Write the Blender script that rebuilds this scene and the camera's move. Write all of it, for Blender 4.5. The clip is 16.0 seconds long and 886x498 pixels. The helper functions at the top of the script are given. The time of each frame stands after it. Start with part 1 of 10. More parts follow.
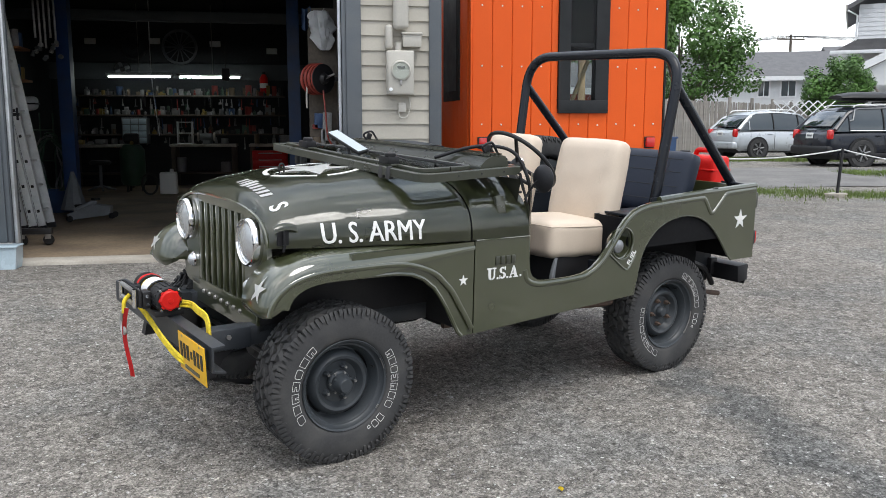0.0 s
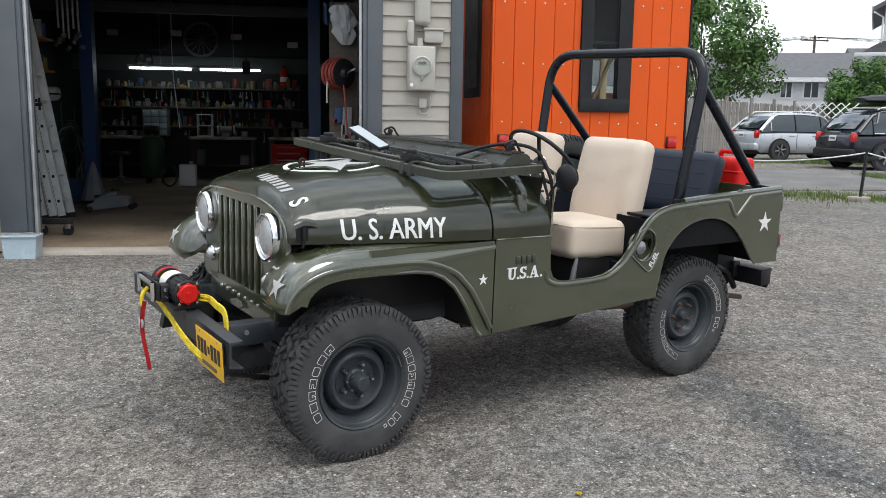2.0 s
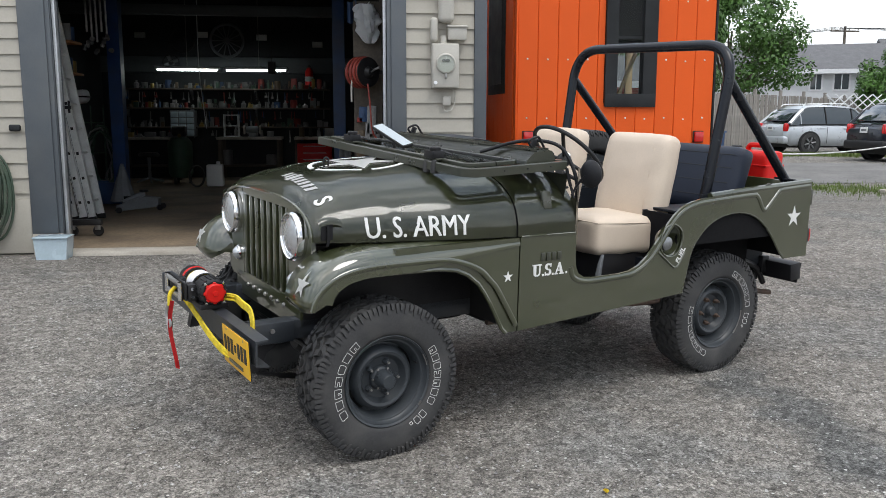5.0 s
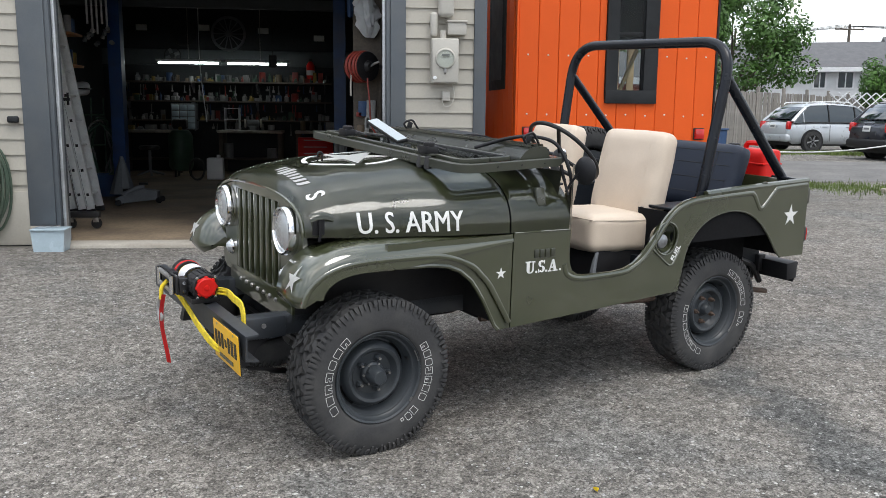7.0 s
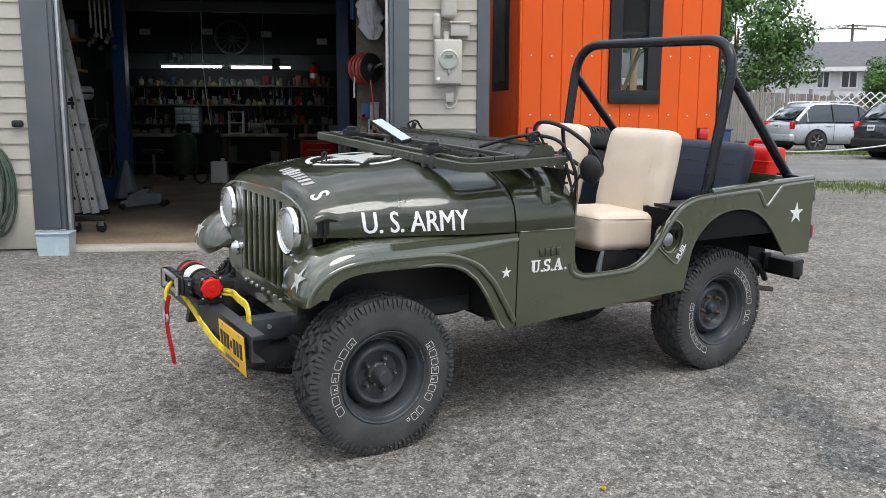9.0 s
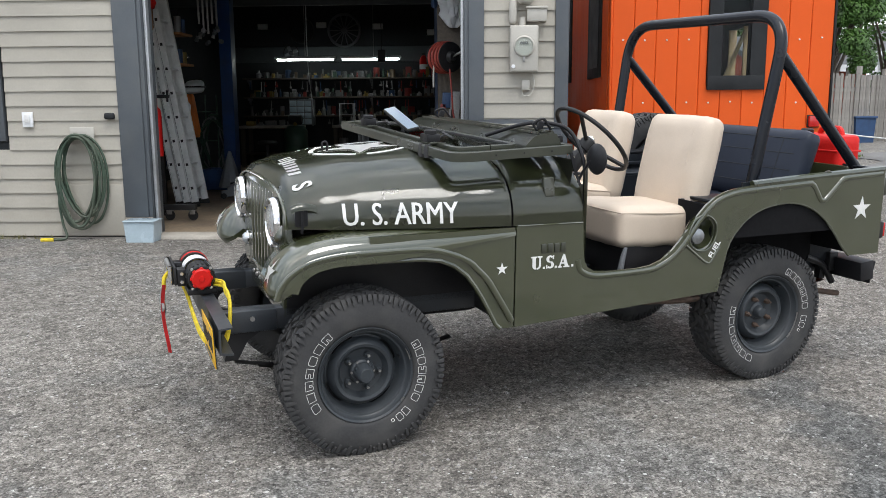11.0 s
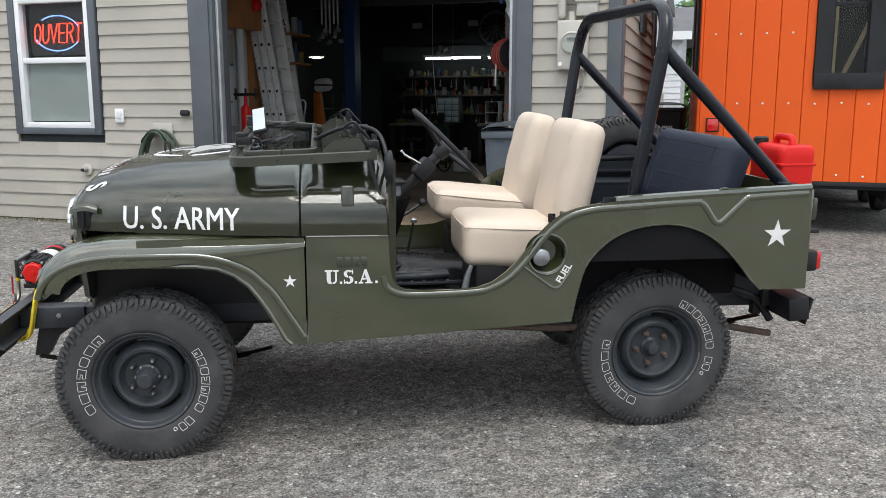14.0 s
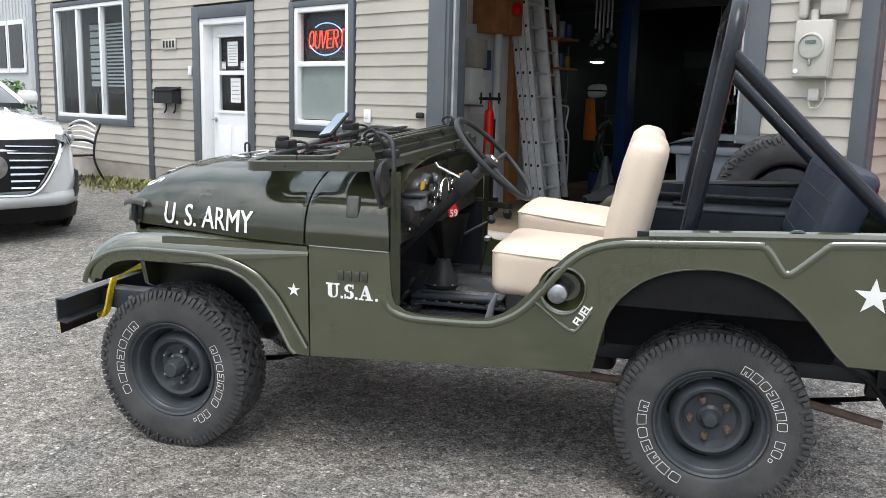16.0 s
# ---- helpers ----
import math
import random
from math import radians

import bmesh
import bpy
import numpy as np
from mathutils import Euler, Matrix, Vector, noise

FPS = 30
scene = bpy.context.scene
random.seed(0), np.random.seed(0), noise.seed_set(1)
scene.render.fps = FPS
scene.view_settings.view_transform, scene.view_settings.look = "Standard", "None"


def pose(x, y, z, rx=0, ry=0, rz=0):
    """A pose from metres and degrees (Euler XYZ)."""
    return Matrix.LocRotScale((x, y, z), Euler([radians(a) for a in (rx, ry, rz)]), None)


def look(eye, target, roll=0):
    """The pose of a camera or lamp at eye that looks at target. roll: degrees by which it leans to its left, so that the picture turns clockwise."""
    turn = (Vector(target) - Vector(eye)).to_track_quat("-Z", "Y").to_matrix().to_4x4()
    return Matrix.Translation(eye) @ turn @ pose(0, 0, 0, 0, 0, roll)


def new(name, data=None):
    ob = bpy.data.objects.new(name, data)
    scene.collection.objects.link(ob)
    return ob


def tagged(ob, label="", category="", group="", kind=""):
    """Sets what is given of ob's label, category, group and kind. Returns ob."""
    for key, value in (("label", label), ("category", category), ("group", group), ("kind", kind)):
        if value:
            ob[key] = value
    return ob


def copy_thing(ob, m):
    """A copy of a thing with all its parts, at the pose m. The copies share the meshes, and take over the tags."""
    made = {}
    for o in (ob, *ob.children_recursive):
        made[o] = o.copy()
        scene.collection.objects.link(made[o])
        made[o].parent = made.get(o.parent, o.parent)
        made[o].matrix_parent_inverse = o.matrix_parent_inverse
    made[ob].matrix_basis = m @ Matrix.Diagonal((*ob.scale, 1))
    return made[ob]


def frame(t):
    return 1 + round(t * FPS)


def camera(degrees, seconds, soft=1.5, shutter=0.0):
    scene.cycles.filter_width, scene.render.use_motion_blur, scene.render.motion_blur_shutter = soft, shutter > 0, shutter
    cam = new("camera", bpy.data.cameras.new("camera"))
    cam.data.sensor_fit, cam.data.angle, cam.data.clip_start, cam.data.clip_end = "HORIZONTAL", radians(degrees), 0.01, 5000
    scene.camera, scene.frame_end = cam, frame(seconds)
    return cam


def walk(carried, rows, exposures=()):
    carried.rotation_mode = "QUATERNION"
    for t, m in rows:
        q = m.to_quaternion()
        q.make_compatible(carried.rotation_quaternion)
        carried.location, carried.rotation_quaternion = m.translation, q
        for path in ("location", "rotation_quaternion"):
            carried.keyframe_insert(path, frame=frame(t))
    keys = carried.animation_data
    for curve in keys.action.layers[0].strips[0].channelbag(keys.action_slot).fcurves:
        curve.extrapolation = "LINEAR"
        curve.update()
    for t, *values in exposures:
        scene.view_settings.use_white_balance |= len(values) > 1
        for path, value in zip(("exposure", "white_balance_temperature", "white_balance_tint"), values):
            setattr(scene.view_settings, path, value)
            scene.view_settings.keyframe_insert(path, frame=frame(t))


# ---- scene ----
cam = camera(55.7, 16.0, soft=0.8)
PATH = [
    (0, (0.367, 0.112, 1.383), (0.715, 2.059, 1.089), -0.0),
    (0.5, (0.369, 0.102, 1.382), (0.717, 2.049, 1.082), 0.2),
    (1, (0.36, 0.111, 1.383), (0.707, 2.057, 1.077), 0.7),
    (1.5, (0.357, 0.15, 1.383), (0.692, 2.098, 1.077), 0.7),
    (2, (0.356, 0.155, 1.386), (0.666, 2.107, 1.083), 0.9),
    (2.5, (0.354, 0.149, 1.384), (0.638, 2.105, 1.078), 1.3),
    (3, (0.355, 0.151, 1.384), (0.637, 2.107, 1.075), 1.0),
    (3.5, (0.351, 0.15, 1.386), (0.622, 2.107, 1.078), 0.6),
    (4, (0.349, 0.15, 1.385), (0.6, 2.11, 1.076), 0.0),
    (6.5, (0.403, 0.172, 1.387), (0.646, 2.132, 1.071), 0.5),
    (7, (0.406, 0.168, 1.387), (0.649, 2.127, 1.066), 0.6),
    (7.5, (0.406, 0.171, 1.394), (0.645, 2.13, 1.074), 0.6),
    (8, (0.4, 0.158, 1.391), (0.641, 2.118, 1.076), 0.3),
    (8.5, (0.395, 0.151, 1.386), (0.632, 2.111, 1.068), -0.0),
    (8.7, (0.392, 0.155, 1.375), (0.629, 2.116, 1.06), 0.1),
    (10.8, (0.901, 0.329, 1.366), (0.949, 2.301, 1.036), -0.1),
    (11, (1.008, 0.328, 1.354), (0.92, 2.298, 1.019), -0.4),
    (11.5, (1.331, 0.303, 1.337), (1.068, 2.255, 0.992), 0.7),
    (12, (1.601, 0.392, 1.316), (1.297, 2.338, 0.97), 0.5),
    (12.5, (1.821, 0.546, 1.344), (1.415, 2.475, 1.008), 1.0),
    (13, (2.029, 0.631, 1.343), (1.537, 2.54, 1.002), 0.5),
    (13.5, (2.34, 0.706, 1.37), (1.802, 2.604, 1.039), 1.1),
    (14, (2.617, 0.87, 1.367), (2.016, 2.748, 1.028), -0.0),
    (14.5, (2.846, 1.119, 1.398), (2.182, 2.978, 1.077), -0.3),
    (15, (3.174, 1.289, 1.377), (2.178, 2.995, 1.066), -1.1),
    (15.5, (3.438, 1.464, 1.397), (2.216, 3.011, 1.058), 0.1),
    (16, (3.526, 1.723, 1.397), (2.24, 3.217, 1.059), 1.5),
]
walk(cam, [(t, look(eye, target, roll)) for t, eye, target, roll in PATH], [(0, 0.17), (1.0, 0.10), (3.0, -0.02), (3.5, -0.02), (7, 0.07), (8.5, 0.16), (11, 0.17), (12.5, 0.11), (14, 0.17), (14.5, 0.28), (15, 0.44), (15.5, 0.45), (16, 0.44)])

# ---- light ----
world = bpy.data.worlds.new("overcast_sky")
scene.world = world
world.use_nodes = True
wn, wl = world.node_tree.nodes, world.node_tree.links
bg = wn["Background"]
sky = wn.new("ShaderNodeTexSky")
sky.sky_type, sky.sun_disc = "NISHITA", False
sky.sun_elevation, sky.sun_rotation = radians(58), radians(200)
sky.air_density, sky.dust_density = 1.0, 2.5
clouds = wn.new("ShaderNodeTexNoise")
clouds.inputs["Scale"].default_value, clouds.inputs["Detail"].default_value = 3.4, 9
clouds.inputs["Roughness"].default_value = 0.58
cramp = wn.new("ShaderNodeValToRGB")
cramp.color_ramp.elements[0].position, cramp.color_ramp.elements[0].color = 0.40, (3.2, 3.7, 4.5, 1)
cramp.color_ramp.elements[1].position, cramp.color_ramp.elements[1].color = 0.66, (10.2, 10.4, 10.5, 1)
cmix = wn.new("ShaderNodeMix")
cmix.data_type = "RGBA"
cmix.inputs[0].default_value = 0.82
wl.new(clouds.outputs["Fac"], cramp.inputs[0])
wl.new(sky.outputs[0], cmix.inputs[6])
wl.new(cramp.outputs[0], cmix.inputs[7])
# an overcast sky is brighter overhead than at the horizon
where, axes = wn.new("ShaderNodeTexCoord"), wn.new("ShaderNodeSeparateXYZ")
height = wn.new("ShaderNodeMapRange")
for i, v in enumerate((0.10, 0.75, 0.73, 1.18)):
    height.inputs[i + 1].default_value = v
dome_mix = wn.new("ShaderNodeMix")
dome_mix.data_type, dome_mix.blend_type = "RGBA", "MULTIPLY"
dome_mix.inputs[0].default_value = 1.0
wl.new(where.outputs["Generated"], axes.inputs[0])
wl.new(axes.outputs["Z"], height.inputs[0])
wl.new(cmix.outputs[2], dome_mix.inputs[6])
wl.new(height.outputs[0], dome_mix.inputs[7])
wl.new(dome_mix.outputs[2], bg.inputs[0])
bg.inputs[1].default_value = 0.21

sun_data = bpy.data.lights.new("sun", "SUN")
sun_data.energy, sun_data.angle, sun_data.color = 1.5, radians(28), (1.0, 0.97, 0.92)
sun = new("sun", sun_data)
sun.matrix_world = look((0, 0, 0), (-0.25, 0.45, -1.0))

# ---- building helpers ----


def part(name, bm, material, parent=None, label="", smooth=35):
    """Links a bmesh as one mesh object under parent."""
    bmesh.ops.recalc_face_normals(bm, faces=bm.faces)
    me = bpy.data.meshes.new(name)
    bm.to_mesh(me)
    bm.free()
    if smooth:
        for p in me.polygons:
            p.use_smooth = True
        me.set_sharp_from_angle(angle=radians(smooth))
    me.materials.append(material)
    ob = new(name, me)
    ob.parent = parent
    if label:
        ob["label"] = label
    return ob


def empty(name, m=None, label="", category="", group="", kind=""):
    ob = new(name)
    ob.empty_display_size = 0.2
    if m is not None:
        ob.matrix_world = m
    return tagged(ob, label, category, group, kind)


def box(size, at=(0, 0, 0), rot=(0, 0, 0), bevel=0.0, seg=2, bm=None):
    bm = bm or bmesh.new()
    m = pose(*at, *rot) @ Matrix.Diagonal((*size, 1))
    r = bmesh.ops.create_cube(bm, size=1, matrix=m)
    if bevel:
        es = list({e for v in r["verts"] for e in v.link_edges})
        bmesh.ops.bevel(bm, geom=es, offset=bevel, segments=seg, profile=0.5, affect="EDGES")
    return bm


def span(x0, x1, y0, y1, z0, z1, bevel=0.0, bm=None, seg=2):
    return box((x1 - x0, y1 - y0, z1 - z0), ((x0 + x1) / 2, (y0 + y1) / 2, (z0 + z1) / 2), bevel=bevel, bm=bm, seg=seg)


def lathe(profile, m=None, seg=32, bm=None, close=False):
    """Turns (radius, height) pairs about local z."""
    bm = bm or bmesh.new()
    m = m or Matrix()
    rings = []
    for r, h in profile:
        if r < 1e-6:
            rings.append([bm.verts.new(m @ Vector((0, 0, h)))])
        else:
            rings.append([bm.verts.new(m @ Vector((r * math.cos(2 * math.pi * i / seg), r * math.sin(2 * math.pi * i / seg), h))) for i in range(seg)])
    pairs = list(zip(rings, rings[1:])) + ([(rings[-1], rings[0])] if close else [])
    for a, b in pairs:
        for i in range(seg):
            j = (i + 1) % seg
            if len(a) == 1 and len(b) == 1:
                continue
            if len(a) == 1:
                bm.faces.new((a[0], b[i], b[j]))
            elif len(b) == 1:
                bm.faces.new((a[i], b[0], a[j]))
            else:
                bm.faces.new((a[i], b[i], b[j], a[j]))
    return bm


def cyl(r, h, at=(0, 0, 0), rot=(0, 0, 0), seg=20, bevel=0.0, bm=None):
    """A cylinder of height h centred at a place; its axis is z before the turn."""
    b = min(bevel, r * 0.9, h * 0.49)
    prof = [(0, -h / 2), (r - b, -h / 2), (r, -h / 2 + b), (r, h / 2 - b), (r - b, h / 2), (0, h / 2)] if b else [(0, -h / 2), (r, -h / 2), (r, h / 2), (0, h / 2)]
    return lathe(prof, pose(*at, *rot), seg, bm)


def tube(points, r, seg=10, bm=None, closed=False, radii=None):
    """A round tube along points."""
    bm = bm or bmesh.new()
    pts = [Vector(p) for p in points]
    n = len(pts)
    rings, side_way = [], None
    for i, p in enumerate(pts):
        if closed:
            d = pts[(i + 1) % n] - pts[i - 1]
        else:
            d = pts[min(i + 1, n - 1)] - pts[max(i - 1, 0)]
        d.normalize()
        if side_way is None:
            side_way = d.orthogonal().normalized()
        side_way = (side_way - d * side_way.dot(d)).normalized()
        up = d.cross(side_way)
        rr = radii[i] if radii else r
        rings.append([bm.verts.new(p + rr * (math.cos(2 * math.pi * k / seg) * side_way + math.sin(2 * math.pi * k / seg) * up)) for k in range(seg)])
    for i in range(n if closed else n - 1):
        a, b = rings[i], rings[(i + 1) % n]
        for k in range(seg):
            bm.faces.new((a[k], a[(k + 1) % seg], b[(k + 1) % seg], b[k]))
    if not closed:
        bm.faces.new(rings[0]), bm.faces.new(rings[-1])
    return bm


def rounded(points, radius, steps=6):
    """The polyline with its inner corners rounded off."""
    pts = [Vector(p) for p in points]
    out = [pts[0]]
    for a, b, c in zip(pts, pts[1:], pts[2:]):
        d = min(radius, (a - b).length * 0.49, (c - b).length * 0.49)
        p, q = b + (a - b).normalized() * d, b + (c - b).normalized() * d
        out += [p.lerp(b, t).lerp(b.lerp(q, t), t) for t in [k / steps for k in range(steps + 1)]]
    return out + [pts[-1]]


def smooth_line(points, steps=6):
    """A Catmull-Rom line through points."""
    pts = [Vector(p) for p in points]
    pts = [2 * pts[0] - pts[1]] + pts + [2 * pts[-1] - pts[-2]]
    out = []
    for a, b, c, d in zip(pts, pts[1:], pts[2:], pts[3:]):
        for k in range(steps):
            t = k / steps
            out.append(0.5 * (2 * b + (c - a) * t + (2 * a - 5 * b + 4 * c - d) * t * t + (3 * b - a - 3 * c + d) * t ** 3))
    return out + [pts[-2]]


def prism(outline, place, depth, bm=None):
    """A flat outline of (a, b) pairs, put into space by place(a, b, d), with a depth."""
    bm = bm or bmesh.new()
    front = [bm.verts.new(place(a, b, 0)) for a, b in outline]
    back = [bm.verts.new(place(a, b, depth)) for a, b in outline]
    n = len(outline)
    for i in range(n):
        j = (i + 1) % n
        bm.faces.new((front[i], back[i], back[j], front[j]))
    for a, b, c in clip_ears(outline):
        bm.faces.new((front[a], front[b], front[c])), bm.faces.new((back[c], back[b], back[a]))
    return bm


def clip_ears(pts):
    """Triangles of a simple outline."""
    idx = list(range(len(pts)))
    cross = lambda o, a, b: (a[0] - o[0]) * (b[1] - o[1]) - (a[1] - o[1]) * (b[0] - o[0])
    area = sum(pts[i - 1][0] * pts[i][1] - pts[i][0] * pts[i - 1][1] for i in idx)
    sg = 1 if area > 0 else -1
    out = []
    while len(idx) > 3:
        best = None
        for k in range(len(idx)):
            a, b, c = idx[k - 1], idx[k], idx[(k + 1) % len(idx)]
            A, B, C = pts[a], pts[b], pts[c]
            if sg * cross(A, B, C) <= 1e-12:
                continue
            if any(sg * cross(A, B, P) >= -1e-12 and sg * cross(B, C, P) >= -1e-12 and sg * cross(C, A, P) >= -1e-12 for P in (pts[i] for i in idx if i not in (a, b, c) and min(math.dist(pts[i], A), math.dist(pts[i], B), math.dist(pts[i], C)) > 3e-4)):
                continue
            d = math.dist(A, C)
            if best is None or d < best[0]:
                best = (d, k, (a, b, c))
        if best is None:
            best = (0, 0, (idx[-1], idx[0], idx[1]))
        out.append(best[2])
        idx.pop(best[1])
    return out + [tuple(idx)]


def sheet(fn, nu, nv, thick=0.0, bm=None):
    """A surface fn(u, v) over 0..1, thickened."""
    bm = bm or bmesh.new()
    g = [[bm.verts.new(fn(i / nu, j / nv)) for j in range(nv + 1)] for i in range(nu + 1)]
    fs = [bm.faces.new((g[i][j], g[i + 1][j], g[i + 1][j + 1], g[i][j + 1])) for i in range(nu) for j in range(nv)]
    if thick:
        bmesh.ops.solidify(bm, geom=fs, thickness=thick)
    return bm


def letters(text, height, depth=0.002, shear=0.0, stretch=1.0, bold=0.0):
    """A bmesh of text in the built-in font: its left foot at the origin, along x, up y."""
    cu = bpy.data.curves.new("letters", "FONT")
    cu.body, cu.size, cu.extrude, cu.shear = text, height / 0.69, depth / 2, shear
    cu.resolution_u = 3
    cu.offset = bold
    ob = bpy.data.objects.new("letters", cu)
    scene.collection.objects.link(ob)
    me = bpy.data.meshes.new_from_object(ob.evaluated_get(bpy.context.evaluated_depsgraph_get()))
    bm = bmesh.new()
    bm.from_mesh(me)
    bpy.data.objects.remove(ob)
    bpy.data.meshes.remove(me)
    bpy.data.curves.remove(cu)
    x0 = min(v.co.x for v in bm.verts)
    for v in bm.verts:
        v.co.x = (v.co.x - x0) * stretch
    return bm


def width_of(bm):
    return max(v.co.x for v in bm.verts)


def bent(bm, fn):
    for v in bm.verts:
        v.co = fn(v.co)
    return bm


def star_outline(r, inner=0.382, turn=90):
    return [((r if k % 2 == 0 else r * inner) * math.cos(radians(turn + 36 * k)), (r if k % 2 == 0 else r * inner) * math.sin(radians(turn + 36 * k))) for k in range(10)]


# ---- materials ----


def material(name, color, rough=0.5, metal=0.0, coat_ior=1.5, vary=0.12, scale=6.0, fine=60.0, bump=0.0, bump_scale=120.0, coat=0.0, dirt=None, dirt_amount=0.0, dirt_scale=3.0, rand=0.0, spec=0.5, emission=None, power=0.0):
    """A surface with grain and wear at two scales."""
    m = bpy.data.materials.new(name)
    m.use_nodes = True
    n, l = m.node_tree.nodes, m.node_tree.links
    b = n["Principled BSDF"]
    b.inputs["Roughness"].default_value = rough
    b.inputs["Metallic"].default_value = metal
    b.inputs["Coat Weight"].default_value = coat
    b.inputs["Coat Roughness"].default_value = 0.05
    b.inputs["Coat IOR"].default_value = coat_ior
    b.inputs["Specular IOR Level"].default_value = spec
    tc = n.new("ShaderNodeTexCoord")

    def noise_node(s, detail=4.0):
        t = n.new("ShaderNodeTexNoise")
        t.inputs["Scale"].default_value, t.inputs["Detail"].default_value = s, detail
        l.new(tc.outputs["Object"], t.inputs["Vector"])
        return t.outputs["Fac"]

    def mapped(v, a0, a1, b0, b1):
        r = n.new("ShaderNodeMapRange")
        for k, x in enumerate((a0, a1, b0, b1)):
            r.inputs[k + 1].default_value = x
        l.new(v, r.inputs[0])
        return r.outputs[0]

    big, small = noise_node(scale), noise_node(fine, 6.0)
    hsv = n.new("ShaderNodeHueSaturation")
    hsv.inputs["Color"].default_value = (*color, 1)
    mul = n.new("ShaderNodeMath")
    mul.operation = "MULTIPLY"
    l.new(mapped(big, 0.3, 0.7, 1 - vary, 1 + vary), mul.inputs[0])
    l.new(mapped(small, 0.3, 0.7, 1 - vary * 0.7, 1 + vary * 0.7), mul.inputs[1])
    out = mul.outputs[0]
    if rand:
        info = n.new("ShaderNodeObjectInfo")
        m2 = n.new("ShaderNodeMath")
        m2.operation = "MULTIPLY"
        l.new(out, m2.inputs[0])
        l.new(mapped(info.outputs["Random"], 0, 1, 1 - rand, 1 + rand), m2.inputs[1])
        out = m2.outputs[0]
    l.new(out, hsv.inputs["Value"])
    col = hsv.outputs[0]
    if dirt:
        mix = n.new("ShaderNodeMix")
        mix.data_type = "RGBA"
        mix.inputs[7].default_value = (*dirt, 1)
        l.new(mapped(noise_node(dirt_scale, 8.0), 0.45, 0.72, 0, dirt_amount), mix.inputs[0])
        l.new(col, mix.inputs[6])
        col = mix.outputs[2]
    l.new(col, b.inputs["Base Color"])
    l.new(mapped(big, 0.3, 0.7, max(0.02, rough * 0.85), min(1, rough * 1.18)), b.inputs["Roughness"])
    if bump:
        bn = n.new("ShaderNodeBump")
        bn.inputs["Strength"].default_value, bn.inputs["Distance"].default_value = bump, 0.004
        l.new(noise_node(bump_scale, 5.0), bn.inputs["Height"])
        l.new(bn.outputs[0], b.inputs["Normal"])
    if emission:
        b.inputs["Emission Color"].default_value = (*emission, 1)
        b.inputs["Emission Strength"].default_value = power
    return m


def glass_material(name, tint=(0.9, 0.95, 0.94), rough=0.01):
    m = bpy.data.materials.new(name)
    m.use_nodes = True
    n, l = m.node_tree.nodes, m.node_tree.links
    n.remove(n["Principled BSDF"])
    t, g, f, mix = n.new("ShaderNodeBsdfTransparent"), n.new("ShaderNodeBsdfGlossy"), n.new("ShaderNodeLayerWeight"), n.new("ShaderNodeMixShader")
    f.inputs[0].default_value = 0.5
    p5, fac = n.new("ShaderNodeMath"), n.new("ShaderNodeMath")
    p5.operation, p5.inputs[1].default_value = "POWER", 5.0
    fac.operation, fac.inputs[1].default_value, fac.inputs[2].default_value = "MULTIPLY_ADD", 0.9, 0.018
    l.new(f.outputs["Facing"], p5.inputs[0]), l.new(p5.outputs[0], fac.inputs[0])
    t.inputs[0].default_value = (*tint, 1)
    g.inputs["Roughness"].default_value = rough
    l.new(fac.outputs[0], mix.inputs[0]), l.new(t.outputs[0], mix.inputs[1]), l.new(g.outputs[0], mix.inputs[2])
    l.new(mix.outputs[0], n["Material Output"].inputs[0])
    return m


OLIVE = material("olive_gloss_paint", (0.041, 0.047, 0.020), 0.30, vary=0.06, scale=3, fine=220, coat=1.0, coat_ior=1.95, spec=0.3, dirt=(0.09, 0.09, 0.07), dirt_amount=0.10, dirt_scale=5, bump=0.035, bump_scale=6)
OLIVE_DULL = material("olive_satin_paint", (0.036, 0.039, 0.027), 0.30, spec=0.55, coat=0.4, vary=0.10, scale=8, fine=200, dirt=(0.10, 0.09, 0.06), dirt_amount=0.2, bump=0.04)
WHITE_PAINT = material("white_stencil_paint", (0.74, 0.74, 0.72), 0.5, vary=0.06, scale=20, fine=300)
BLACK_PAINT = material("black_chassis_paint", (0.016, 0.016, 0.018), 0.40, spec=0.28, vary=0.2, scale=10, fine=120, dirt=(0.06, 0.055, 0.05), dirt_amount=0.25, bump=0.08)
BLACK_TUBE = material("black_powder_coat", (0.010, 0.012, 0.017), 0.24, spec=0.36, vary=0.12, scale=10, fine=300, bump=0.03, bump_scale=300)
RUBBER = material("tyre_rubber", (0.046, 0.046, 0.047), 0.70, spec=0.30, vary=0.15, scale=7, fine=120, dirt=(0.10, 0.096, 0.09), dirt_amount=0.40, dirt_scale=9, bump=0.10, bump_scale=160)
RIM_PAINT = material("dark_grey_wheel_paint", (0.038, 0.044, 0.050), 0.36, spec=0.36, vary=0.18, scale=9, fine=150, dirt=(0.07, 0.07, 0.068), dirt_amount=0.25, bump=0.05)
BUMPER_PAINT = material("charcoal_satin_steel", (0.030, 0.035, 0.042), 0.42, spec=0.45, vary=0.15, scale=8, fine=140, dirt=(0.09, 0.085, 0.08), dirt_amount=0.25, bump=0.06)
WORN_STEEL = material("worn_steel", (0.42, 0.41, 0.40), 0.42, metal=0.9, vary=0.2, scale=15, fine=200, dirt=(0.12, 0.10, 0.08), dirt_amount=0.4)
CHROME = material("chrome", (0.82, 0.82, 0.82), 0.08, metal=1.0, vary=0.05)
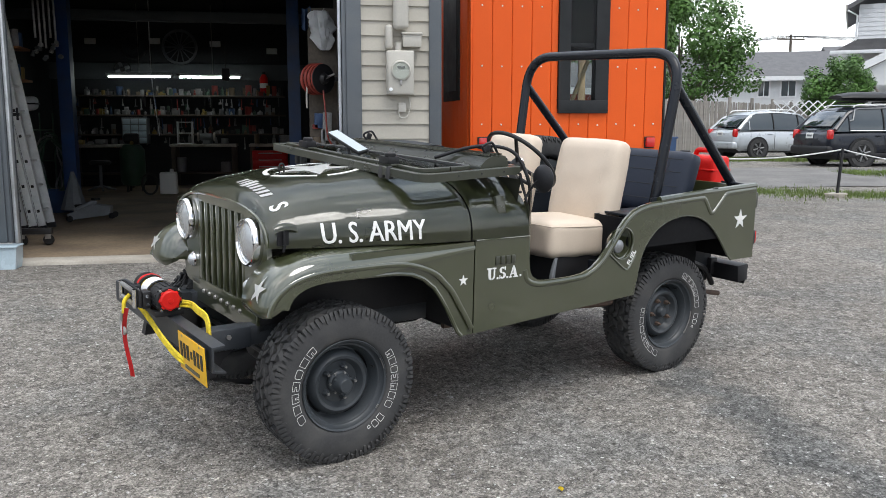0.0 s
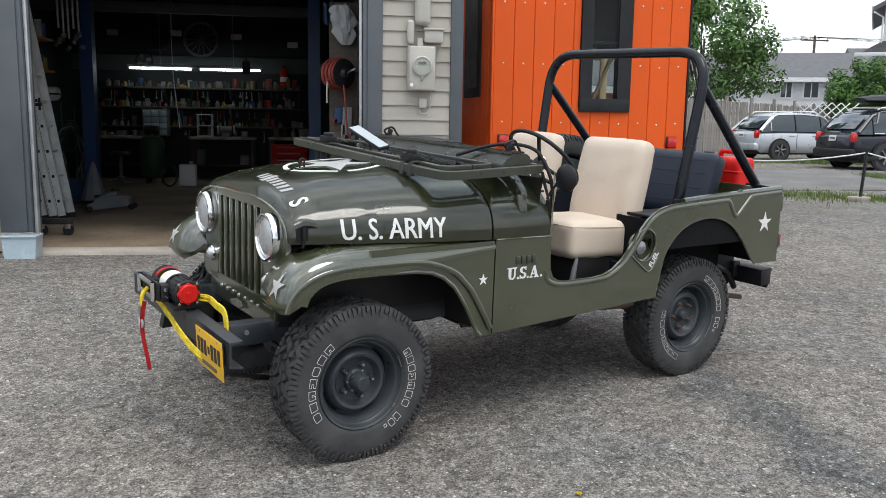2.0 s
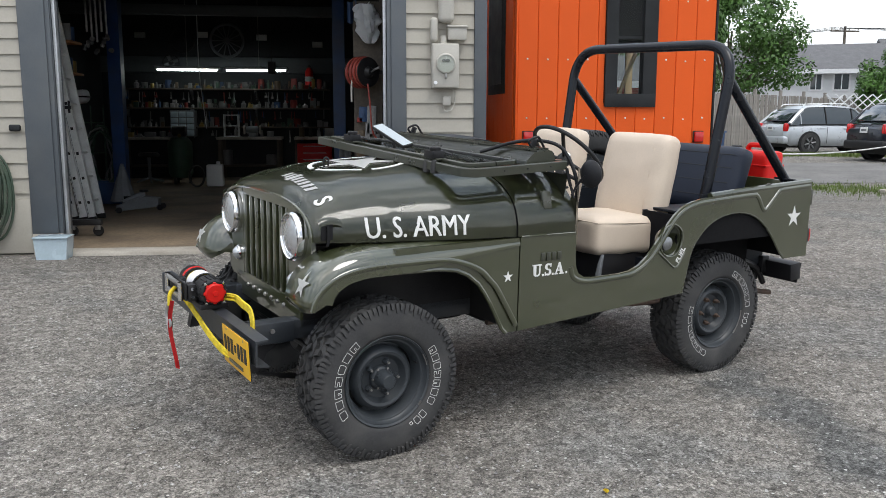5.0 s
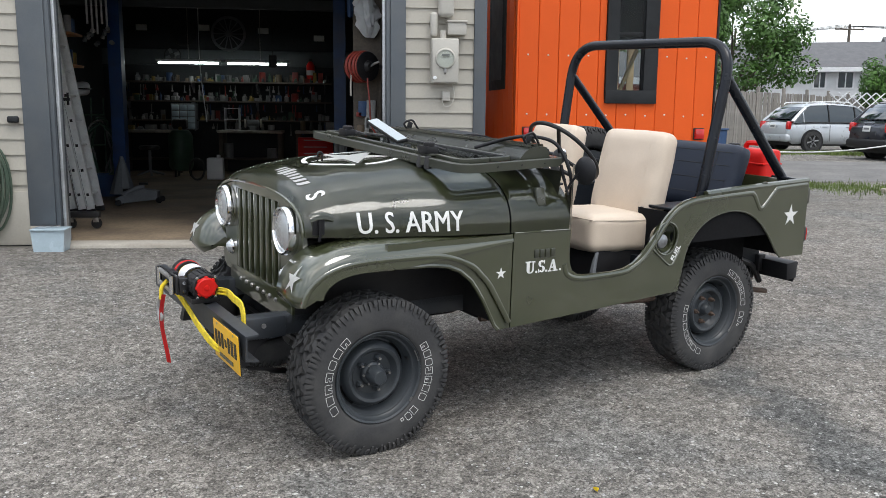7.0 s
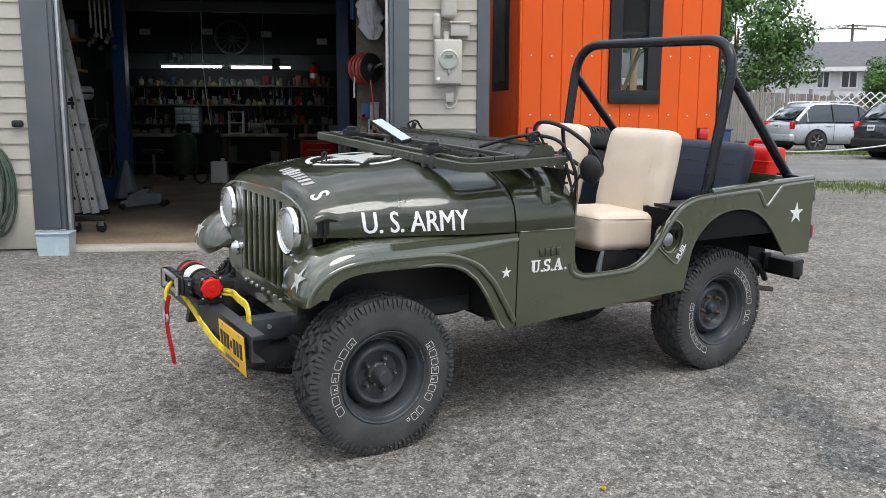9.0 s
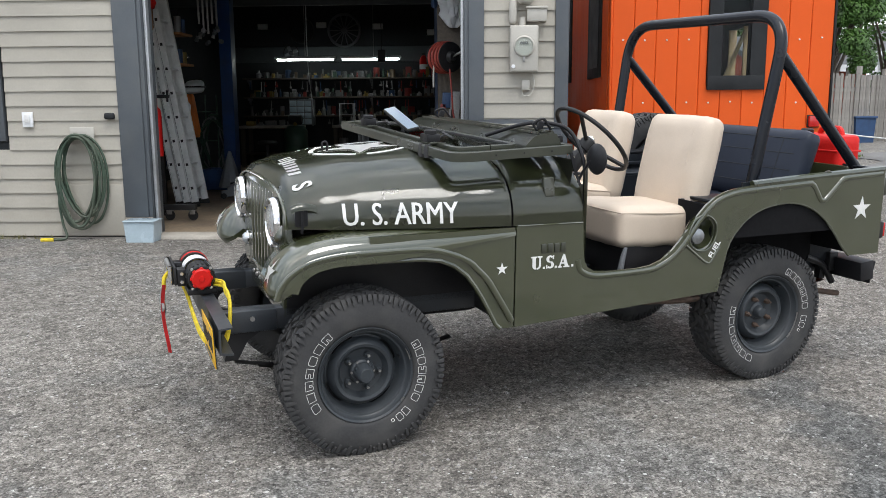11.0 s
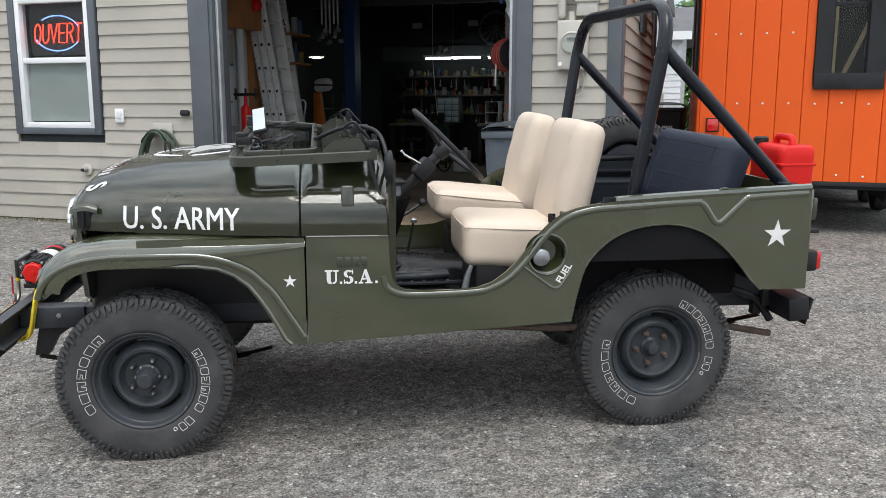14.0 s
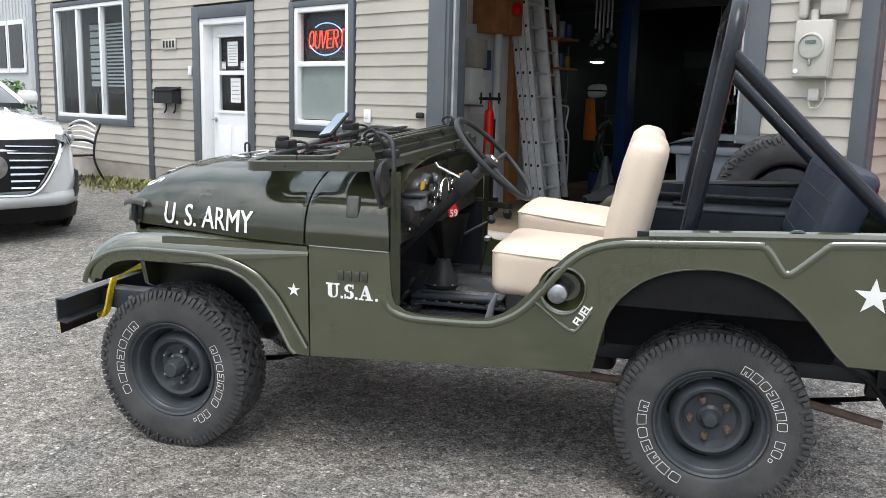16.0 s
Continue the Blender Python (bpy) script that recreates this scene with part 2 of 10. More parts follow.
TYRE_WHITE = material("white_tyre_lettering", (0.62, 0.62, 0.60), 0.7, vary=0.15, scale=30, fine=200)
CREAM = material("cream_vinyl", (0.63, 0.525, 0.42), 0.45, vary=0.05, scale=5, fine=160, bump=0.10, bump_scale=240)
NAVY = material("navy_vinyl", (0.020, 0.026, 0.042), 0.45, spec=0.3, vary=0.12, scale=5, fine=160, bump=0.12, bump_scale=220)
RED_PLASTIC = material("red_plastic", (0.60, 0.012, 0.009), 0.40, spec=0.3, vary=0.08, scale=6, fine=120, bump=0.05)
BLACK_PLASTIC = material("black_plastic", (0.018, 0.018, 0.019), 0.45, spec=0.3, vary=0.15, scale=10, fine=150, bump=0.06)
YELLOW_ROPE = material("yellow_rope", (0.72, 0.55, 0.03), 0.75, vary=0.25, scale=30, fine=250, bump=0.5, bump_scale=250)
PLATE_YELLOW = material("yellow_number_plate", (0.80, 0.45, 0.02), 0.4, vary=0.05)
RED_STRAP = material("red_webbing", (0.55, 0.02, 0.02), 0.8, vary=0.2, fine=300, bump=0.3)
SIDING = material("taupe_clapboard", (0.42, 0.395, 0.34), 0.6, vary=0.05, scale=2.5, fine=60, bump=0.10, bump_scale=90, dirt=(0.24, 0.22, 0.18), dirt_amount=0.22, dirt_scale=2, rand=0.05)
TRIM = material("slate_grey_trim", (0.085, 0.097, 0.11), 0.55, vary=0.08, scale=4, fine=90, bump=0.08, dirt=(0.16, 0.16, 0.15), dirt_amount=0.25)
WHITE_VINYL = material("white_window_vinyl", (0.80, 0.81, 0.82), 0.4, vary=0.03, scale=5)
ORANGE = material("orange_sheet_metal", (0.76, 0.108, 0.014), 0.48, spec=0.25, vary=0.04, scale=1.5, fine=90, bump=0.04, bump_scale=12, rand=0.04)
DARK_TRIM = material("charcoal_wood_trim", (0.024, 0.026, 0.028), 0.6, spec=0.2, vary=0.2, scale=6, fine=90, bump=0.15)
CONCRETE = material("worn_concrete", (0.40, 0.37, 0.32), 0.85, vary=0.15, scale=4, fine=60, bump=0.4, dirt=(0.20, 0.17, 0.13), dirt_amount=0.5)
SHOP_FLOOR = material("oil_stained_shop_floor", (0.25, 0.19, 0.13), 0.7, vary=0.25, scale=2, fine=30, bump=0.15, dirt=(0.05, 0.04, 0.035), dirt_amount=0.7, dirt_scale=1.2)
# Near-black on purpose: the workshop's dimness is put into this wall colour.
SHOP_WALL = material("shade_toned_shop_wall", (0.030, 0.034, 0.037), 0.85, vary=0.2, scale=2, fine=20)
BLUE_STEEL = material("blue_lift_paint", (0.012, 0.055, 0.18), 0.42, vary=0.15, scale=5, fine=60, dirt=(0.05, 0.05, 0.05), dirt_amount=0.4)
ALU = material("brushed_aluminium", (0.80, 0.81, 0.80), 0.42, metal=0.0, vary=0.12, scale=8, fine=160)
METER_GREY = material("meter_enamel", (0.50, 0.48, 0.43), 0.45, vary=0.05, dirt=(0.3, 0.28, 0.24), dirt_amount=0.25)
GLASS = glass_material("clear_glass")
PANE = glass_material("window_glass", (0.86, 0.89, 0.88))
HEADLIGHT_GLASS = material("headlamp_lens", (0.62, 0.64, 0.65), 0.16, metal=0.6, vary=0.08, scale=60, fine=300, bump=0.6, bump_scale=160, coat=1.0)
WOOD_GREY = material("weathered_grey_fence_wood", (0.27, 0.25, 0.225), 0.85, vary=0.2, scale=6, fine=50, bump=0.3, rand=0.15)
BIN_GREY = material("grey_blue_bin_plastic", (0.10, 0.115, 0.135), 0.5, vary=0.1, scale=5, fine=80, bump=0.08, dirt=(0.2, 0.19, 0.17), dirt_amount=0.2)
HOSE_GREEN = material("green_rubber_hose", (0.045, 0.075, 0.05), 0.55, vary=0.2, scale=10, fine=100, dirt=(0.14, 0.13, 0.10), dirt_amount=0.4)
GRASS = material("grass_blades", (0.11, 0.16, 0.03), 0.7, vary=0.35, scale=3, fine=20)
LITTER = material("dry_leaves_and_weeds", (0.17, 0.165, 0.075), 0.8, vary=0.5, scale=14, fine=60)
LEAF = material("maple_leaves", (0.062, 0.145, 0.022), 0.55, vary=0.4, scale=1.2, fine=8)
BARK = material("grey_bark", (0.12, 0.10, 0.08), 0.9, vary=0.25, scale=8, fine=50, bump=0.6)
ROOF = material("grey_asphalt_shingles", (0.13, 0.13, 0.135), 0.9, vary=0.2, scale=3, fine=25, bump=0.3)
FAR_WHITE = material("white_vinyl_siding", (0.70, 0.71, 0.72), 0.6, vary=0.05, scale=2)
CAR_SILVER = material("silver_car_paint", (0.50, 0.53, 0.56), 0.3, metal=0.2, vary=0.03, coat=0.8)
WHEEL_ALLOY = material("dull_grey_alloy", (0.20, 0.205, 0.21), 0.4, metal=0.3, vary=0.1)
CAR_BLACK = material("dark_blue_car_paint", (0.009, 0.011, 0.018), 0.3, spec=0.3, vary=0.05, coat=0.5)
CAR_WHITE = material("pearl_white_car_paint", (0.80, 0.80, 0.79), 0.2, vary=0.02, coat=0.9)
CAR_GLASS = material("dark_car_glass", (0.03, 0.04, 0.045), 0.05, vary=0.05, coat=1.0)
TAIL_RED = material("red_lamp_lens", (0.55, 0.012, 0.012), 0.15, vary=0.1, coat=0.8)
PAPER = material("white_paper", (0.75, 0.75, 0.73), 0.8, vary=0.05)
INK = material("black_ink", (0.02, 0.02, 0.02), 0.6, vary=0.1)


def ground_material():
    """Old asphalt: close grey stones in a dull binder, pale flecks, dark pits, cool and warm patches."""
    m = material("worn_gravelly_asphalt", (0.254, 0.237, 0.213), 0.95, spec=0.12, vary=0.07, scale=0.9, fine=14)
    n, l = m.node_tree.nodes, m.node_tree.links
    b = n["Principled BSDF"]
    c = b.inputs["Base Color"].links[0].from_socket
    tc = n.new("ShaderNodeTexCoord")

    def vor(s, shift=0.0):
        v = n.new("ShaderNodeTexVoronoi")
        v.inputs["Scale"].default_value = s
        mp = n.new("ShaderNodeMapping")
        mp.inputs["Location"].default_value = (shift, shift * 0.7, 0)
        l.new(tc.outputs["Object"], mp.inputs["Vector"])
        l.new(mp.outputs[0], v.inputs["Vector"])
        return v

    def cloud(s, detail, rough=0.55):
        t = n.new("ShaderNodeTexNoise")
        t.inputs["Scale"].default_value, t.inputs["Detail"].default_value, t.inputs["Roughness"].default_value = s, detail, rough
        l.new(tc.outputs["Object"], t.inputs["Vector"])
        return t.outputs["Fac"]

    def ramp(v, stops):
        r = n.new("ShaderNodeValToRGB")
        while len(r.color_ramp.elements) < len(stops):
            r.color_ramp.elements.new(0.5)
        for e, (p, k) in zip(r.color_ramp.elements, stops):
            e.position, e.color = p, (*k, 1) if isinstance(k, tuple) else (k, k, k, 1)
        l.new(v, r.inputs[0])
        return r.outputs[0]

    def blend(a, k, mode, fac=1.0):
        x = n.new("ShaderNodeMix")
        x.data_type, x.blend_type = "RGBA", mode
        if isinstance(fac, float):
            x.inputs[0].default_value = fac
        else:
            l.new(fac, x.inputs[0])
        l.new(a, x.inputs[6])
        if isinstance(k, tuple):
            x.inputs[7].default_value = (*k, 1)
        else:
            l.new(k, x.inputs[7])
        return x.outputs[2]

    def calc(op, a, k):
        x = n.new("ShaderNodeMath")
        x.operation = op
        l.new(a, x.inputs[0])
        if isinstance(k, float):
            x.inputs[1].default_value = k
        else:
            l.new(k, x.inputs[1])
        return x.outputs[0]

    def mapped(v, a0, a1, b0, b1):
        r = n.new("ShaderNodeMapRange")
        for k, x in enumerate((a0, a1, b0, b1)):
            r.inputs[k + 1].default_value = x
        l.new(v, r.inputs[0])
        return r.outputs[0]

    sand, stone, cobble = vor(180), vor(88), vor(30)
    fleck, grain, pit = vor(48, 3.1), vor(105, 7.7), vor(34, 5.3)
    layers = [ramp(sand.outputs["Color"], [(0.0, 0.48), (0.5, 1.0), (1.0, 1.50)]),
              ramp(stone.outputs["Color"], [(0.0, 0.42), (0.35, 0.88), (0.75, 1.10), (1.0, 1.72)]),
              ramp(cobble.outputs["Color"], [(0.0, 0.60), (0.5, 0.98), (1.0, 1.42)]),
              ramp(stone.outputs["Distance"], [(0.0, 1.12), (0.5, 1.0), (0.9, 0.60)]),
              ramp(cloud(0.55, 9), [(0.3, 0.86), (0.45, 0.97), (0.55, 1.03), (0.7, 1.12)]),
              ramp(cloud(5.0, 7), [(0.34, 0.86), (0.5, 1.0), (0.66, 1.10)])]
    for layer in layers:
        c = blend(c, layer, "MULTIPLY")
    # cool worn patches against the warmer dusty ground
    cool = mapped(cloud(0.9, 8, 0.62), 0.50, 0.60, 0.0, 1.0)
    c = blend(c, (0.84, 0.87, 0.90), "MULTIPLY", cool)
    # an old tar seam running out from the building
    sep = n.new("ShaderNodeSeparateXYZ")
    l.new(tc.outputs["Object"], sep.inputs[0])
    wander = calc("MULTIPLY", calc("SUBTRACT", cloud(3.0, 6), 0.5), 0.75)
    away = calc("ABSOLUTE", calc("ADD", calc("SUBTRACT", sep.outputs["X"], 2.53), wander), 0.0)
    seam = calc("MULTIPLY", mapped(away, 0.08, 0.26, 1.0, 0.0), mapped(sep.outputs["Y"], 4.4, 4.9, 1.0, 0.0))
    c = blend(c, (0.62, 0.66, 0.70), "MULTIPLY", seam)
    # scattered pale flecks and dark pits
    for v, lo, hi, near, tone in ((fleck, 0.90, 0.915, 0.42, (0.64, 0.63, 0.60)), (grain, 0.915, 0.93, 0.54, (0.62, 0.62, 0.60))):
        c = blend(c, tone, "MIX", calc("MULTIPLY", mapped(v.outputs["Color"], lo, hi, 0.0, 0.85), mapped(v.outputs["Distance"], near - 0.08, near, 1.0, 0.0)))
    c = blend(c, (0.055, 0.05, 0.045), "MIX", calc("MULTIPLY", mapped(pit.outputs["Color"], 0.11, 0.09, 0.0, 0.85), mapped(pit.outputs["Distance"], 0.30, 0.42, 1.0, 0.0)))
    l.new(c, b.inputs["Base Color"])
    bn = n.new("ShaderNodeBump")
    bn.inputs["Strength"].default_value, bn.inputs["Distance"].default_value = 1.0, 0.012
    l.new(blend(layers[3], layers[1], "MULTIPLY"), bn.inputs["Height"])
    l.new(bn.outputs[0], b.inputs["Normal"])
    return m


ASPHALT = ground_material()

# ---- the ground ----


def rise(x, y):
    """The yard climbs slightly towards the buildings."""
    q = -0.4226 * (x - 0.26) + 0.9063 * (y - 4.118)
    t = min(max((q + 0.75) / 3.6, 0), 1)
    along = 0.9063 * (x - 0.26) + 0.4226 * (y - 4.118)
    dip = min(0.0, max(-0.034, -0.024 + 0.0085 * along)) * (1 - t) ** 2
    far = min(max((x + y - 25) / 7, 0), 1) if x > 4 else 0
    return 0.09 * (t * t * (3 - 2 * t) * 0.5 + t * 0.5) + dip + 0.16 * far * far * (3 - 2 * far)


def ground_fn():
    bm = bmesh.new()
    xs = [-400, -120, -40, -20, -14] + [-12 + 0.5 * i for i in range(53)] + [15, 16, 18, 20, 25, 30, 60, 150, 400]
    ys = [-400, -120, -40, -15, -6] + [-4 + 0.4 * i for i in range(40)] + [12.5, 13, 14, 15, 16, 17, 18, 20, 23, 26, 40, 80, 200, 500]
    g = [[bm.verts.new((x, y, rise(x, y) + (0.006 * noise.noise((x * 0.8, y * 0.8, 0)) if abs(x) < 12 and -2 < y < 8 else 0))) for y in ys] for x in xs]
    for i in range(len(xs) - 1):
        for j in range(len(ys) - 1):
            bm.faces.new((g[i][j], g[i + 1][j], g[i + 1][j + 1], g[i][j + 1]))
    return bm


# A darker sheet, added over the far yard to lower its tone.
FAR_ASPHALT = material("darker_far_asphalt", (0.165, 0.160, 0.155), 0.9, spec=0.12, vary=0.22, scale=0.9, fine=18, dirt=(0.27, 0.26, 0.24), dirt_amount=0.35, dirt_scale=1.6)


def drive_point(u, v):
    x, y = 8.2 + 26 * u + 1.6 * v + 0.25 * math.sin(13 * v), 15.6 - 2.6 * u + 4.6 * v + 0.35 * math.sin(19 * u)
    return Vector((x, y, rise(x, y) + 0.014))


tagged(part("drive", sheet(drive_point, 30, 24), FAR_ASPHALT, smooth=60), "darker grey asphalt sheet added past the rope barrier", "drive", kind="structure")
tagged(part("ground", ground_fn(), ASPHALT, smooth=60), "worn grey gravelly asphalt yard", "ground", kind="structure")

# ---- the garage building: front wall in the plane y = 8.41 ----
WALL_Y, TOP, LEFT, RIGHT = 8.41, 3.7, -11.75, 1.82
OPENINGS = [(-10.97, -8.65, 1.05, 2.83), (-6.68, -5.60, 0.20, 2.46), (-4.66, -3.70, 1.12, 2.50), (-2.24, 0.90, 0.0, 3.05)]


def pierced(x0, x1, y0, y1, z0, z1, holes):
    """A wall slab as blocks round its openings."""
    bm = bmesh.new()
    xs = sorted({x0, x1, *[h[0] for h in holes], *[h[1] for h in holes]})
    for a, b in zip(xs, xs[1:]):
        mid, z = (a + b) / 2, z0
        for h in sorted([h for h in holes if h[0] < mid < h[1]], key=lambda h: h[2]):
            if h[2] > z + 1e-4:
                span(a, b, y0, y1, z, h[2], bm=bm)
            z = h[3]
        if z < z1:
            span(a, b, y0, y1, z, z1, bm=bm)
    return bm


wall_front = tagged(part("wall_front", pierced(LEFT + 0.02, RIGHT - 0.02, WALL_Y + 0.02, WALL_Y + 0.2, 0.0, TOP, OPENINGS), SHOP_WALL, smooth=0), "taupe clapboard front wall of a garage", "wall", kind="structure")
tagged(part("wall_side", span(RIGHT - 0.2, RIGHT - 0.03, WALL_Y + 0.2, 12.62, 0, TOP), SHOP_WALL, smooth=0), "clapboard side wall of a garage", "wall", kind="structure")
tagged(part("wall_back", span(-4.6, 1.10, 18.5, 18.7, 0, TOP), SHOP_WALL, smooth=0), "back wall of the workshop, the shade put in its dark colour", "wall", kind="structure")
tagged(part("wall_left_rear", span(-4.6, -4.4, 11.7, 18.5, 0, TOP), SHOP_WALL, smooth=0), "workshop side wall, the shade put in its dark colour", "wall", kind="structure")
tagged(part("wall_right_rear", span(0.96, 1.10, 12.62, 18.5, 0, TOP), SHOP_WALL, smooth=0), "workshop side wall, the shade put in its dark colour", "wall", kind="structure")
tagged(part("wall_step", span(1.101, RIGHT - 0.201, 12.48, 12.62, 0, TOP), SHOP_WALL, smooth=0), "workshop wall where the building narrows, the shade put in its dark colour", "wall", kind="structure")
tagged(part("wall_partition", span(-4.6, -3.3, 11.5, 11.7, 0, TOP), SHOP_WALL, smooth=0), "workshop partition wall, the shade put in its dark colour", "wall", kind="structure")
PARTITION = material("pale_grey_partition", (0.60, 0.62, 0.63), 0.7, vary=0.08, scale=2)
tagged(part("wall_office", span(-3.42, -3.3, 8.62, 11.5, 0, TOP), PARTITION, smooth=0), "pale grey partition wall beside the door", "wall", kind="structure")
tagged(part("wall_left_end", span(LEFT, LEFT + 0.2, 8.6, 14, 0, TOP), SIDING, smooth=0), "clapboard end wall", "wall", kind="structure")
tagged(part("ceiling", span(LEFT, 1.10, 12.62, 18.7, TOP, TOP + 0.15, bm=span(LEFT, RIGHT, WALL_Y + 0.02, 12.62, TOP, TOP + 0.15)), SHOP_WALL, smooth=0), "workshop ceiling, the shade put in its dark colour", "ceiling", kind="structure")
tagged(part("floor", span(-4.6, 0.96, 12.48, 18.5, 0.0, 0.12, bm=span(-4.6, RIGHT - 0.2, WALL_Y + 0.2, 12.48, 0.0, 0.12)), SHOP_FLOOR, smooth=0), "brown oil-stained workshop floor", "floor", kind="structure")
tagged(part("threshold", span(-2.46, 1.0, WALL_Y - 0.10, WALL_Y + 0.2, 0.0, 0.125, 0.02), CONCRETE), "worn pale concrete door threshold", "threshold", kind="structure")
tagged(part("foundation", pierced(LEFT + 0.03, RIGHT - 0.02, WALL_Y - 0.012, WALL_Y + 0.02, 0.0, 0.40, [(-2.46, 1.0, 0.0, 0.40), (-6.84, -2.46, 0.10, 0.40), (1.0, RIGHT - 0.02, 0.10, 0.40)]), CONCRETE), "pale concrete foundation strip", "foundation", kind="structure")

# clapboards, cut round the openings
COURSE = 0.141


def clapboard(x0, x1, y, z, flip=1.0):
    """A wedge of board, thicker at its foot."""
    me = bpy.data.meshes.new("clapboard")
    t0, t1 = 0.008, 0.024
    v = [(x0, y - t1 * flip, z), (x1, y - t1 * flip, z), (x1, y + 0.02 * flip, z), (x0, y + 0.02 * flip, z),
         (x0, y - t0 * flip, z + COURSE + 0.004), (x1, y - t0 * flip, z + COURSE + 0.004), (x1, y + 0.02 * flip, z + COURSE + 0.004), (x0, y + 0.02 * flip, z + COURSE + 0.004)]
    me.from_pydata(v, [], [(0, 1, 2, 3), (7, 6, 5, 4), (0, 4, 5, 1), (1, 5, 6, 2), (2, 6, 7, 3), (3, 7, 4, 0)])
    me.materials.append(SIDING)
    return me


BOARD_HOLES = [(-11.05, -8.48, 0.95, 2.92), (-6.84, -5.46, 0.0, 2.62), (-4.75, -3.59, 1.05, 2.57), (-2.475, 1.04, 0.0, 3.2), (-8.06, -7.93, 0, 4), (LEFT, LEFT + 0.12, 0, 4), (1.707, 1.82, 0, 4), (LEFT, -6.84, 0.0, 0.40)]


def clad_front():
    rnd = random.Random(4)
    k = 0
    while True:
        z = 0.115 + k * COURSE
        if z > TOP - 0.1:
            break
        cuts = sorted((h[0], h[1]) for h in BOARD_HOLES if h[2] < z + COURSE - 0.02 and h[3] > z + 0.02)
        x = LEFT
        for a, b in cuts + [(RIGHT, RIGHT)]:
            if a > x + 0.02:
                pieces = [x, a]
                if a - x > 2.6:
                    pieces = [x, x + (a - x) * rnd.uniform(0.35, 0.65), a]
                for p, q in zip(pieces, pieces[1:]):
                    ob = new("clapboard", clapboard(p + 0.001, q - 0.001, WALL_Y, z))
                    ob.parent = wall_front
            x = max(x, b)
        k += 1


def trim_board(name, x0, x1, z0, z1, proud=0.036, mat=None, parent=None, y=WALL_Y):
    return part(name, span(x0, x1, y - proud, y + 0.02, z0, z1, 0.004), mat or TRIM, parent)


for x0, x1 in ((LEFT, LEFT + 0.12), (-8.06, -7.93), (1.707, 1.825)):
    tagged(trim_board("trim", x0, x1, 0.1, TOP, 0.04), "slate grey corner board", "trim", kind="structure")
tagged(part("trim", span(1.80, 1.84, WALL_Y + 0.022, WALL_Y + 0.14, 0.1, TOP, 0.004), TRIM), "slate grey corner board", "trim", kind="structure")
TRACK_ZINC = material("galvanised_track", (0.48, 0.50, 0.52), 0.4, metal=0.5, vary=0.15)
door_trim = empty("garage_door_trim", None, "slate grey boards round the open garage door", "trim", kind="structure")
trim_board("casing", -2.475, -2.24, 0.30, 3.05, 0.045, parent=door_trim)
trim_board("casing", 0.90, 1.045, 0.12, 3.05, 0.045, parent=door_trim)
trim_board("casing", -2.475, 1.045, 3.052, 3.25, 0.045, parent=door_trim)
part("jamb", span(-2.24, -2.20, WALL_Y - 0.03, WALL_Y + 0.25, 0.12, 3.05, 0.003), TRIM, door_trim)
part("jamb", span(0.86, 0.90, WALL_Y - 0.03, WALL_Y + 0.25, 0.12, 3.05, 0.003), TRIM, door_trim)
part("door_track", span(-2.195, -2.165, WALL_Y + 0.02, WALL_Y + 0.09, 0.12, 3.05, 0.004), TRACK_ZINC, door_trim, "pale metal door track")
part("door_track", span(0.825, 0.855, WALL_Y + 0.02, WALL_Y + 0.09, 0.12, 3.05, 0.004), TRACK_ZINC, door_trim, "pale metal door track")
part("casing_foot", span(-2.475, -2.20, WALL_Y - 0.05, WALL_Y + 0.02, 0.06, 0.298, 0.006), CONCRETE, door_trim, "pale concrete foot of the casing")


def window(name, x0, x1, z0, z1, mull=(), rail=None, label="", trim=(0.09, 0.09, 0.07, 0.07)):
    """A white vinyl window in slate trim. mull: upright bars as fractions; rail: the meeting rail's height."""
    w = empty(name, None, label, "window", kind="structure")
    fr = 0.06
    l, r, b, t = trim
    for nm, a in (("casing", (x0 - l, x0 - 0.001, z0 - b, z1 + t)), ("casing", (x1 + 0.001, x1 + r, z0 - b, z1 + t)), ("casing", (x0, x1, z1 + 0.001, z1 + t)), ("casing", (x0, x1, z0 - b, z0 - 0.001))):
        trim_board(nm, *a, 0.042, parent=w)
    bars = [(x0, x0 + fr, z0, z1), (x1 - fr, x1, z0, z1), (x0 + fr, x1 - fr, z1 - fr, z1), (x0 + fr, x1 - fr, z0, z0 + fr)]
    for a in bars:
        part("window_frame", span(a[0], a[1], WALL_Y - 0.03, WALL_Y + 0.07, a[2], a[3], 0.005), WHITE_VINYL, w)
    edges = [x0 + fr] + [x0 + (x1 - x0) * f for f in mull] + [x1 - fr]
    for f in mull:
        c = x0 + (x1 - x0) * f
        part("mullion", span(c - 0.03, c + 0.03, WALL_Y - 0.026, WALL_Y + 0.06, z0 + fr, z1 - fr, 0.004), WHITE_VINYL, w)
    if rail:
        part("meeting_rail", span(x0 + fr, x1 - fr, WALL_Y - 0.02, WALL_Y + 0.06, rail - 0.03, rail + 0.03, 0.005), WHITE_VINYL, w)
    for a, b2 in zip(edges, edges[1:]):
        for c, d in ((z0 + fr, rail or z1 - fr), (rail, z1 - fr)) if rail else ((z0 + fr, z1 - fr),):
            p = part("pane", span(a + 0.002, b2 - 0.002, WALL_Y + 0.03, WALL_Y + 0.036, c, d), PANE, w, smooth=0)
            p.visible_shadow = False
    return w


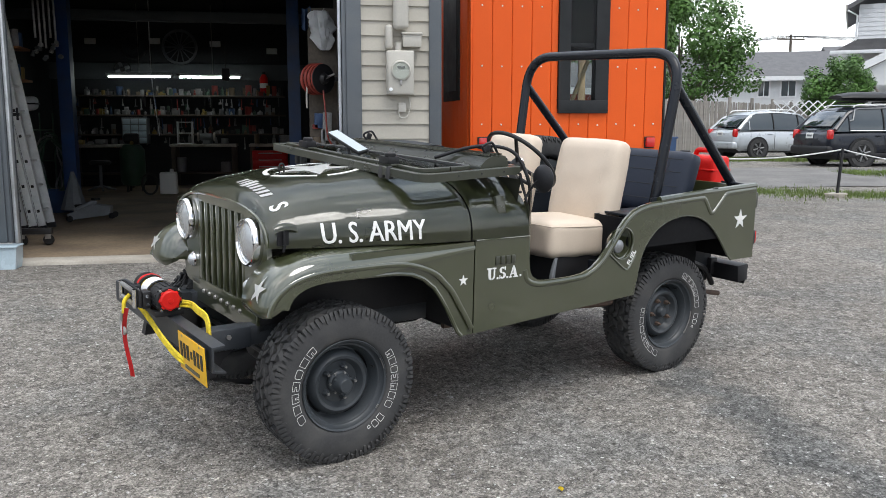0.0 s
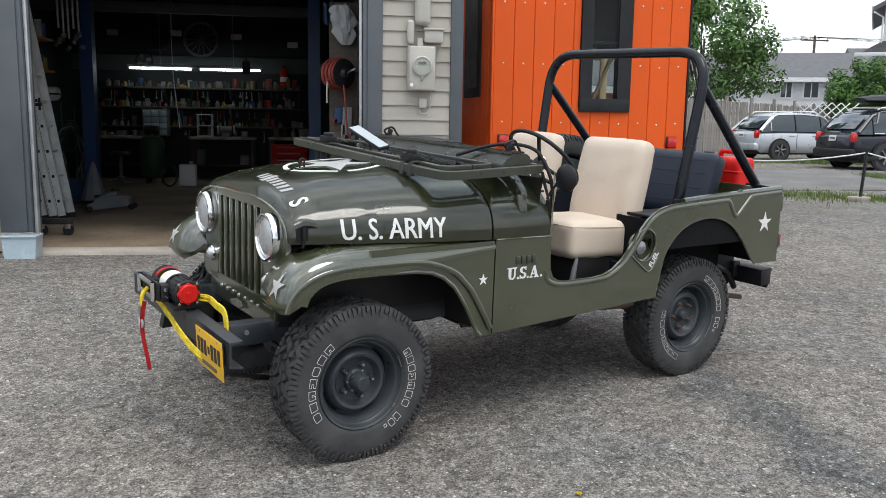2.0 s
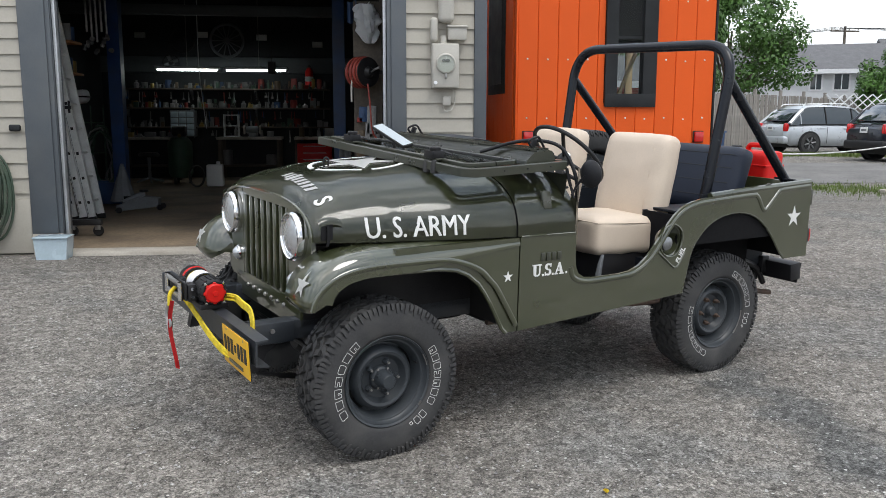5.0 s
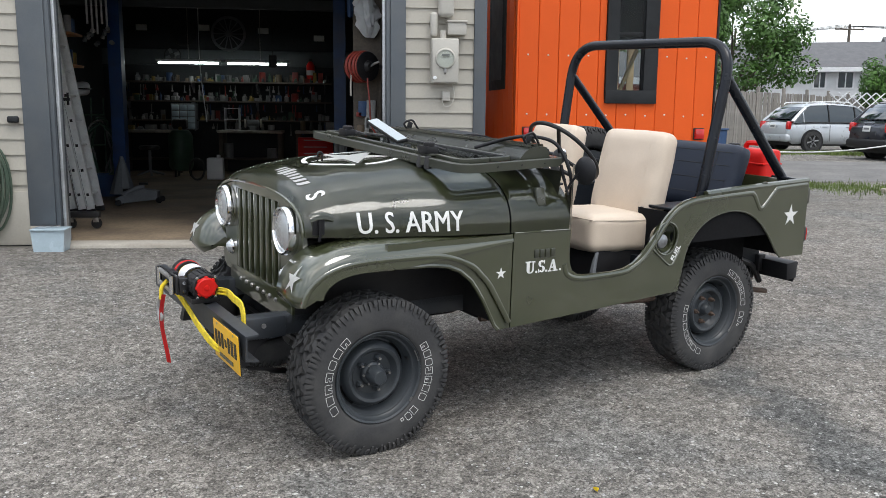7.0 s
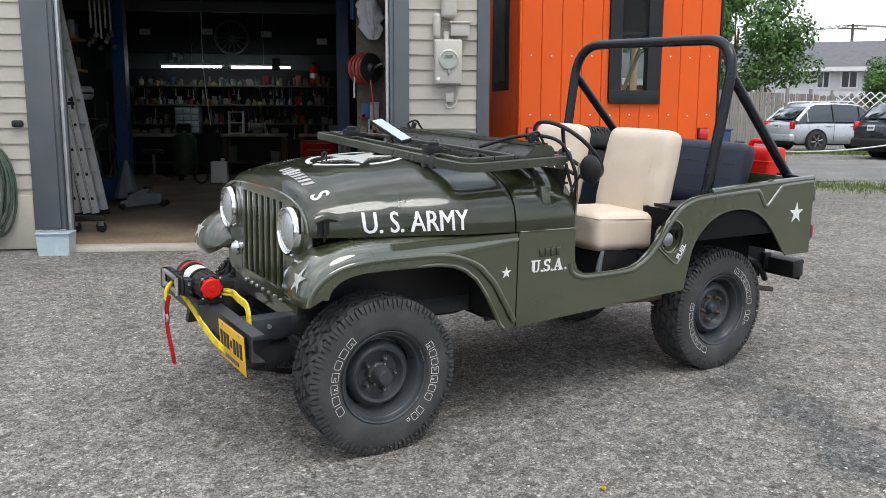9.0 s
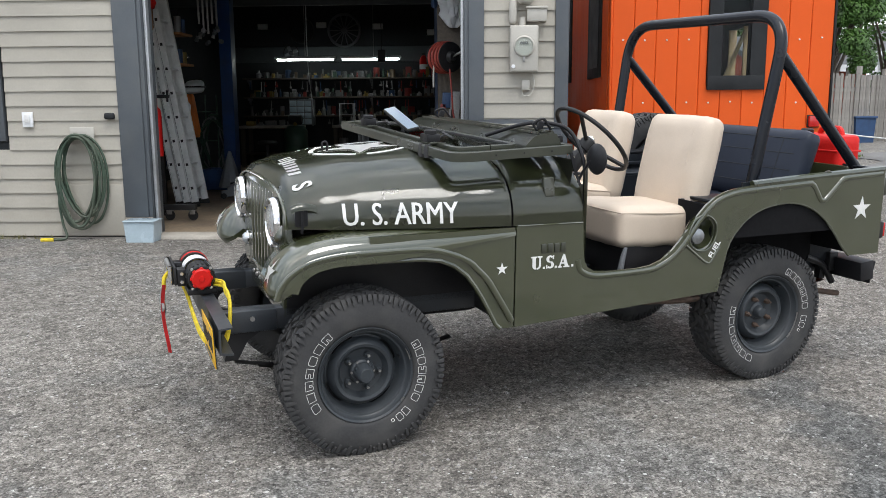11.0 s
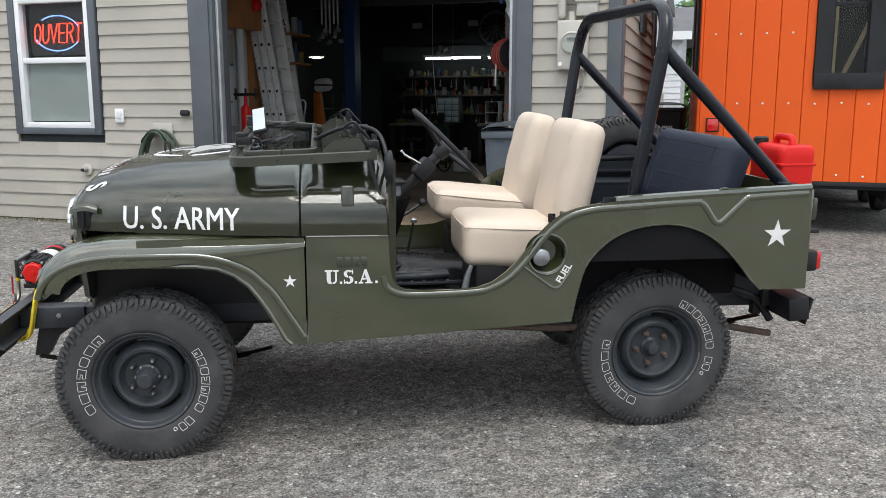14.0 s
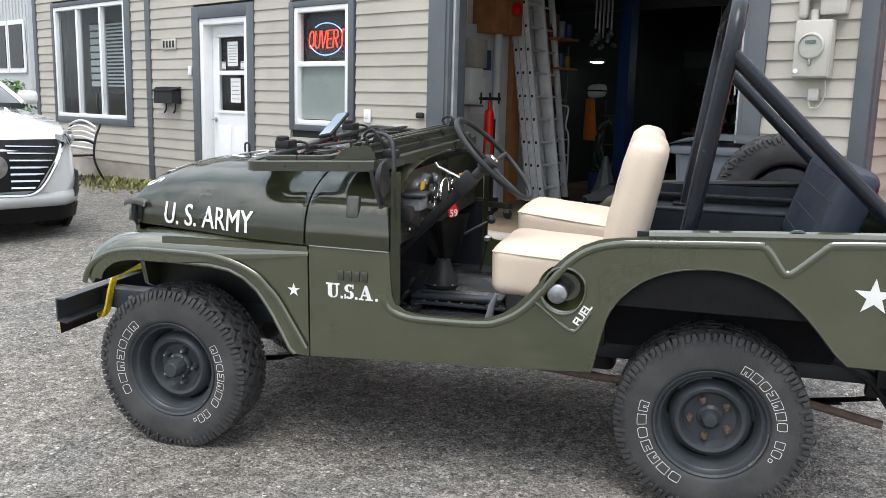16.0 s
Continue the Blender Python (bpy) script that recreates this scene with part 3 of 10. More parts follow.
win_1 = window("window_1", -4.66, -3.70, 1.12, 2.50, rail=1.84, label="white double-hung window with slate grey trim")
win_2 = window("window_2", -10.97, -8.65, 1.05, 2.83, mull=(0.34, 0.67), label="wide white three-pane window with slate grey trim", trim=(0.08, 0.17, 0.10, 0.07))
# Room colour kept near black; the shade of an unlit room is in it.
ROOM = material("shade_toned_room", (0.035, 0.028, 0.020), 0.8, vary=0.3, scale=1.5)
tagged(part("office_room", span(LEFT + 0.2, -3.43, 11.2, 11.3, 0.1, TOP), ROOM, smooth=0), "office wall behind the windows, its dimness put in the colour", "wall", kind="structure")
BLIND = material("grey_window_film", (0.42, 0.43, 0.42), 0.6, vary=0.08)
tagged(part("window_film", span(-4.6, -3.76, WALL_Y + 0.05, WALL_Y + 0.06, 1.19, 1.81), BLIND, smooth=0), "grey frosted film behind the lower sash", "window film")

# a directory board with grey strips behind the wide window
board = empty("directory_board", None, "dark board of grey lettered strips behind the window", "sign")
part("panel", span(-10.55, -8.95, 8.78, 8.80, 1.45, 2.60), DARK_TRIM, board, smooth=0)
STRIP = material("grey_sign_strip", (0.55, 0.56, 0.58), 0.5, vary=0.1)
for k in range(9):
    z = 1.56 + 0.115 * k
    part("strip", span(-10.50, -9.0, 8.765, 8.779, z, z + 0.085), STRIP, board, smooth=0)
    part("strip_mark", span(-10.1, -9.35 + 0.05 * (k % 3), 8.758, 8.764, z + 0.028, z + 0.058), DARK_TRIM, board, smooth=0)
for x in (-10.45, -9.05):
    part("post", span(x - 0.03, x + 0.03, 8.801, 8.84, 0.1, 2.6), DARK_TRIM, board, smooth=0)
tagged(part("office_floor", span(LEFT + 0.2, -3.43, WALL_Y + 0.2, 11.2, 0.0, 0.1), ROOM, smooth=0), "office floor, its dimness put in the colour", "floor", kind="structure")

# ---- things on the front wall ----
FACE = WALL_Y - 0.024

# door
door = empty("door_1", None, "white panelled office door with a glazed upper half and paper notices", "door", kind="structure")
for a in ((-6.84, -6.682, 0.10, 2.62), (-5.598, -5.46, 0.10, 2.62), (-6.68, -5.60, 2.462, 2.62)):
    trim_board("casing", *a, 0.042, parent=door)
for a in ((-6.68, -6.60, 0.2, 2.46), (-5.68, -5.60, 0.2, 2.46), (-6.60, -5.68, 2.38, 2.46)):
    part("door_frame", span(a[0], a[1], WALL_Y - 0.02, WALL_Y + 0.19, a[2], a[3], 0.004), WHITE_VINYL, door)
DL = (-6.595, -5.685)
part("door_leaf", pierced(DL[0], DL[1], WALL_Y + 0.125, WALL_Y + 0.165, 0.2, 2.375, [(-6.44, -5.84, 1.25, 2.22)]), WHITE_VINYL, door, smooth=0)
for z0, z1 in ((1.25, 1.72), (1.78, 2.22)):
    p = part("door_pane", span(-6.42, -5.86, WALL_Y + 0.140, WALL_Y + 0.146, z0 + 0.01, z1 - 0.01), PANE, door, smooth=0)
    p.visible_shadow = False
for a in ((-6.46, -5.82, 2.22, 2.26), (-6.46, -5.82, 1.21, 1.25), (-6.46, -6.42, 1.25, 2.22), (-5.86, -5.82, 1.25, 2.22), (-6.42, -5.86, 1.72, 1.78)):
    part("glazing_bead", span(a[0], a[1], WALL_Y + 0.107, WALL_Y + 0.124, a[2], a[3], 0.004), WHITE_VINYL, door)
for x0, x1 in ((-6.48, -6.18), (-6.10, -5.80)):
    part("door_panel", span(x0, x1, WALL_Y + 0.113, WALL_Y + 0.124, 0.40, 1.05, 0.006), WHITE_VINYL, door)
part("door_handle", tube(smooth_line([(-6.53, WALL_Y + 0.125, 1.12), (-6.53, WALL_Y + 0.06, 1.12), (-6.42, WALL_Y + 0.055, 1.12)], 4), 0.010, 8), WORN_STEEL, door)
part("door_rosette", cyl(0.032, 0.012, (-6.53, WALL_Y + 0.117, 1.12), (90, 0, 0), 20, 0.003), WORN_STEEL, door)
part("door_step", span(-6.9, -5.4, WALL_Y - 0.45, WALL_Y + 0.0, 0.0, 0.19, 0.015), CONCRETE, door)


STEEL_MARK = material("faded_print", (0.25, 0.25, 0.26), 0.7)


def notice(x0, x1, z0, z1, rows, y=WALL_Y + 0.133):
    n = empty("notice", None, "white paper notice taped behind the door glass", "notice")
    part("sheet", span(x0, x1, y, y + 0.002, z0, z1), PAPER, n, smooth=0)
    for k in range(rows):
        z = z1 - (z1 - z0) * (0.15 + 0.7 * k / max(1, rows - 1))
        w = (x1 - x0) * (0.35 if k % 3 else 0.42)
        part("text_line", span((x0 + x1) / 2 - w, (x0 + x1) / 2 + w, y - 0.002, y - 0.0005, z - 0.005, z + 0.005), STEEL_MARK, n, smooth=0)


notice(-6.26, -6.03, 1.84, 2.16, 7)
notice(-6.20, -5.98, 1.36, 1.68, 5)
notice(-5.97, -5.88, 1.80, 1.90, 2)
notice(-6.40, -6.31, 1.80, 1.90, 2)

box_mail = empty("mailbox", None, "black metal wall mailbox with two hooks below", "mailbox")
part("body", prism([(-0.235, 0), (0.235, 0), (0.235, 0.18), (0.18, 0.23), (-0.18, 0.23), (-0.235, 0.18)], lambda a, b, d: Vector((-7.40 + a, FACE - d, 1.32 + b)), 0.15), DARK_TRIM, box_mail)
part("lid", box((0.50, 0.17, 0.016), (-7.40, FACE - 0.085, 1.525), (18, 0, 0), bevel=0.004), DARK_TRIM, box_mail)
for dx in (-0.12, 0.12):
    part("hook", tube(smooth_line([(-7.40 + dx, FACE - 0.02, 1.32), (-7.40 + dx, FACE - 0.03, 1.22), (-7.40 + dx + 0.04, FACE - 0.08, 1.19), (-7.40 + dx + 0.08, FACE - 0.08, 1.23)], 5), 0.010, 8), DARK_TRIM, box_mail)
plaque = empty("house_number_plaque", None, "cream plaque with dark raised figures", "plaque")
part("board", box((0.36, 0.014, 0.15), (-7.43, FACE - 0.008, 2.15), bevel=0.004), METER_GREY, plaque)
for k in range(4):
    part("figure", box((0.045, 0.008, 0.095), (-7.55 + 0.08 * k, FACE - 0.018, 2.15), bevel=0.003), INK, plaque)
for x, z in ((-6.90, 1.90),):
    tagged(part("doorbell", box((0.07, 0.03, 0.12), (x, FACE - 0.015, 1.78), bevel=0.006), WHITE_VINYL), "small white doorbell button", "doorbell")

# neon sign
NEON_RED = material("red_neon", (0.8, 0.05, 0.03), 0.4, emission=(1.0, 0.05, 0.02), power=2.6)
NEON_BLUE = material("blue_neon", (0.2, 0.35, 0.8), 0.4, emission=(0.25, 0.42, 1.0), power=1.6)
neon = empty("neon_sign", None, "lit red neon sign reading OUVERT in a blue oval", "neon sign")


def stroke(name, pts, mat):
    part(name, tube([(-4.20 + x, WALL_Y + 0.075, 2.13 + z) for x, z in pts], 0.0068, 8), mat, neon)


def arc(cx, cz, rx, rz, a0, a1, n=20):
    return [(cx + rx * math.cos(radians(a0 + (a1 - a0) * k / n)), cz + rz * math.sin(radians(a0 + (a1 - a0) * k / n))) for k in range(n + 1)]


LW, LH, GAP = 0.088, 0.20, 0.020
glyphs = {
    "O": [arc(0.5, 0.5, 0.46, 0.5, 0, 360)],
    "U": [[(0.05, 1), (0.05, 0.25)] + arc(0.5, 0.3, 0.45, 0.3, 180, 360) + [(0.95, 1)]],
    "V": [[(0.0, 1), (0.5, 0), (1.0, 1)]],
    "E": [[(0.95, 1), (0.05, 1), (0.05, 0), (0.95, 0)], [(0.05, 0.52), (0.8, 0.52)]],
    "R": [[(0.05, 0), (0.05, 1), (0.5, 1)] + arc(0.5, 0.76, 0.42, 0.24, 90, -90, 10) + [(0.05, 0.52)], [(0.45, 0.52), (0.95, 0)]],
    "T": [[(0.0, 1), (1.0, 1)], [(0.5, 1), (0.5, 0)]],
}
for i, ch in enumerate("OUVERT"):
    for line in glyphs[ch]:
        stroke("letter_stroke", [(-0.315 + i * (LW + GAP) + LW * a + 0.02 * b, -0.10 + LH * b) for a, b in line], NEON_RED)
for a0, a1 in ((20, 130), (200, 330)):
    stroke("oval_stroke", arc(0.0, 0.0, 0.30, 0.185, a0, a1, 24), NEON_BLUE)
part("backing", span(-4.58, -3.80, WALL_Y + 0.10, WALL_Y + 0.11, 1.90, 2.40), INK, neon, smooth=0)

# electric meter
STEEL_PLATE = material("dial_plate_grey", (0.16, 0.155, 0.145), 0.5, vary=0.1)
meter = empty("electric_meter", None, "grey electric meter box with a round glass dial", "meter")
part("socket_box", span(1.283, 1.545, FACE - 0.11, FACE + 0.005, 1.665, 2.085, 0.012), METER_GREY, meter)
part("box_cover", span(1.293, 1.535, FACE - 0.122, FACE - 0.111, 1.675, 2.075, 0.004), METER_GREY, meter)
MD = Matrix.Translation((1.413, FACE - 0.118, 1.895)) @ Matrix.Rotation(radians(90), 4, "X")
part("ring", lathe([(0.092, 0), (0.097, 0.012), (0.092, 0.024), (0.082, 0.028)], MD, 36), METER_GREY, meter)
part("dial_face", lathe([(0.084, 0.02), (0.0, 0.022)], MD, 32), METER_GREY, meter)
gl = part("glass_cover", lathe([(0.082, 0.026), (0.078, 0.060), (0.066, 0.075), (0.0, 0.08)], MD, 32), GLASS, meter)
gl.visible_shadow = False
part("nameplate", box((0.075, 0.004, 0.022), (1.413, FACE - 0.146, 1.925)), STEEL_PLATE, meter, smooth=0)
part("seal", cyl(0.018, 0.012, (1.315, FACE - 0.126, 1.715), (90, 0, 0), 16, 0.003), WHITE_VINYL, meter)
part("latch", box((0.02, 0.02, 0.05), (1.413, FACE - 0.13, 1.78), bevel=0.004), WORN_STEEL, meter)
jb = empty("junction_box", None, "small grey electrical box with a lid", "electrical box")
part("body", span(1.44, 1.62, FACE - 0.09, FACE + 0.005, 2.12, 2.245, 0.010), METER_GREY, jb)
part("lid", box((0.20, 0.11, 0.02), (1.53, FACE - 0.05, 2.25), (8, 0, 0), bevel=0.006), METER_GREY, jb)
cond = empty("conduit", None, "grey electric conduit up the wall", "conduit")
part("elbow_box", span(1.275, 1.345, FACE - 0.08, FACE + 0.005, 2.10, 2.33, 0.03, seg=4), METER_GREY, cond)
part("pipe", span(1.35, 1.50, FACE - 0.10, FACE + 0.005, 2.28, 3.4, 0.045, seg=5), METER_GREY, cond)
part("pipe", cyl(0.03, 0.1, (1.40, FACE - 0.05, 2.11)), METER_GREY, cond)
cab = empty("cable_clip_box", None, "small grey cable box with a loop of wire", "cable box")
part("body", box((0.075, 0.05, 0.09), (1.435, FACE - 0.025, 1.545), bevel=0.008), METER_GREY, cab)
part("wire", tube(smooth_line([(1.50, FACE - 0.02, 1.66), (1.515, FACE - 0.03, 1.55), (1.48, FACE - 0.03, 1.46), (1.42, FACE - 0.03, 1.45), (1.40, FACE - 0.02, 1.50)], 6), 0.005, 6), METER_GREY, cab)

# switch, bell, spigot, plate
swp = empty("wall_switch", None, "white exterior switch plate", "switch")
part("plate", box((0.105, 0.02, 0.145), (-3.375, FACE - 0.01, 1.255), bevel=0.004), WHITE_VINYL, swp)
part("rocker", box((0.05, 0.012, 0.075), (-3.375, FACE - 0.024, 1.265), bevel=0.003), PAPER, swp)
bell_box = empty("wall_bell", None, "small dark rounded bell on the clapboard", "bell")
part("body", box((0.10, 0.05, 0.06), (-2.56, FACE - 0.025, 1.285), bevel=0.018, seg=3), DARK_TRIM, bell_box)
spig = empty("spigot", None, "round wall flange with a capped pipe stub", "spigot")
part("flange", lathe([(0.062, 0), (0.066, 0.010), (0.05, 0.018), (0.0, 0.018)], Matrix.Translation((-3.84, FACE, 0.675)) @ Matrix.Rotation(radians(90), 4, "X"), 28), METER_GREY, spig)
part("stub", cyl(0.026, 0.06, (-3.84, FACE - 0.045, 0.675), (90, 0, 0), 16, 0.005), WORN_STEEL, spig)
part("cap", cyl(0.016, 0.03, (-3.84, FACE - 0.085, 0.675), (90, 0, 0), 12, 0.004), INK, spig)

# garden hose on its bracket
hose = empty("garden_hose", None, "coiled green garden hose hung on a pale bracket", "hose")
part("bracket_plate", box((0.24, 0.014, 0.16), (-2.85, FACE - 0.008, 1.10), bevel=0.006), METER_GREY, hose)
part("saddle", sheet(lambda u, v: Vector((-2.87 + 0.15 * math.cos(math.pi * (0.05 + 0.9 * u)), FACE - 0.02 - 0.14 * v, 0.955 + 0.13 * math.sin(math.pi * (0.05 + 0.9 * u)))), 14, 3, 0.006), HOSE_GREEN, hose)
rnd = random.Random(5)
for k in range(8):
    pts = []
    wide, deep, top = rnd.uniform(0.17, 0.235), rnd.uniform(0.74, 0.90), 1.085 + rnd.uniform(-0.012, 0.03)
    cx, off = -2.865 + rnd.uniform(-0.02, 0.02), 0.03 + 0.016 * k
    for i in range(40):
        a = 2 * math.pi * i / 40
        r = 1.0 + 0.02 * math.sin(3 * a + k)
        x = cx + wide * r * math.sin(a) * (1.0 + 0.12 * math.cos(a)) - 0.03 * (1 - math.cos(a)) * (k % 3 - 1)
        z = top - deep / 2 + deep / 2 * math.cos(a)
        pts.append((x, FACE - off - 0.03 * (1 - math.cos(a)) * rnd.uniform(0.8, 1.2) * 0.5, max(z, 0.115 + 0.012 * k)))
    part("loop", tube(pts, 0.0125, 8, closed=True), HOSE_GREEN, hose)
part("hose_end", tube(smooth_line([(-3.08, FACE - 0.06, 0.62), (-3.10, FACE - 0.07, 0.45), (-3.07, FACE - 0.09, 0.25), (-3.02, FACE - 0.14, 0.12), (-3.12, FACE - 0.20, 0.105)], 6), 0.0125, 8), HOSE_GREEN, hose)
part("nozzle", tube([(-3.12, FACE - 0.20, 0.105), (-3.24, FACE - 0.21, 0.105)], 0.018, 10), YELLOW_ROPE, hose)
CLEAR_TUB = material("cloudy_clear_plastic", (0.42, 0.52, 0.58), 0.25, vary=0.06, coat=0.4)
tub_box = empty("plastic_tub", None, "cloudy clear plastic storage tub on the ground", "tub")
part("body", prism([(-0.13, 0), (0.13, 0), (0.15, 0.21), (-0.15, 0.21)], lambda a, b, d: Vector((-2.245 + a, 8.12 + d, 0.085 + b)), 0.20), CLEAR_TUB, tub_box)
part("rim", span(-2.40, -2.09, 8.105, 8.335, 0.285, 0.30, 0.005), CLEAR_TUB, tub_box)
part("lower_panel_board", span(-3.13, -2.48, FACE - 0.006, FACE + 0.012, 0.12, 0.62, 0.004), SIDING, wall_front)

# ---- the orange cabin on its trailer ----
CAB_X0, CAB_X1, CAB_Y, CAB_Z0, CAB_Z1 = 2.455, 4.875, 9.92, 0.62, 3.7
cabin = empty("orange_cabin", pose(0, 0, 0), "orange metal-clad tiny cabin with charcoal window trim on a trailer", "cabin")
CW = (3.63, 3.98, 1.66, 3.0)


def cabin_panel(x0, x1, z0, z1):
    me = bpy.data.meshes.new("panel")
    g, b = 0.0018, 0.007
    y0, y1 = CAB_Y, CAB_Y + 0.03
    v = [(x0 + g, y0 + 0.006, z0), (x0 + b + g, y0, z0), (x1 - b - g, y0, z0), (x1 - g, y0 + 0.006, z0), (x1 - g, y1, z0), (x0 + g, y1, z0)]
    v += [(x, y, z1) for x, y, z in v]
    me.from_pydata(v, [], [(0, 1, 2, 3, 4, 5), (11, 10, 9, 8, 7, 6)] + [(i, (i + 1) % 6, 6 + (i + 1) % 6, 6 + i) for i in range(6)])
    me.materials.append(ORANGE)
    return me


CREAM_WOOD = material("pale_interior_wood", (0.50, 0.36, 0.20), 0.6, vary=0.15, scale=6)
part("body", pierced(CAB_X0 + 0.02, CAB_X1 - 0.02, CAB_Y + 0.031, CAB_Y + 0.12, CAB_Z0, CAB_Z1, [CW]), DARK_TRIM, cabin, smooth=0)
TURN = Matrix.Translation((CAB_X0, CAB_Y, 0)) @ Matrix.Rotation(radians(2.4), 4, "Z") @ Matrix.Translation((-CAB_X0, -CAB_Y, 0))
part("side", span(CAB_X0 + 0.02, CAB_X0 + 0.10, CAB_Y + 0.12, CAB_Y + 5.1, CAB_Z0, CAB_Z1), DARK_TRIM, cabin, smooth=0).matrix_basis = TURN
bm = span(CAB_X1 - 0.10, CAB_X1 - 0.02, CAB_Y + 0.12, 12.0, CAB_Z0, CAB_Z1)
span(CAB_X1 - 0.10, CAB_X1 - 0.02, 13.5, CAB_Y + 5.1, CAB_Z0, CAB_Z1, bm=bm)
span(CAB_X1 - 0.10, CAB_X1 - 0.02, 12.0, 13.5, CAB_Z0, 1.35, bm=bm)
span(CAB_X1 - 0.10, CAB_X1 - 0.02, 12.0, 13.5, 2.45, CAB_Z1, bm=bm)
part("side", bm, DARK_TRIM, cabin, smooth=0)
for y in (12.0, 12.75, 13.46):
    part("far_window_bar", span(CAB_X1 - 0.12, CAB_X1 - 0.01, y, y + 0.04, 1.35, 2.45, 0.004), CREAM_WOOD, cabin)
part("roof", span(CAB_X0 - 0.15, CAB_X1 + 0.15, CAB_Y - 0.2, CAB_Y + 5.2, CAB_Z1, CAB_Z1 + 0.12), DARK_TRIM, cabin, smooth=0)
part("cabin_floor", span(CAB_X0 + 0.02, CAB_X1 - 0.02, CAB_Y + 0.05, CAB_Y + 5.1, CAB_Z0 - 0.08, CAB_Z0), DARK_TRIM, cabin, smooth=0)
for x0, x1 in ((CAB_X0 - 0.01, CAB_X0 + 0.012), (CAB_X1 - 0.012, CAB_X1 + 0.01)):
    part("corner_trim", span(x0, x1, CAB_Y - 0.012, CAB_Y + 0.06, CAB_Z0, CAB_Z1, 0.002), DARK_TRIM if x0 > 3 else ORANGE, cabin)

# ---- inside the garage ----
FLOOR_Z = 0.12
TUBE_LIGHT = material("fluorescent_tube", (1, 1, 1), 0.4, emission=(0.9, 1.0, 0.98), power=9.0)
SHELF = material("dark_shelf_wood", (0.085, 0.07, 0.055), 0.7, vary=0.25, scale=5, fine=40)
BENCH_TOP = material("worn_bench_top", (0.34, 0.31, 0.27), 0.6, vary=0.25, scale=5, fine=40, dirt=(0.1, 0.08, 0.06), dirt_amount=0.5)
STEEL_GREY = material("grey_shop_steel", (0.16, 0.17, 0.18), 0.5, vary=0.15, scale=6)

# A grey held dark: the dim interior's shade is part of the colour.
STEEL_BAND = material("shade_toned_grey_board", (0.070, 0.080, 0.085), 0.7, vary=0.15)
beam = tagged(part("ceiling_beam", span(-4.4, 0.96, 13.9, 14.05, 2.95, 3.10, 0.01), STEEL_BAND), "grey beam under the ceiling, darkened in colour for the dim workshop", "beam", kind="structure")
tagged(part("wall_band", span(-4.4, 0.96, 18.42, 18.495, 2.30, 2.62, 0.005), STEEL_BAND, smooth=0), "grey board band on the back wall, darkened in colour for the dim workshop", "trim", kind="structure")

light_bar = empty("tube_light", None, "lit fluorescent strip light over the workbench", "lamp")
for x0, x1 in ((-3.17, -1.93), (-1.83, -0.59)):
    part("fitting", span(x0, x1, 17.62, 17.74, 2.335, 2.375, 0.006), WHITE_VINYL, light_bar)
    part("tube", cyl(0.02, x1 - x0 - 0.08, ((x0 + x1) / 2, 17.68, 2.31), (0, 90, 0), 12), TUBE_LIGHT, light_bar)
part("chain", tube([(-2.55, 17.68, 2.37), (-2.55, 17.68, TOP)], 0.006, 6), WORN_STEEL, light_bar)
part("chain", tube([(-1.15, 17.68, 2.37), (-1.15, 17.68, TOP)], 0.006, 6), WORN_STEEL, light_bar)
dome = empty("dome_lamp", None, "lit round ceiling lamp on a beam", "lamp")
part("shade", lathe([(0, 0.06), (0.12, 0.05), (0.15, 0.0), (0.14, -0.005)], pose(-3.87, 14.1, 2.17), 24), STEEL_GREY, dome)
part("bulb", lathe([(0.13, 0.0), (0.09, -0.02), (0, -0.03)], pose(-3.87, 14.1, 2.17), 24), material("warm_lamp", (1, 0.95, 0.85), 0.5, emission=(1.0, 0.95, 0.85), power=4.0), dome)
part("cord", tube([(-3.87, 14.1, 2.23), (-3.87, 14.1, TOP)], 0.006, 6), INK, dome)

# wall shelves with their stock
rnd = random.Random(21)
# Stock colours are toned down, with the dim shelves' shade put into them.
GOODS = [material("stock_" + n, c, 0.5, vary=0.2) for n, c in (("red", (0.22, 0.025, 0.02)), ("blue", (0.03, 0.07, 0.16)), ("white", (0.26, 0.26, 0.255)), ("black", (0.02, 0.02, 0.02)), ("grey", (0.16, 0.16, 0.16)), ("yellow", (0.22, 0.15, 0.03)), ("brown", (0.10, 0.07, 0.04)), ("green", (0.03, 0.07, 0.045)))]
PICK = (2, 3, 4, 4, 6, 3, 0, 1, 2, 7, 5, 4)
STOCK_WORDS = ["dark", "red", "blue", "white", "black", "grey", "yellow", "brown", "green"]


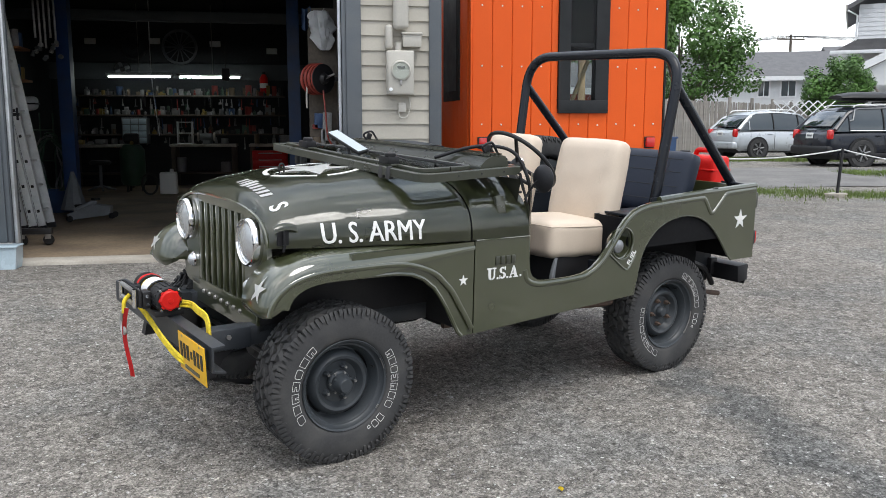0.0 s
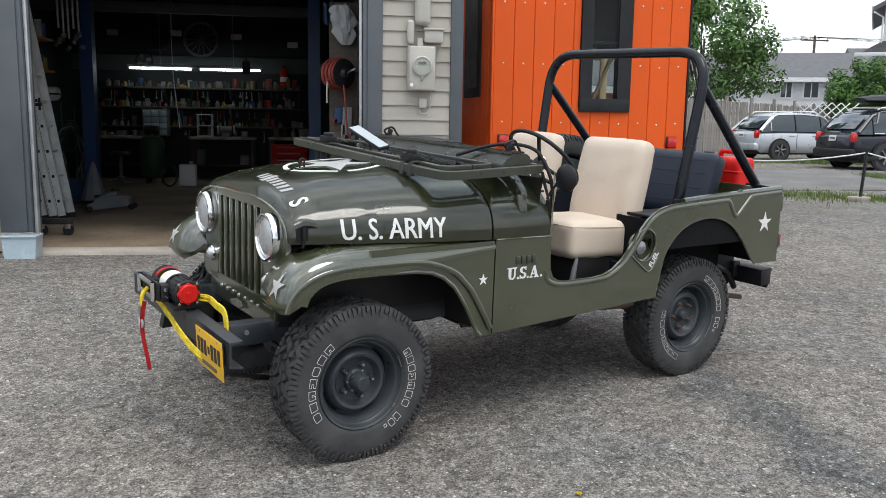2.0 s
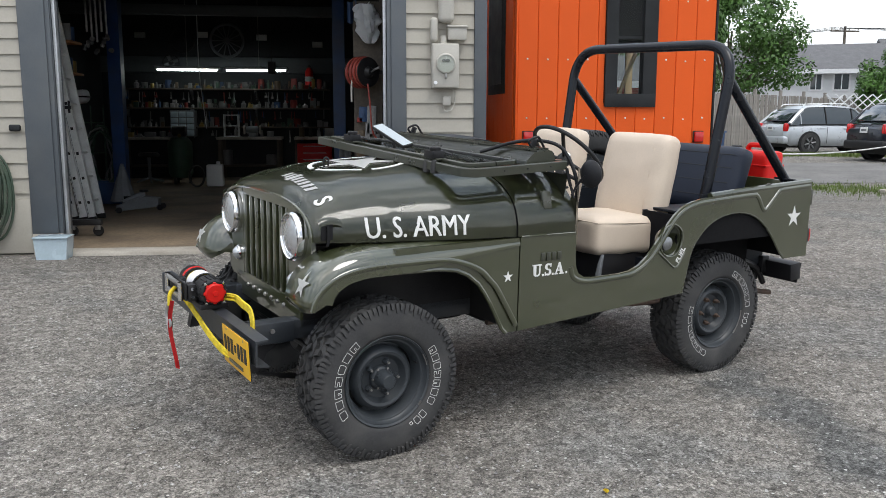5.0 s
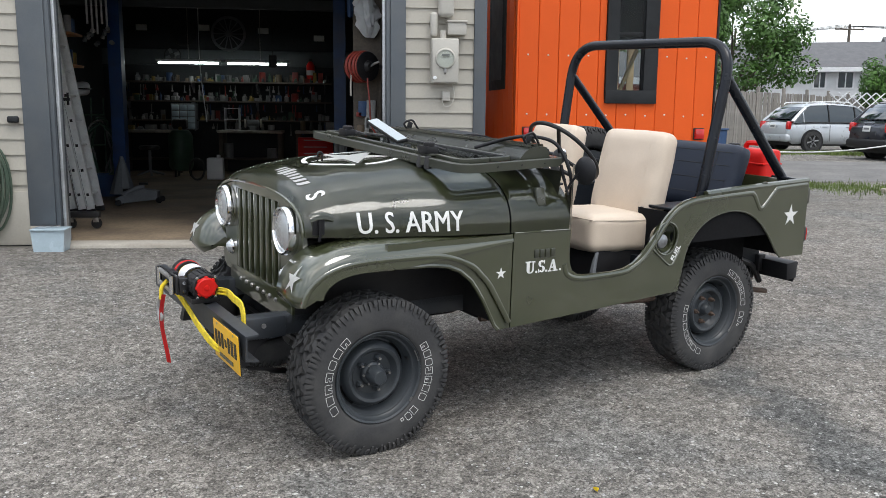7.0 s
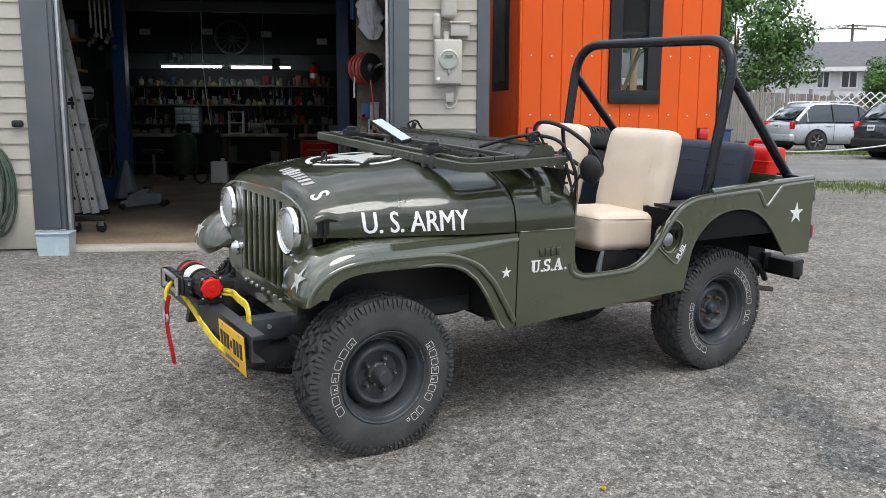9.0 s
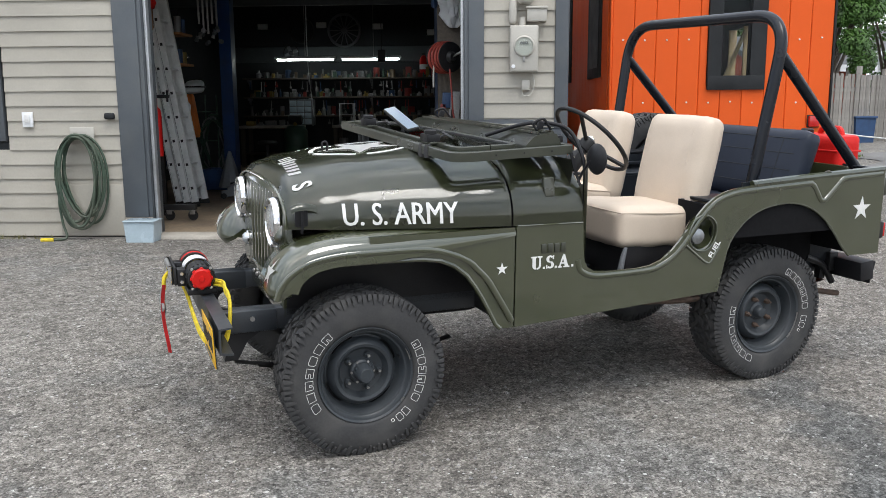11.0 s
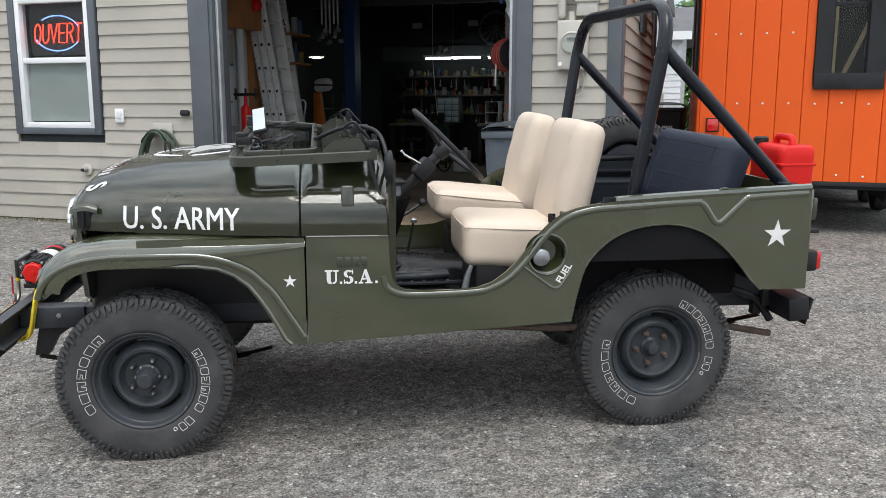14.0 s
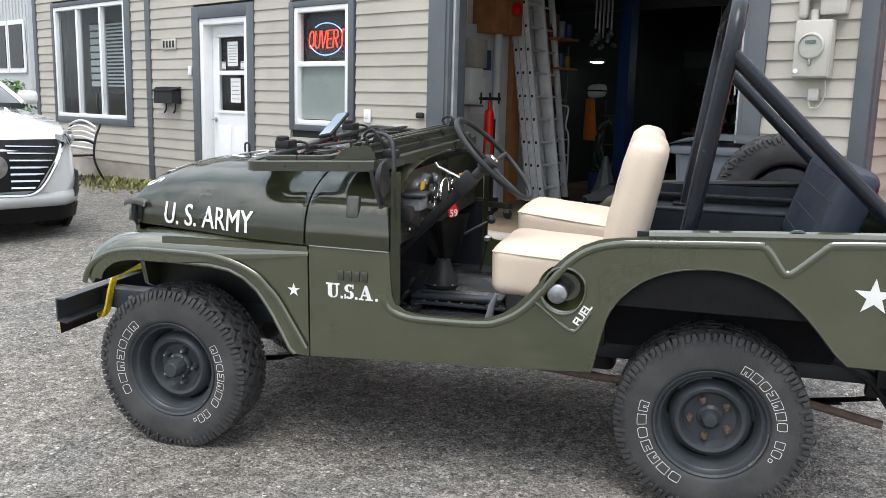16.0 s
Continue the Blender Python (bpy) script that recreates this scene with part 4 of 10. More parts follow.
def stock_item(x, y, z, w, d, h, kind, mat, word):
    """A carton, a tin, a bottle or a tool on a shelf."""
    if kind == 0:
        ob = tagged(part("carton", span(x - w / 2, x + w / 2, y - d, y, z, z + h, 0.004), mat), "small %s carton on a workshop shelf" % word, "carton")
    elif kind == 1:
        ob = tagged(part("tin", lathe([(0, 0), (w / 2, 0), (w / 2, h - 0.006), (w / 2 - 0.006, h), (0, h)], pose(x, y - d / 2, z), 14), mat), "%s metal tin on a workshop shelf" % word, "tin")
    elif kind == 2:
        ob = tagged(part("bottle", lathe([(0, 0), (w * 0.4, 0), (w * 0.4, h * 0.62), (w * 0.16, h * 0.78), (w * 0.16, h), (0, h)], pose(x, y - d / 2, z), 14), mat), "%s plastic bottle on a workshop shelf" % word, "bottle")
    else:
        bm = span(x - w / 2, x + w / 2, y - d, y, z, z + h * 0.45, 0.01)
        span(x - w / 4, x + w / 3, y - d * 0.8, y - d * 0.2, z + h * 0.45, z + h * 0.8, 0.01, bm)
        ob = tagged(part("power_tool", bm, mat), "%s power tool standing on a workshop shelf" % word, "power tool")
    return ob


shelves = []
for z in (1.16, 1.55, 1.94):
    sh = empty("wall_shelf", None, "dark wooden wall shelf crowded with tins and parts", "shelf", "shelves on the back wall")
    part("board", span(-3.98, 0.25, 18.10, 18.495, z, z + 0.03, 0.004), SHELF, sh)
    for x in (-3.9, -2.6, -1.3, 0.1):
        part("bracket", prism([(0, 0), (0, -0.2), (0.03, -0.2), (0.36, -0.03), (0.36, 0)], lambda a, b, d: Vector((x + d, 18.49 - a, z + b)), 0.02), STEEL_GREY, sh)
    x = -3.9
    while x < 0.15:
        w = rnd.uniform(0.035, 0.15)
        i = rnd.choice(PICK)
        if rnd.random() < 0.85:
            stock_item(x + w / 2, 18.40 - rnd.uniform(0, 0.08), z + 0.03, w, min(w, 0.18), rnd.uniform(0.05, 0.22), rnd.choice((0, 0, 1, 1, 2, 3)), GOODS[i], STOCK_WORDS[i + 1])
        x += w + rnd.uniform(0.005, 0.05)
# workbenches
for x0, x1 in ((-4.0, -2.75), (-2.05, -0.75), (-0.5, 0.94)):
    wb = empty("workbench", None, "worn workbench against the back wall", "workbench", "workbenches")
    part("top", span(x0, x1, 17.75, 18.49, 0.93, 0.985, 0.006), BENCH_TOP, wb)
    for x in (x0 + 0.06, x1 - 0.06):
        for y in (17.82, 18.42):
            part("leg", span(x - 0.04, x + 0.04, y - 0.04, y + 0.04, FLOOR_Z, 0.93, 0.004), SHELF, wb)
    part("lower_shelf", span(x0 + 0.05, x1 - 0.05, 17.85, 18.45, 0.38, 0.41, 0.004), SHELF, wb)
    x = x0 + 0.1
    while x < x1 - 0.1:
        w = rnd.uniform(0.05, 0.2)
        i = rnd.choice(PICK)
        stock_item(x + w / 2, 18.3 - rnd.uniform(0, 0.25), 0.985, w, min(w, 0.2), rnd.uniform(0.08, 0.24), rnd.choice((0, 1, 2, 3, 3)), GOODS[i], STOCK_WORDS[i + 1])
        i = rnd.choice(PICK)
        if rnd.random() < 0.6:
            stock_item(x + w / 2, 18.3, 0.41, w * 1.3, 0.3, rnd.uniform(0.15, 0.35), rnd.choice((0, 0, 1)), GOODS[i], STOCK_WORDS[i + 1])
        x += w + rnd.uniform(0.02, 0.1)
cab2 = empty("drawer_cabinet", None, "grey parts cabinet with clear drawers", "cabinet")
part("body", span(-2.98, -2.50, 17.95, 18.35, 0.99, 1.52, 0.006), STEEL_GREY, cab2)
for i in range(3):
    for j in range(4):
        part("drawer", span(-2.96 + 0.155 * i, -2.82 + 0.155 * i, 17.925, 17.949, 1.01 + 0.125 * j, 1.12 + 0.125 * j, 0.006), CLEAR_TUB, cab2)
# spoked wheels, tags and a hose on the upper wall
for x, r, mat in ((-2.75, 0.24, INK), (-1.85, 0.33, STEEL_GREY)):
    wr = empty("cart_ornament", None, "old spoked cart wheel hung high on the wall", "cart wheel", "wheels on the wall")
    z = 2.95
    part("rim", tube([(x + r * math.cos(2 * math.pi * k / 32), 18.40, z + r * math.sin(2 * math.pi * k / 32)) for k in range(32)], 0.028, 8, closed=True), mat, wr)
    part("hub", cyl(0.06, 0.10, (x, 18.40, z), (90, 0, 0), 16, 0.01), mat, wr)
    for k in range(14 if r > 0.3 else 0):
        a = 2 * math.pi * k / 14
        part("spoke", tube([(x + 0.05 * math.cos(a), 18.40, z + 0.05 * math.sin(a)), (x + r * 0.97 * math.cos(a), 18.40, z + r * 0.97 * math.sin(a))], 0.012, 6), mat, wr)
    part("peg", cyl(0.015, 0.10, (x, 18.46, z), (90, 0, 0), 8), STEEL_GREY, wr)
for x, z in ((-3.6, 3.05), (-2.35, 3.07), (-1.15, 3.03), (0.0, 2.9)):
    tagged(part("wall_card", span(x - 0.11, x + 0.11, 18.47, 18.495, z - 0.06, z + 0.06), PAPER, smooth=0), "small white card on the dark wall", "card")
hang = empty("drop_light", None, "black work lamp hanging on a cable", "lamp")
part("cable", tube([(-0.75, 15.6, TOP), (-0.75, 15.6, 2.35)], 0.008, 6), INK, hang)
part("cage", box((0.14, 0.08, 0.22), (-0.75, 15.6, 2.25), bevel=0.02), BLACK_PLASTIC, hang)
tagged(part("pull_cord", tube(smooth_line([(-1.75, 14.0, TOP + 0.01), (-1.76, 14.0, 2.2), (-1.68, 14.0, 1.2)], 6), 0.007, 6), PARTITION), "pale cord hanging from the ceiling", "cord")
ex2 = empty("fire_extinguisher", None, "red fire extinguisher on the back wall", "fire extinguisher")
part("bottle", lathe([(0, 0), (0.08, 0), (0.085, 0.02), (0.085, 0.30), (0.05, 0.37), (0.025, 0.39), (0, 0.39)], pose(-0.18, 18.36, 2.03), 18), RED_PLASTIC, ex2)
part("label", lathe([(0.0865, 0.10), (0.0865, 0.20)], pose(-0.18, 18.36, 2.03), 18), PAPER, ex2)
part("valve", box((0.06, 0.09, 0.05), (-0.18, 18.36, 2.44), bevel=0.01), INK, ex2)
part("wall_hook", span(-0.20, -0.16, 18.36, 18.42, 2.36, 2.40), STEEL_GREY, ex2)

# two-post lift
for x, s in ((-2.82, 1), (0.42, -1)):
    lift = empty("lift_column", None, "blue steel two-post lift column with folded arm", "lift", "lift columns")
    bm = span(x - 0.09, x + 0.09, 13.10, 13.13, FLOOR_Z, 3.4)
    span(x - 0.09, x - 0.065, 13.13, 13.32, FLOOR_Z, 3.4, bm=bm)
    span(x + 0.065, x + 0.09, 13.13, 13.32, FLOOR_Z, 3.4, bm=bm)
    part("column", bm, BLUE_STEEL, lift, smooth=0)
    part("base_plate", span(x - 0.24, x + 0.24, 12.98, 13.5, FLOOR_Z, FLOOR_Z + 0.025, 0.005), BLUE_STEEL, lift)
    part("carriage", span(x - 0.062, x + 0.062, 13.14, 13.36, 0.25, 0.85, 0.01), BLUE_STEEL, lift)
    part("arm", tube([(x, 13.1, 0.24), (x + s * 0.35, 12.6, 0.22), (x + s * 0.30, 12.3, 0.21)], 0.05, 8), STEEL_GREY, lift)
    part("arm_pad", cyl(0.07, 0.06, (x + s * 0.28, 12.3, 0.27), bevel=0.01), BLACK_PAINT, lift)
jack = empty("floor_jack", None, "grey steel trolley jack on the floor", "jack")
part("frame", prism([(0, 0.02), (0.75, 0.05), (0.75, 0.16), (0.5, 0.20), (0, 0.10)], lambda a, b, d: Vector((-2.55 + a * 0.62, 11.7 + a * 0.45 + d, FLOOR_Z + b)), 0.20), STEEL_GREY, jack)
part("lift_arm", tube([(-2.50, 11.85, 0.24), (-2.25, 12.0, 0.36)], 0.04, 8), STEEL_GREY, jack)
part("saddle", cyl(0.06, 0.03, (-2.25, 12.0, 0.39)), BLACK_PAINT, jack)
for dx, dy in ((0, 0), (0, 0.22), (0.46, 0.33), (0.46, 0.55)):
    part("wheel", cyl(0.04, 0.03, (-2.52 + dx, 11.7 + dy, FLOOR_Z + 0.04), (90, 0, 36), 14), BLACK_PAINT, jack)
part("apron", lathe([(0.02, 0.52), (0.06, 0.40), (0.15, 0.1), (0.18, 0.0)], pose(-2.62, 12.4, FLOOR_Z + 0.1), 9), STEEL_GREY, jack)


def ladder(x, y, lean, length, label, width=0.42):
    """Leans in x towards the partition; its rungs run along y."""
    ld = empty("ladder", Matrix.Translation((x, y, FLOOR_Z)) @ Matrix.Rotation(radians(-lean), 4, "Y") @ Matrix.Rotation(radians(90), 4, "Z"), label, "ladder", "ladders")
    for sx in (-width / 2, width / 2):
        part("rail", span(sx - 0.016, sx + 0.016, -0.045, 0.045, 0, length, 0.004), ALU, ld)
        part("rail_foot", span(sx - 0.022, sx + 0.022, -0.05, 0.05, -0.005, 0.06, 0.006), BLACK_PLASTIC, ld)
    for k in range(int(length / 0.30)):
        part("rung", cyl(0.016, width, (0, 0, 0.24 + 0.30 * k), (0, 90, 0), 10), ALU, ld)
        # An ink-dark square on the rail paints the shade inside the hollow rung.
        part("rung_end", box((0.004, 0.030, 0.034), (-width / 2 - 0.0175, 0, 0.24 + 0.30 * k), bevel=0.001), INK, ld, "dark patch for the shaded inside of an open rung end")
        part("rail_groove", box((0.003, 0.004, 0.28), (-width / 2 - 0.0165, 0.033, 0.24 + 0.30 * k)), STEEL_GREY, ld)


ladder(-2.70, 11.0, 9.0, 3.35, "aluminium extension ladder leaning inside the garage", 0.42)
ladder(-2.60, 10.99, 9.0, 3.25, "aluminium extension ladder leaning inside the garage", 0.38)
ladder(-2.82, 11.02, 9.0, 2.6, "aluminium extension ladder leaning inside the garage", 0.36)
ladder(-2.80, 11.46, 8.0, 3.2, "aluminium extension ladder leaning inside the garage", 0.40)
# folding step frame of bent pale tube beside the ladders
step_frame = empty("step_frame", None, "narrow white tube step frame leaning behind the ladders", "ladder")
part("side_tube", tube(smooth_line([(-2.98, 11.95, FLOOR_Z), (-2.98, 11.95, 0.95), (-3.04, 11.95, 1.15), (-3.01, 11.95, 1.40), (-3.12, 11.95, 1.44)], 5), 0.013, 8), WHITE_VINYL, step_frame)
part("side_tube", tube([(-3.22, 11.98, FLOOR_Z), (-3.22, 11.98, 1.44)], 0.013, 8), WHITE_VINYL, step_frame)
for k in range(4):
    part("step_bar", tube([(-3.22, 11.98, 0.30 + 0.22 * k), (-2.98, 11.95, 0.30 + 0.22 * k)], 0.011, 8), WHITE_VINYL, step_frame)
# engine stand with red ram and casters
stand = empty("shop_crane", None, "shop crane with a red hydraulic ram on casters", "crane")
part("base_leg", span(-2.78, -2.15, 9.45, 9.53, 0.24, 0.30, 0.005), BLACK_PAINT, stand)
part("base_leg", span(-2.72, -2.64, 9.1, 9.9, 0.24, 0.30, 0.005), BLACK_PAINT, stand)
for x, y in ((-2.45, 9.49), (-2.19, 9.49), (-2.68, 9.13), (-2.68, 9.87)):
    c = part("caster", lathe([(0, -0.02), (0.05, -0.02), (0.058, 0.0), (0.05, 0.02), (0, 0.02)], pose(x, y, 0.178, 90, 0, 0), 16), BLACK_PLASTIC, stand)
    part("fork", span(x - 0.03, x + 0.03, y - 0.032, y + 0.032, 0.19, 0.25, 0.004), WORN_STEEL, stand)
part("mast", span(-2.60, -2.54, 9.60, 9.66, 0.28, 1.25, 0.006), BLACK_PAINT, stand)
part("ram", lathe([(0, 0), (0.055, 0), (0.055, 0.48), (0.045, 0.52), (0.02, 0.54), (0.02, 0.64), (0, 0.64)], pose(-2.565, 9.56, 0.83), 18), RED_PLASTIC, stand, "bright red hydraulic ram")
part("head_bar", box((0.30, 0.04, 0.035), (-2.56, 9.56, 1.485), bevel=0.006), BLACK_PAINT, stand)
for dx in (-0.13, 0.0, 0.13):
    part("head_pin", cyl(0.012, 0.13, (-2.56 + dx, 9.56, 1.49), seg=10), BLACK_PAINT, stand)
# office partition furnishings
pan = empty("breaker_panel", None, "pale electrical panel with papers beside the door", "panel")
part("panel_box", span(-3.298, -3.22, 9.6, 10.5, 1.1, 2.4, 0.01), PARTITION, pan)
part("tall_paper", span(-3.218, -3.215, 9.7, 9.95, 1.2, 1.7), PAPER, pan, smooth=0)
part("paper_sheet", span(-3.218, -3.215, 10.0, 10.3, 1.3, 1.75), PAPER, pan, smooth=0)
part("poster", span(-3.218, -3.215, 10.1, 10.4, 1.85, 2.1), GOODS[1], pan, smooth=0)
dryer = empty("wall_dispenser", None, "white cylindrical dispenser on the partition", "dispenser")
part("body", cyl(0.10, 0.42, (-2.95, 9.25, 2.05), bevel=0.02), METER_GREY, dryer)
part("foot", cyl(0.09, 0.25, (-2.95, 9.25, 1.70), bevel=0.02), BLACK_PLASTIC, dryer)
part("wall_arm", span(-3.3, -2.95, 9.22, 9.28, 2.0, 2.06), STEEL_GREY, dryer)
WOOD = material("brown_shelf_wood", (0.38, 0.17, 0.065), 0.6, vary=0.2, scale=5, fine=50)
cup2 = empty("wall_cupboard", None, "brown wooden cupboard high on the partition", "cupboard")
part("carcass", span(-3.30, -2.98, 10.1, 10.72, 2.30, 2.9, 0.008), WOOD, cup2)
part("door_front", span(-2.979, -2.965, 10.12, 10.40, 2.32, 2.88, 0.004), WOOD, cup2)
part("door_front", span(-2.979, -2.965, 10.42, 10.70, 2.32, 2.88, 0.004), WOOD, cup2)
YELLOW_CORD = material("pale_yellow_cord", (0.62, 0.50, 0.22), 0.6, vary=0.1)
tagged(part("hanging_cord", tube(smooth_line([(-2.55, 9.0, TOP), (-2.55, 9.0, 3.3), (-2.50, 9.0, 2.6), (-2.47, 9.0, 2.3), (-2.56, 9.0, 2.12), (-2.68, 9.0, 2.10)], 6), 0.009, 8), YELLOW_CORD), "yellow cord hanging by the door track", "cord")
tagged(part("red_float", lathe([(0, -0.08), (0.05, -0.07), (0.075, 0.0), (0.05, 0.07), (0.015, 0.085), (0, 0.09)], pose(-2.93, 10.52, 2.60), 20), RED_PLASTIC), "red plastic float hung on the cupboard door", "float")
tagged(part("grey_pipe", tube([(-3.12, 10.42, FLOOR_Z), (-3.12, 10.42, 2.30)], 0.055, 14), PARTITION), "pale grey upright pipe beside the panel", "pipe")
files = empty("carton_stack", None, "cream cartons stacked on a bracket by the door", "cartons")
part("carton", span(-3.21, -2.98, 9.78, 10.02, 1.86, 2.20, 0.006), CONCRETE, files)
part("carton", span(-3.21, -3.02, 9.74, 10.00, 1.42, 1.855, 0.006), PAPER, files)
part("shelf_bracket", span(-3.219, -3.0, 9.76, 10.0, 1.39, 1.415), STEEL_GREY, files)
# shelf of cans and the orange saw case further in
rack = empty("metal_rack", None, "steel rack with spray cans and bottles", "rack")
for z in (0.5, 1.0, 1.5, 2.0):
    part("rack_shelf", span(-3.95, -3.45, 12.0, 12.6, z, z + 0.025), STEEL_GREY, rack)
for x in (-3.93, -3.47):
    for y in (12.02, 12.58):
        part("rack_post", span(x - 0.015, x + 0.015, y - 0.015, y + 0.015, FLOOR_Z, 2.3), STEEL_GREY, rack)
for z in (0.525, 1.025, 1.525, 2.025):
    for k in range(6):
        i = rnd.randrange(8)
        stock_item(-3.88 + 0.08 * k, 12.35, z, 0.07, 0.07, rnd.uniform(0.15, 0.28), rnd.choice((1, 2)), GOODS[i], STOCK_WORDS[i + 1])
ORANGE_P = material("orange_plastic", (0.75, 0.20, 0.03), 0.5)
trolley = empty("hose_trolley", None, "green steel hose trolley with an orange guard and white cap", "trolley")
part("guard", bent(box((0.24, 0.10, 0.66), bevel=0.04, seg=4), lambda p: Vector((-3.42 + p.x * (0.75 - 0.75 * p.z) - 0.10 * max(0.0, p.z), 13.25 + p.y, 1.24 + p.z))), ORANGE_P, trolley, "orange teardrop guard")
part("cap", bent(box((0.26, 0.24, 0.20), bevel=0.07, seg=4), lambda p: Vector((-3.40 + p.x, 13.36 + p.y, 1.68 + p.z + 0.1 * p.x))), WHITE_VINYL, trolley)
part("cap_band", box((0.268, 0.248, 0.025), (-3.40, 13.36, 1.68), bevel=0.006), BLACK_PLASTIC, trolley)
for x in (-3.46, -3.28, -3.10):
    part("post", tube([(x, 13.45, FLOOR_Z), (x, 13.45, 1.55)], 0.012, 8), GOODS[7], trolley)
for z in (0.45, 0.85, 1.30):
    part("cross_bar", tube([(-3.46, 13.45, z), (-3.10, 13.45, z)], 0.010, 8), GOODS[7], trolley)
for k in range(6):
    part("hose_loop", tube([(-3.14 + 0.02 * (k % 3) + (0.13 + 0.015 * k) * math.cos(2 * math.pi * i / 24) + 0.03 * math.sin(5 * i + k), 13.36 - 0.025 * k, 0.84 - 0.02 * k + (0.42 + 0.02 * (k % 2)) * math.sin(2 * math.pi * i / 24)) for i in range(24)], 0.015, 6, closed=True), GOODS[7] if k % 3 else GOODS[4], trolley)
crate = empty("blue_crate", None, "blue plastic crate on the garage floor", "crate")
part("bottom", span(-3.2, -2.75, 12.9, 13.3, FLOOR_Z + 0.005, FLOOR_Z + 0.03), GOODS[1], crate)
for a in ((-3.2, -2.75, 12.9, 12.92), (-3.2, -2.75, 13.28, 13.3), (-3.2, -3.18, 12.92, 13.28), (-2.77, -2.75, 12.92, 13.28)):
    part("wall", span(*a, FLOOR_Z + 0.03, FLOOR_Z + 0.32), GOODS[1], crate)
# by the other jamb: reel, bottles, rags
side_cab = empty("side_shelf", None, "dark shelf unit crowded with small things inside the jamb", "shelf")
part("back", span(0.90, 0.92, 9.3, 10.6, FLOOR_Z, 2.9), SHELF, side_cab)
for z in (0.4, 0.85, 1.15, 1.5, 2.1):
    part("board", span(0.60, 0.90, 9.5, 10.5, z, z + 0.025, 0.003), SHELF, side_cab)
    for k in range(5):
        i = rnd.choice(PICK)
        stock_item(0.66 + 0.08 * (k % 2), 9.62 + 0.16 * k, z + 0.025, 0.10, 0.10, rnd.uniform(0.12, 0.28), rnd.choice((0, 1, 2)), GOODS[i], STOCK_WORDS[i + 1])
for y in (9.51, 10.48):
    part("end_post", span(0.60, 0.66, y - 0.015, y + 0.015, FLOOR_Z, 2.6), WOOD, side_cab)
for x, z, w, h, i in ((0.655, 1.42, 0.09, 0.16, 1), (0.745, 1.36, 0.10, 0.30, 2), (0.70, 1.20, 0.05, 0.26, 2), (0.63, 1.10, 0.08, 0.30, 6), (0.80, 1.15, 0.06, 0.12, 4), (0.62, 1.36, 0.06, 0.05, 0)):
    tagged(part("hung_packet", box((w, 0.03, h), (x, 9.33, z), (0, 2, 0), bevel=0.006), GOODS[i]), "%s packet hung on the shelf end" % STOCK_WORDS[i + 1], "packet")
tagged(part("pegboard_strip", span(0.56, 0.86, 9.36, 9.38, 0.9, 2.6), SHELF, smooth=0), "dark board strip behind the hung packets", "board")
reel = empty("hose_reel", None, "black hose reel wound with red air hose", "hose reel")
RED_HOSE = material("red_air_hose", (0.26, 0.04, 0.028), 0.5, vary=0.15)
REEL = Matrix.Translation((0.655, 9.16, 1.852)) @ Vector((0.62, -0.78, 0)).to_track_quat("Z", "Y").to_matrix().to_4x4()
for k in range(10):
    rr = 0.138 + 0.008 * (k % 3)
    part("hose_turn", tube([REEL @ Vector((rr * math.cos(2 * math.pi * i / 28), rr * math.sin(2 * math.pi * i / 28), 0.019 * (k - 6))) for i in range(28)], 0.011, 6, closed=True), RED_HOSE, reel)
for h in (-0.13, 0.085):
    part("flange", lathe([(0, -0.004), (0.150, -0.004), (0.154, 0.0), (0.150, 0.004), (0, 0.004)], REEL @ Matrix.Translation((0, 0, h)), 32), BLACK_PAINT, reel)
part("core", lathe([(0, -0.15), (0.06, -0.15), (0.06, 0.10), (0.035, 0.13), (0, 0.13)], REEL, 16), BLACK_PAINT, reel)
part("crank", tube([REEL @ Vector(p) for p in ((0, 0, 0.12), (0.05, 0.03, 0.13), (0.07, 0.05, 0.18))], 0.012, 8), WORN_STEEL, reel)
part("arm", span(0.62, 0.90, 9.24, 9.28, 1.84, 1.88), BLACK_PAINT, reel)
part("tail", tube(smooth_line([(0.54, 9.10, 1.80), (0.53, 9.10, 1.68), (0.53, 9.10, 1.55)], 5), 0.010, 6), METER_GREY, reel)
part("tail", tube(smooth_line([(0.70, 9.05, 1.73), (0.72, 9.02, 1.5), (0.74, 9.02, 1.25), (0.82, 9.05, 1.12)], 5), 0.009, 6), RED_HOSE, reel)
rag = empty("rag_bag", None, "white plastic bag of rags hanging", "bag")
def bag_point(u, v):
    a = 2 * math.pi * v
    r = (0.04 + 0.075 * math.sin(math.pi * min(1.0, 0.12 + 0.88 * u)) ** 0.7) * (1 + 0.22 * math.sin(5 * a + 4 * u) + 0.5 * noise.noise((3 * math.cos(a), 3 * math.sin(a), 6 * u)))
    return Vector((0.70 + r * math.cos(a) + 0.05 * (u - 0.3), 9.28 + 0.7 * r * math.sin(a), 2.56 - 0.40 * u))


part("bag", sheet(bag_point, 16, 32, 0.003), WHITE_VINYL, rag)
part("string", tube([(0.70, 9.30, 2.54), (0.74, 9.37, 2.6)], 0.006, 6), PAPER, rag)
blue_bag = tagged(part("blue_cloth", sheet(lambda u, v: Vector((0.50 + 0.10 * v, 9.34 - 0.03 * math.sin(6 * v), 2.60 - 0.22 * u - 0.02 * math.sin(5 * v))), 6, 6, 0.02), GOODS[1]), "blue cloth hung on the shelf end", "cloth")

